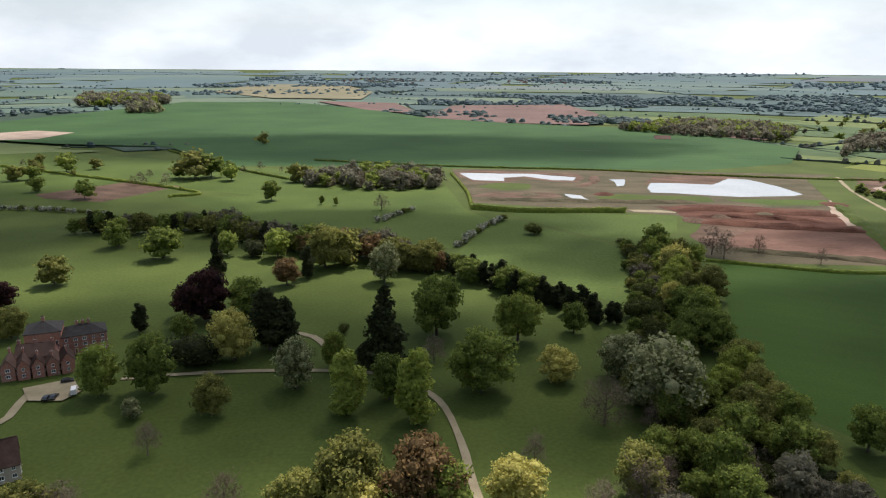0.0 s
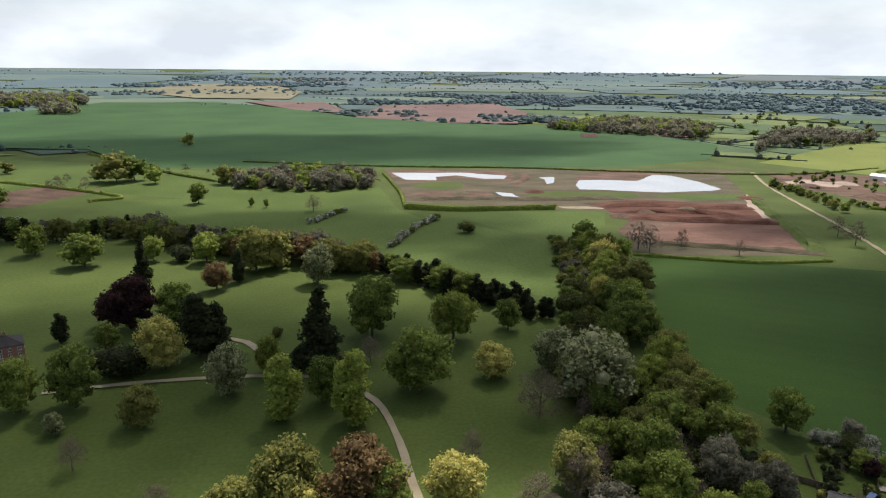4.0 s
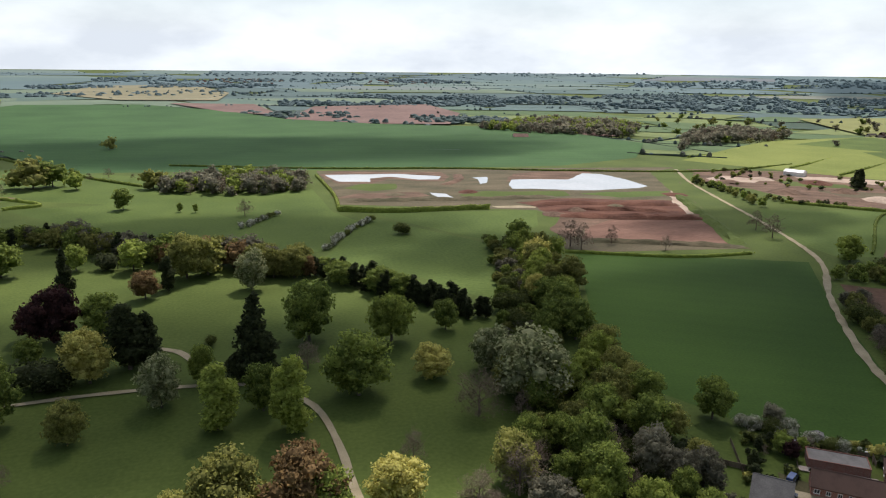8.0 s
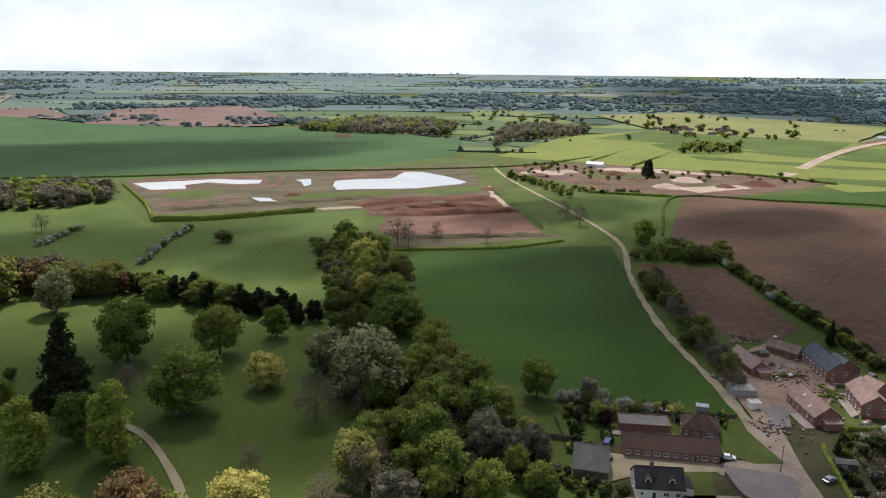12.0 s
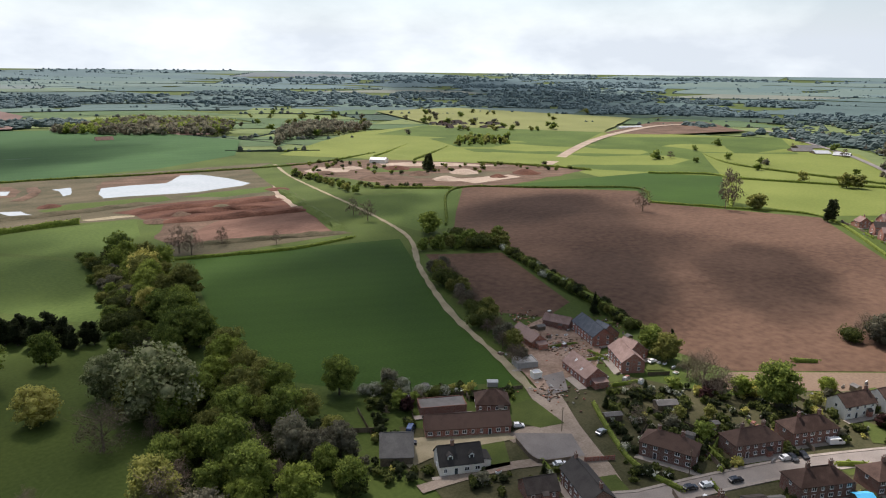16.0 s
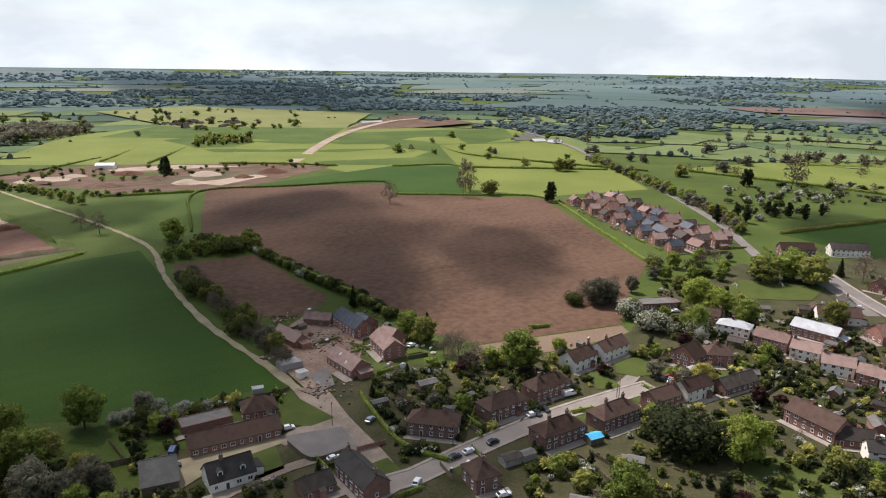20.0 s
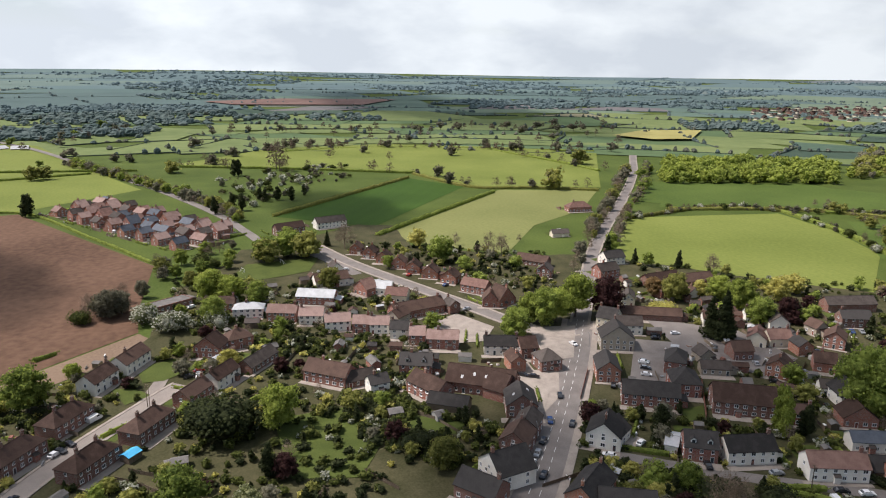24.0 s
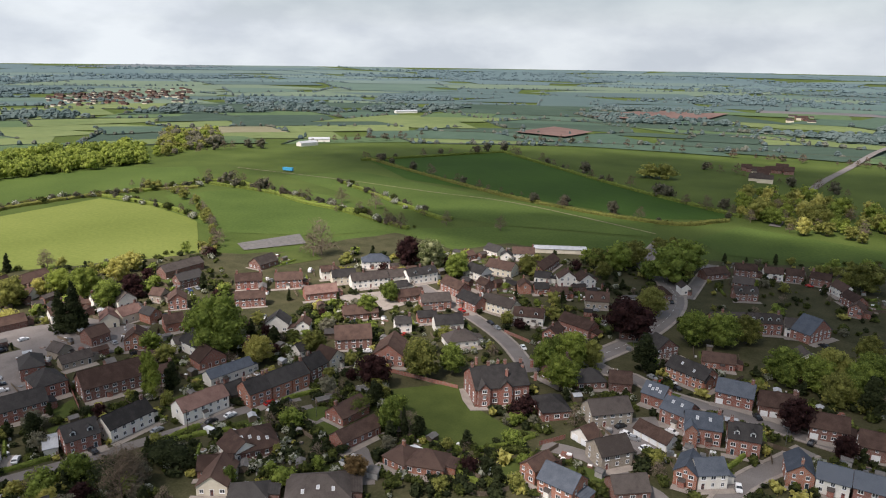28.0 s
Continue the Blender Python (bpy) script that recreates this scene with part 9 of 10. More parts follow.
r0 = 1010.0
cells = 0
while r0 < 4900:
    r1 = min(r0 * FAR.uniform(1.06, 1.10), 4985)
    a = radians(-50) + FAR.uniform(0, 0.05)
    while a < radians(205):
        w = FAR.uniform(0.8, 2.6) * (r1 - r0) / r0 * 1.25
        mid = polar(a + w / 2, (r0 + r1) / 2)
        kind = FAR.choice(FAR_KINDS)
        patch = noise.noise((mid[0] * 0.0011, mid[1] * 0.0011, 2.2))
        if patch > 0.10 and r0 > 1500:
            kind = "far_dark"
        if patch < -0.28:
            kind = FAR.choice(("far_lime", "far_green"))
        if r0 < 1650 and 45 < math.degrees(a) < 128:
            kind = FAR.choice(("far_lime", "far_lime", "far_green"))
        lean = FAR.uniform(-.5, .5) * w
        corners = [(a + FAR.uniform(-.15, .15) * w, r0 * FAR.uniform(0.96, 1.0)), (a + w * FAR.uniform(0.9, 1.1), r0 * FAR.uniform(0.96, 1.0)), (a + lean + w * FAR.uniform(0.8, 1.1), r1 * FAR.uniform(0.97, 1.02)), (a + lean, r1 * FAR.uniform(0.97, 1.02))]
        cells += 1
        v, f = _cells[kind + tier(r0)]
        k, m = len(v), 3
        for i in range(m + 1):
            for j in range(m + 1):
                u, t = i / m, j / m
                q = ((corners[0][0] * (1 - u) + corners[1][0] * u) * (1 - t) + (corners[3][0] * (1 - u) + corners[2][0] * u) * t,
                     (corners[0][1] * (1 - u) + corners[1][1] * u) * (1 - t) + (corners[3][1] * (1 - u) + corners[2][1] * u) * t)
                x, y = polar(*q)
                v.append((x, y, rise(x, y) + 0.5 + min(1.0, (r0 - 1000) / 2000) + 0.25 * (cells % 5)))
        f += [(k + i * (m + 1) + j, k + (i + 1) * (m + 1) + j, k + (i + 1) * (m + 1) + j + 1, k + i * (m + 1) + j + 1) for i in range(m) for j in range(m)]
        _lines += [q for q, odds in (((corners[0], corners[1]), 0.45), ((corners[0], corners[3]), 0.75)) if FAR.random() < odds]
        forest = r0 > 1900 and -10 < math.degrees(a) < 118
        if r0 > 1200 and (FAR.random() < 0.06 or (patch > (-0.06 if forest else 0.11) and FAR.random() < (0.55 if forest else 0.45))):
            _woods.append(corners)
        a += w
    r0 = r1
FAR_WORDS = {"far_green": "distant green fields", "far_blue": "distant blue-green wheat fields", "far_lime": "distant light green pastures",
             "far_straw": "distant pale stubble fields", "far_dark": "distant dark green fields", "far_plough": "distant ploughed red-brown fields"}
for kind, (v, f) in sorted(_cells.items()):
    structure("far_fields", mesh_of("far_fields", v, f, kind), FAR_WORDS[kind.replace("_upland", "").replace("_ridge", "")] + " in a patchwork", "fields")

KEEP_CLEAR = ([(-822.1, 1210.7), (-697.6, 1922.7), (-414, 1956.1), (-188.4, 1737.1), (-36.8, 1490.6), (125.5, 1372.2), (372.4, 1274.5), (457.1, 1126.4), (497.4, 978.1), (421, 844.1), (136, 778.3), (-373.4, 951.5), (-691.1, 1013)],
              [(466.5, 811.3), (710.1, 982.9), (1107.7, 1345.7), (1408.5, 876.1), (1222.4, 461.4), (1074.9, 305.4), (693.6, 111.7), (608.6, 352.3)])


def clumps(name, spots, material, label):
    """Rough crowns of far trees, each a lumpy five-sided mound."""
    v, f = [], []
    for x, y, h, w in spots:
        k = len(v)
        g = rise(x, y) + 0.4
        for lvl, (rr, zz) in enumerate(((0.75, 0.0), (1.0, 0.4), (0.62, 0.8))):
            for i in range(6):
                b = 1.047 * i + lvl * 0.5
                q = w * rr * FAR.uniform(0.75, 1.2)
                v.append((x + q * math.cos(b), y + q * math.sin(b), g + h * (zz + FAR.uniform(-.06, .06) * (lvl > 0))))
        v.append((x + FAR.uniform(-.2, .2) * w, y, g + h))
        for lvl in range(2):
            for i in range(6):
                a_, b_ = k + lvl * 6 + i, k + lvl * 6 + (i + 1) % 6
                f.append((a_, b_, b_ + 6, a_ + 6))
        f += [(k + 12 + i, k + 12 + (i + 1) % 6, k + 18) for i in range(6)]
    return tagged(new(name, mesh_of(name, v, f, material)), label, "trees", kind="stuff")


spots, sv, sf = [], [], []
for (a0, ra), (a1, rb) in _lines:
    x0, y0 = polar(a0, ra)
    x1, y1 = polar(a1, rb)
    if any(in_outline((x0 + x1) / 2, (y0 + y1) / 2, p) for p in KEEP_CLEAR):
        continue
    long = math.hypot(x1 - x0, y1 - y0)
    n = max(2, int(long / 30))
    d = Vector((y1 - y0, x0 - x1, 0)).normalized() * FAR.uniform(0.9, 1.7)
    h = FAR.uniform(1.2, 2.2)
    for k in range(n + 1):
        t = k / n
        x, y = x0 + (x1 - x0) * t + FAR.uniform(-1.5, 1.5), y0 + (y1 - y0) * t + FAR.uniform(-1.5, 1.5)
        g, hh = rise(x, y) + 0.4, h * FAR.uniform(0.6, 1.3)
        m = len(sv)
        sv += [(x - d.x, y - d.y, g), (x - d.x * 0.6, y - d.y * 0.6, g + hh), (x + d.x * 0.6, y + d.y * 0.6, g + hh), (x + d.x, y + d.y, g)]
        if k:
            sf += [(m - 4 + j, m - 3 + j, m + 1 + j, m + j) for j in range(3)]
    for k in range(int(long / (FAR.uniform(7, 26) if a0 > 2.0 else FAR.uniform(12, 45)))):
        t = FAR.random()
        spots.append((x0 + (x1 - x0) * t, y0 + (y1 - y0) * t, FAR.uniform(3.0, 9.0), FAR.uniform(2.2, 5.5)))
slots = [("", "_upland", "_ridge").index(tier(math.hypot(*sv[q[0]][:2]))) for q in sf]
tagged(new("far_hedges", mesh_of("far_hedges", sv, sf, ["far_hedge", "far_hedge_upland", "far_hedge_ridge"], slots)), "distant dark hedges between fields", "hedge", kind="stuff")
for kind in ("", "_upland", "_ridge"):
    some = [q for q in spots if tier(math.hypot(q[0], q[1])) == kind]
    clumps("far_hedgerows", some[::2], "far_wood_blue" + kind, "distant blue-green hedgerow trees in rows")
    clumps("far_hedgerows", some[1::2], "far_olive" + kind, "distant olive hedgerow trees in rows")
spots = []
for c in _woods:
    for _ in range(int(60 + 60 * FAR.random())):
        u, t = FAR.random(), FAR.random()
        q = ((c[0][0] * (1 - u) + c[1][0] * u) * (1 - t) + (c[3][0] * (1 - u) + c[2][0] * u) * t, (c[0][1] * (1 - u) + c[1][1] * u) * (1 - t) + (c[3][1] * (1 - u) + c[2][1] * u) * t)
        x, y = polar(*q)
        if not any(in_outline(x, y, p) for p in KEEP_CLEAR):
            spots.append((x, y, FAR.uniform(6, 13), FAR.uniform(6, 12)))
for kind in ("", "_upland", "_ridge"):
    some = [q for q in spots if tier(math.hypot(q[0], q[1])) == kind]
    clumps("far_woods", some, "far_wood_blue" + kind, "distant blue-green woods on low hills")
# known far patches
field("field", [(-42.8, 1489.9), (20.9, 1884.7), (333.3, 1959.2), (356.9, 1632.1), (274.4, 1347.1), (125.5, 1372.2)], "far_plough", "far ploughed red-brown field")
field("field", [(-780.4, 2423.7), (-787.8, 2962.9), (-464.5, 3154.8), (-254.6, 2545), (-248.1, 2137.2), (-520.6, 2141)], "far_straw", "far pale fields on a rise")
field("field", [(-362.1, 2013.8), (-135.4, 1977.3), (-52.2, 1595.9), (-184.4, 1700.4)], "far_plough", "far ploughed red-brown field")
field("field", [(1090.3, -581.6), (1165.7, -682.1), (1146.5, -792.9), (1007.6, -681.9), (1013.7, -617.5)], "rape", "far field of yellow rape in flower")
field("field", [(2129, 167.9), (2259.4, -54.8), (2225.8, -411.4), (1971.2, -270.6), (1992.3, 77.7)], "far_plough", "far ploughed red-brown field")
field("field", [(325, -1095.9), (291.3, -1218.8), (209.8, -1162.5), (233.6, -1066.4)], "far_plough", "small far ploughed field")
field("field", [(300.1, -1485), (191, -1712.7), (18.4, -1708.2), (55.3, -1525), (234.7, -1450.7)], "far_plough", "far ploughed red-brown field")
field("field", [(-715.2, 1049.4), (-662.4, 1134.8), (-584.9, 1108.3), (-591, 1009.4), (-663.9, 972.1)], "sand", "pale sandy workings beyond the park", ragged=8)


# far villages, hangars and barns: specks of roof and wall
SPECKS = random.Random(2)
s = Solid()
for poly, count in (([(1373.1, -1119.9), (1287.9, -1451.6), (1637, -1783.5), (1727.1, -1445.4)], 70), ([(1373.2, -1037.7), (1221.8, -1322.9), (1560.2, -1664.2), (1716.8, -1348.9)], 80), ([(890.9, 937.4), (987.3, 884.2), (1090.8, 993.4), (991.3, 1129.9)], 34), ([(-17, -735.4), (-80.9, -807), (-73.8, -891), (-26.1, -855.5)], 16)) + (
                    ([(257.8, 3312.4), (631.5, 3323.4), (662.8, 3816.6), (356.1, 3801)], 30), ([(-464.5, 3154.8), (-67.6, 3241.2), (-140.5, 3834.1), (-491.8, 3747.4)], 40), ([(-81.6, -1586.3), (-151.2, -1558.9), (-152, -1722.4), (-96.7, -1723.3)], 10)):
    xs, ys = [p[0] for p in poly], [p[1] for p in poly]
    while count:
        x, y = SPECKS.uniform(min(xs), max(xs)), SPECKS.uniform(min(ys), max(ys))
        if in_outline(x, y, poly):
            count -= 1
            a, b, h, g = SPECKS.uniform(4, 9), SPECKS.uniform(3, 5), SPECKS.uniform(3, 5.5), rise(x, y)
            k = SPECKS.randrange(2)
            s.box(x - a, x + a, y - b, y + b, g, g + h, k)
            for q in (-1, 1):
                s.slab([(x - a - .3, y + q * (b + .3), g + h), (x + a + .3, y + q * (b + .3), g + h), (x + a + .3, y, g + h + b * 0.8), (x - a - .3, y, g + h + b * 0.8)][::-q], 0.2, 2 + k)
tagged(new("far_villages", s.mesh("far_villages", ["render_cream", "brick_dark", "tile_grey", "tile_brown"])), "roofs and walls of far villages and hangars", "village", kind="stuff")
ribbon("track", [(-303.9, -1421.6), (-195, -1115.2), (-134.4, -924.1), (-91.7, -774.9), (-63.1, -638.3), (-48.4, -558)], 8, "asphalt", "country road climbing a far hill", "track", z=0.8, step=20)
ribbon("track", [(481.4, -602.3), (344.2, -587.8), (236.7, -568.2), (157.4, -556.5), (73, -517.5), (28.9, -494.2)], 1.3, "gravel", "worn footpath across the pasture", "track", z=0.75, step=20)
# ---- parked vehicles ----
def parked(x, y, ang, length, paint, van=False):
    return car(x, y, ang, paint, van, where="parked beside the road" if not van else "standing beside the houses")


parked(154.2, 125.6, -37.5, 3.7, "car_white")
parked(142.6, 89, -123.1, 4.8, "car_white", True)
parked(146.5, 74.9, 11, 2.9, "car_white")
parked(146.1, 102.4, -29.9, 2.9, "car_white")
parked(126.8, 146.7, 35.9, 4, "car_blue", True)
parked(121.5, 140.7, -41, 2.6, "car_black")
parked(170.8, 105.3, 2.2, 3.6, "car_silver")
parked(219.6, 52.7, -37.3, 4.1, "car_white", True)
parked(200.4, 58.2, -125.6, 3.1, "car_black")
parked(204.3, 56.6, -126.5, 3.2, "car_black")
parked(251.9, 22.5, -74.7, 2.6, "car_red")
parked(247.5, 25.7, -74.5, 2.6, "car_black")
parked(168, 68.6, -27.4, 3.3, "car_white")
parked(163.3, 71.1, -27.4, 3.2, "car_black")
parked(176.4, 64.3, -27.4, 3.5, "car_black")
parked(184.5, -93.9, 162.8, 5, "car_blue")
parked(180.6, -100.1, 148.9, 4.6, "car_black")
parked(172.7, -86.6, 143, 4.5, "car_black")
parked(166.3, -82.3, 142.9, 4.2, "car_silver")
parked(161.4, -78.7, 142.9, 4, "car_white")
parked(244.8, -129.4, -165.3, 3.4, "car_white")
parked(218, -101.2, -116.9, 3.1, "car_black")
parked(220.5, -148.7, -119.2, 3, "car_white")
parked(215.6, -146.7, -118.7, 2.9, "car_silver")
parked(209.9, -144, -118.1, 2.9, "car_white")
parked(245.9, -178.7, -100.7, 3.4, "car_white")
parked(242.8, -167.1, -100.5, 3.4, "car_black")
parked(140.2, -146.2, -95.1, 3.9, "car_silver")
parked(128.4, -157.8, -105.2, 3.5, "car_black")
parked(125.6, -163.7, -105.3, 3.5, "car_white")
parked(123.7, -152.1, 172.5, 3.3, "car_white", True)
parked(119, -176.1, -104.2, 3.2, "car_red")
parked(148.2, -123.1, -99.4, 3.5, "car_white", True)
parked(148.3, -129, 164, 2.1, "car_black")
parked(194, -313, -69.6, 9.1, "car_white", True)
parked(191.9, -197.3, -125.2, 3.7, "car_white")
parked(228.7, -262, 153.4, 6.9, "car_silver")
parked(229.8, -257.8, 154.1, 6.8, "car_blue")
parked(215.2, -146.7, -124.9, 3.7, "car_black")
parked(221.2, -149.4, -125.1, 3.8, "car_silver")
parked(246, -169, -115.7, 3.7, "car_black")
parked(154.8, -79.7, 142.9, 4.3, "car_black")
parked(220.2, -97.7, -132.1, 3.7, "car_black")
parked(200.7, -104.3, 162.7, 6.6, "car_black")
parked(-30.8, -190.1, 97.6, 3.9, "car_white")
parked(-3.9, -200.7, -133.4, 3.5, "car_white")
parked(0.2, -205, -179.8, 2.5, "car_silver")
parked(2.9, -206.8, 167.1, 2.3, "car_white")
parked(5.4, -211.1, -126.4, 3, "car_black")
parked(-51.6, -225.9, -112.6, 3.9, "car_black")
parked(-4.1, -250.5, 144.8, 3.2, "car_red")
parked(0.7, -253.5, 144.9, 3.4, "car_silver")
parked(15, -251.2, 166.9, 3.2, "car_white")
parked(-8.6, -248, 144.7, 3.1, "car_black")
parked(-35.9, -236.8, 117.1, 2.3, "car_black")
parked(53.6, -259.9, 125.4, 6, "car_white")
parked(75.5, -280.8, 142.5, 4.7, "car_black")
parked(70.7, -276.2, 142.7, 4.6, "car_silver")
parked(73.9, -147.9, 172.2, 2.1, "car_red")
parked(-124.9, 216.8, 112.9, 4.6, "car_white", True)
parked(-131.5, 211.7, 95.2, 2.5, "car_black")
parked(-129.5, 212.6, 94.7, 2.5, "car_black")
parked(-131.5, 225.1, 26.6, 2.1, "car_black")

# ---- sheds, fences and garden walls ----
for spot in ((167.7, 54.1, -33.8, 6.3), (172.5, 50.8, -33.3, 4.7), (200.9, 99, -34.7, 7.9), (182.6, 22.2, -84.2, 5.1), (168.8, 19.1, -68.3, 5.8), (160.6, 19.6, -69.1, 5.5),
             (225.6, -35, -73.1, 9), (198.3, -44.7, -83.1, 5.2), (193.3, -59, -73.4, 3.5), (101.4, -183.9, -125.7, 5.8), (93.4, -194.7, 173.5, 5), (66.8, -176, -164.5, 6.4),
             (100.7, -186.9, -139.9, 4.5), (93.9, -196, -135.7, 3.5), (180.6, 107.1, -32.3, 6.4), (65.4, -151.8, -174, 3.5), (155.5, 30.9, -80.8, 6.6), (183, 24.1, -76.6, 4.4)):
    shed(*spot, depth=HOUSES.uniform(2.6, 4.2), wall=HOUSES.choice(("timber", "timber", "concrete")), roof=HOUSES.choice(("felt", "felt", "tile_grey")))
house(190.8, 35.4, -37.5, 5.2, 3.8, 2.1, "timber", "tarp_blue", chimneys=0, windows=False, name="garden_gazebo", category="gazebo", group="garden sheds", pitch=22, label="timber garden gazebo with bright blue cover")
house(186.8, 144.2, -21.7, 3.7, 3, 2.4, "render_white", "sheet_roof", "flat", 0, windows=False, name="site_cabin", category="cabin", group="building site", label="white steel cabin on the building site")
house(158, -122.5, -127.9, 4, 9, 2.5, "render_white", "sheet_roof", chimneys=0, windows=False, name="garage", category="garage", pitch=14, label="low garage with pale blue-white sheet roof")
for line in ([(181.4, 40.1), (177, 33.3), (170.4, 25.5)], [(184.9, 36.4), (178.2, 25)], [(146.6, 119.8), (142.4, 107.7), (151.3, 101.7)], [(122.6, 169.1), (115.7, 152.2)], [(93.4, 173.2), (118.3, 154.2)],
             [(204.5, -48.2), (194.7, -56.8), (184, -62.5)], [(49, -159.3), (34.4, -157.1), (28.1, -162.9)], [(52.5, -167.2), (37.2, -164.7)], [(169.2, -30), (158, -38.1)], [(209.9, 84), (190.2, 83.2), (178.4, 68.7)],
             [(196, 103.7), (194.6, 77)], [(225.8, 77.6), (209.8, 55.4)], [(152, -121.5), (173.4, -129.8)], [(250.9, 24.8), (220.7, 11.3)], [(274.1, -19.1), (250.2, -9.1)], [(261.1, -39.9), (244.2, -31.3)],
             [(281.5, 15.7), (275.2, 34.8)], [(260.9, -51.7), (243.6, -58.1)], [(186.5, -133.2), (160.1, -121.3)], [(-17.3, -217.3), (-22.2, -223.4)], [(-37.5, -219), (-48.5, -217)], [(82.6, -140.9), (70.9, -155.5)]):
    fence(line, HOUSES.choice((1.5, 1.7, 1.8)))
for line in ([(26.7, -189.5), (20.4, -196.8)], [(66.6, -273.7), (52.1, -266.5)], [(197.4, -110.8), (219.3, -124)], [(265.4, 19.3), (250.4, 2.2)], [(244.1, -35.8), (223.8, -50.4), (218.5, -82.4)], [(93.5, -216.7), (64.5, -214.5)],
             [(200.8, -161.9), (175, -146.4)], [(103.2, -271.5), (88.3, -286.7)], [(153.2, 98.9), (160.9, 93.6)]):
    brick_wall(line)


fence([(152.5, 157.5), (166.6, 149.1), (177.2, 143.4)], 1.3, label="brown timber fence below the wheat field")


def pole(x, y, h=8.5):
    s = Solid().tube((0, 0, 0), (0, 0, h), 0.14, 0.10, 7)
    base = new("telegraph_pole")
    base.location = (x, y, 0.3)
    part("post", s.mesh("post", "timber"), base)
    part("crossarm", Solid().box(-0.9, 0.9, -0.06, 0.06, h - 0.6, h - 0.45).mesh("crossarm", "timber"), base)
    return tagged(base, "weathered wooden telegraph pole with crossarm", "pole", "telegraph poles")


def lamp(x, y, h=6.0):
    base = new("street_lamp")
    base.location = (x, y, 0.4)
    part("post", Solid().tube((0, 0, 0), (0, 0, h), 0.09, 0.05, 7).mesh("post", "metal_grey"), base)
    part("arm", Solid().tube((0, 0, h - 0.05), (1.1, 0, h + 0.15), 0.04, 0.04, 5).mesh("arm", "metal_grey"), base)
    part("lamp_head", Solid().box(0.9, 1.5, -0.12, 0.12, h + 0.08, h + 0.22).mesh("lamp_head", "metal_grey"), base)
    return tagged(base, "grey steel street lamp beside the road", "street lamp", "street lamps")


for spot in ((162.5, 114.5), (225.6, 36.5), (225.9, 37.3), (130.8, -149.7), (169.2, 74.6), (9.4, -193.9)):
    pole(*spot)
for spot in ((193.2, -109.2), (240.9, -134.8), (173.9, -85.1), (11.7, -279), (-2.4, -321.7), (99.6, -175.4), (-44, -222), (341.2, -57.5), (390.8, -36.8)):
    lamp(*spot)
# rubble and stacked material on the building site
SITE = random.Random(4)
_v, _f, _b = [], [], 0
for spot in ((215.1, 158.1), (224.4, 156), (217.3, 165.9), (233.4, 191.7), (217, 145), (255, 161.7), (181.6, 133.7)):
    s = Solid()
    for _ in range(90):
        x, y, h = spot[0] + SITE.gauss(0, 4.6), spot[1] + SITE.gauss(0, 4.6), SITE.uniform(0.10, 0.45)
        a, b = SITE.uniform(0.12, 0.55), SITE.uniform(0.10, 0.38)
        s.box(x - a, x + a, y - b, y + b, 0.45, 0.45 + h, SITE.choice((0, 0, 0, 1, 2, 3)))
    tagged(new("rubble", s.mesh("rubble", ["soil_tan", "concrete", "timber", "brick_orange"])), "heap of rubble, blocks and timber on site", "rubble", kind="stuff")
# heaps of earth and sand in the two quarries


def heap(x, y, r, h, material, words):
    v, f, n = [(0, 0, h)], [], 14
    for k, (q, z) in enumerate(((0.35, 0.75), (0.7, 0.3), (1.0, -0.05))):
        for i in range(n):
            w = 2 * math.pi * i / n
            g = 1 + 0.35 * noise.noise((math.cos(w) * 1.5 + x, math.sin(w) * 1.5 + y, k))
            v.append((r * q * g * math.cos(w), r * q * g * math.sin(w), h * z))
    f += [(0, 1 + i, 1 + (i + 1) % n) for i in range(n)]
    f += [(1 + k * n + i, 1 + (k + 1) * n + i, 1 + (k + 1) * n + (i + 1) % n, 1 + k * n + (i + 1) % n) for k in range(2) for i in range(n)]
    ob = new("earth_mound", mesh_of("earth_mound", v, f, material))
    ob.location = (x, y, rise(x, y) + 0.3)
    return tagged(ob, words, "heap", "spoil heaps")


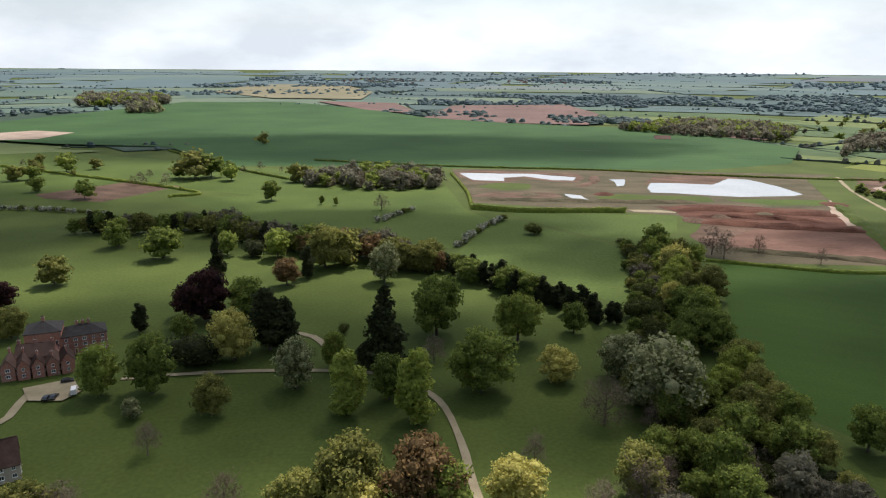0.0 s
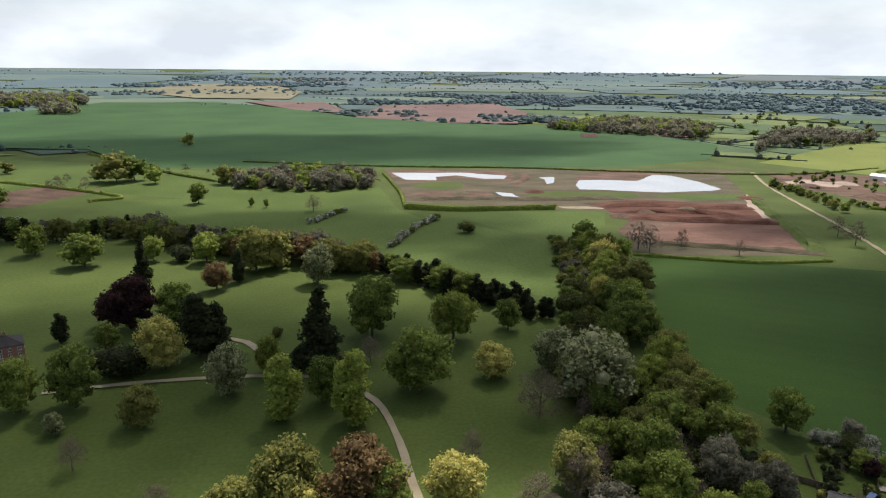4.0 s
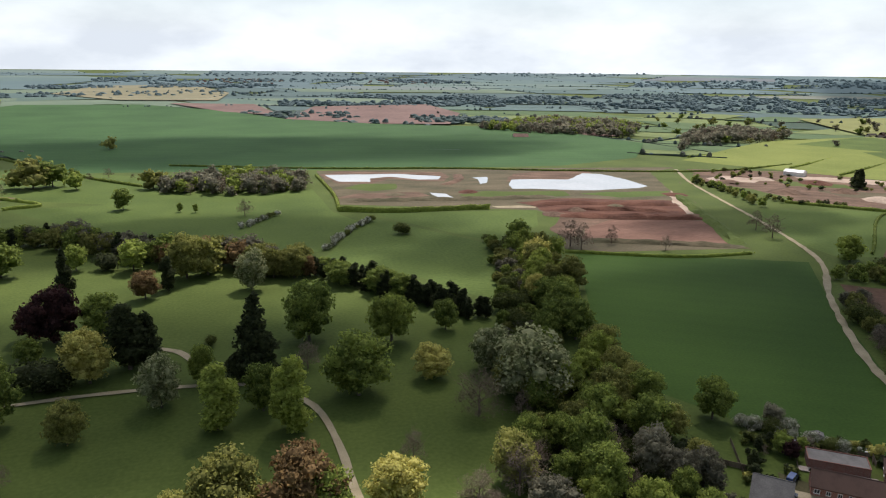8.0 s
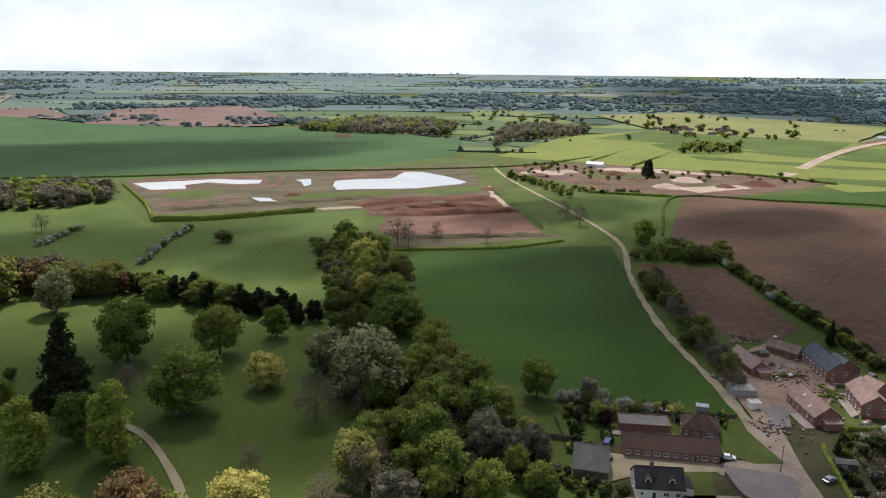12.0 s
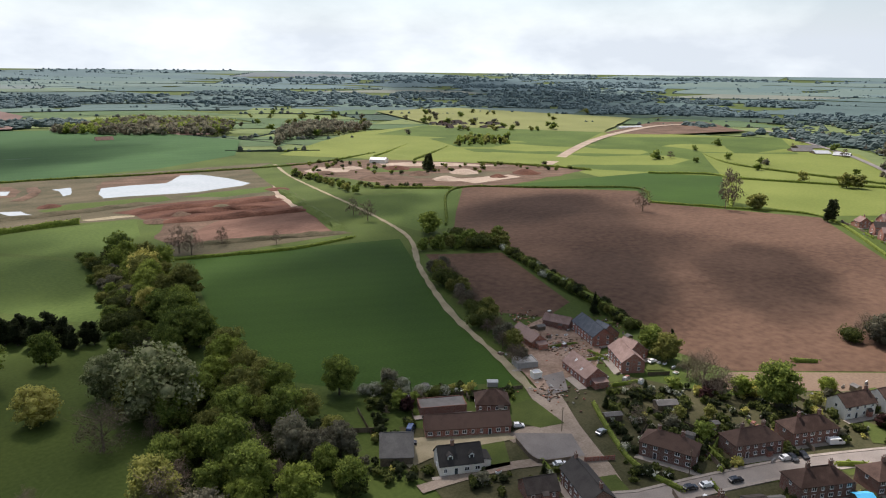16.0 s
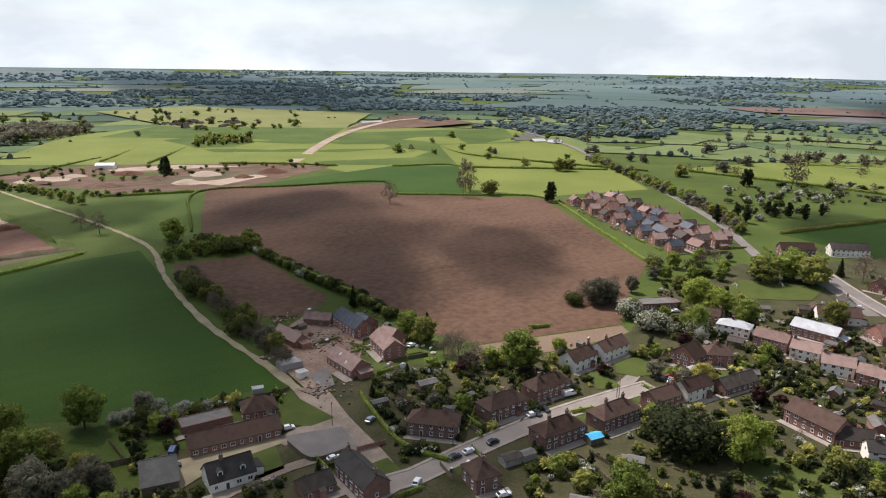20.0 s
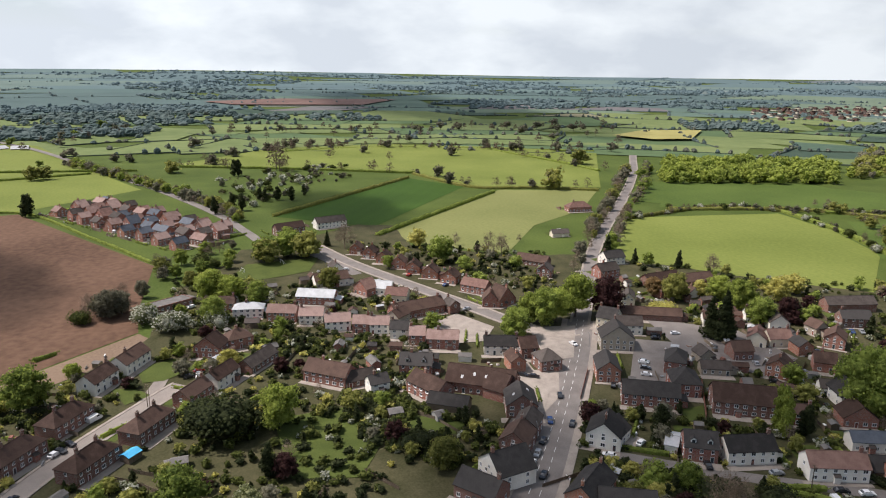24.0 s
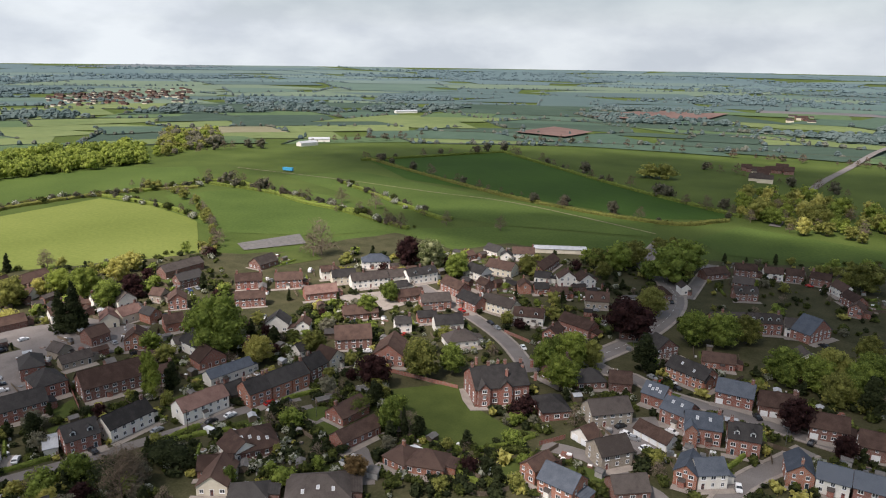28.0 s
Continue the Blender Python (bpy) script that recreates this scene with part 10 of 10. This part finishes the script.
for k, spot in enumerate(((421, 635.9), (468.9, 651.2), (506.1, 616.4), (495.7, 565.5), (546.6, 547.2), (552.2, 500.7), (440.6, 573.4), (495.7, 521.1), (597.8, 499.1))):
    heap(*spot, SITE.uniform(9, 20), SITE.uniform(2, 5), ("soil_tan", "sand", "soil_red")[k % 3], "heap of quarried sand and earth")
for k, spot in enumerate(((328.7, 576.6), (211.5, 521.5), (250.8, 532.8), (271.1, 512.7), (295.7, 486.1), (75.9, 612.5), (144.7, 617.9), (187, 506.8))):
    heap(*spot, SITE.uniform(6, 12), SITE.uniform(1.2, 2.6), ("soil_red", "soil_tan", "soil_olive")[k % 3], "low bank of bulldozed red earth")



# ---- goals on the playing field and a blue trailer in the pasture ----
def goal(x, y, ang):
    s = Solid().tube((-2.4, 0, 0), (-2.4, 0, 2.1), 0.08, 0.08).tube((2.4, 0, 0), (2.4, 0, 2.1), 0.08, 0.08).tube((-2.4, 0, 2.1), (2.4, 0, 2.1), 0.08, 0.08)
    s.tube((-2.4, 0, 2.1), (-2.4, 1.4, 0), 0.05, 0.05).tube((2.4, 0, 2.1), (2.4, 1.4, 0), 0.05, 0.05)
    ob = new("goal", s.mesh("goal", "paint_white"))
    ob.matrix_world = pose(x, y, 0.45, 0, 0, ang)
    tagged(ob, "white metal football goal on mown grass", "goal", "goals on the playing field")


goal(387.1, 9.9, 20)
goal(401.3, -11.9, 200)


def trailer(x, y, ang, length):
    base = new("trailer")
    base.matrix_world = pose(x, y, rise(x, y) + 0.5, 0, 0, ang)
    part("body", Solid().box(-6, 6, -1.25, 1.25, 1.0, 4.0).box(-5.9, 5.9, -1.15, 1.15, 0.7, 1.0).mesh("body", "tarp_blue"), base)
    for dx in (-4.6, -3.3, 3.6):
        for dy in (-1.1, 1.1):
            part("wheel", shared("wheel", wheel_mesh), base, at=Matrix.LocRotScale((dx, dy, 0.5), None, (1.55, 1.4, 1.55)))
    tagged(base, "long blue curtain-sided trailer standing in a pasture", "trailer")


trailer(417.5, -605.5, -178.6, 16.9)
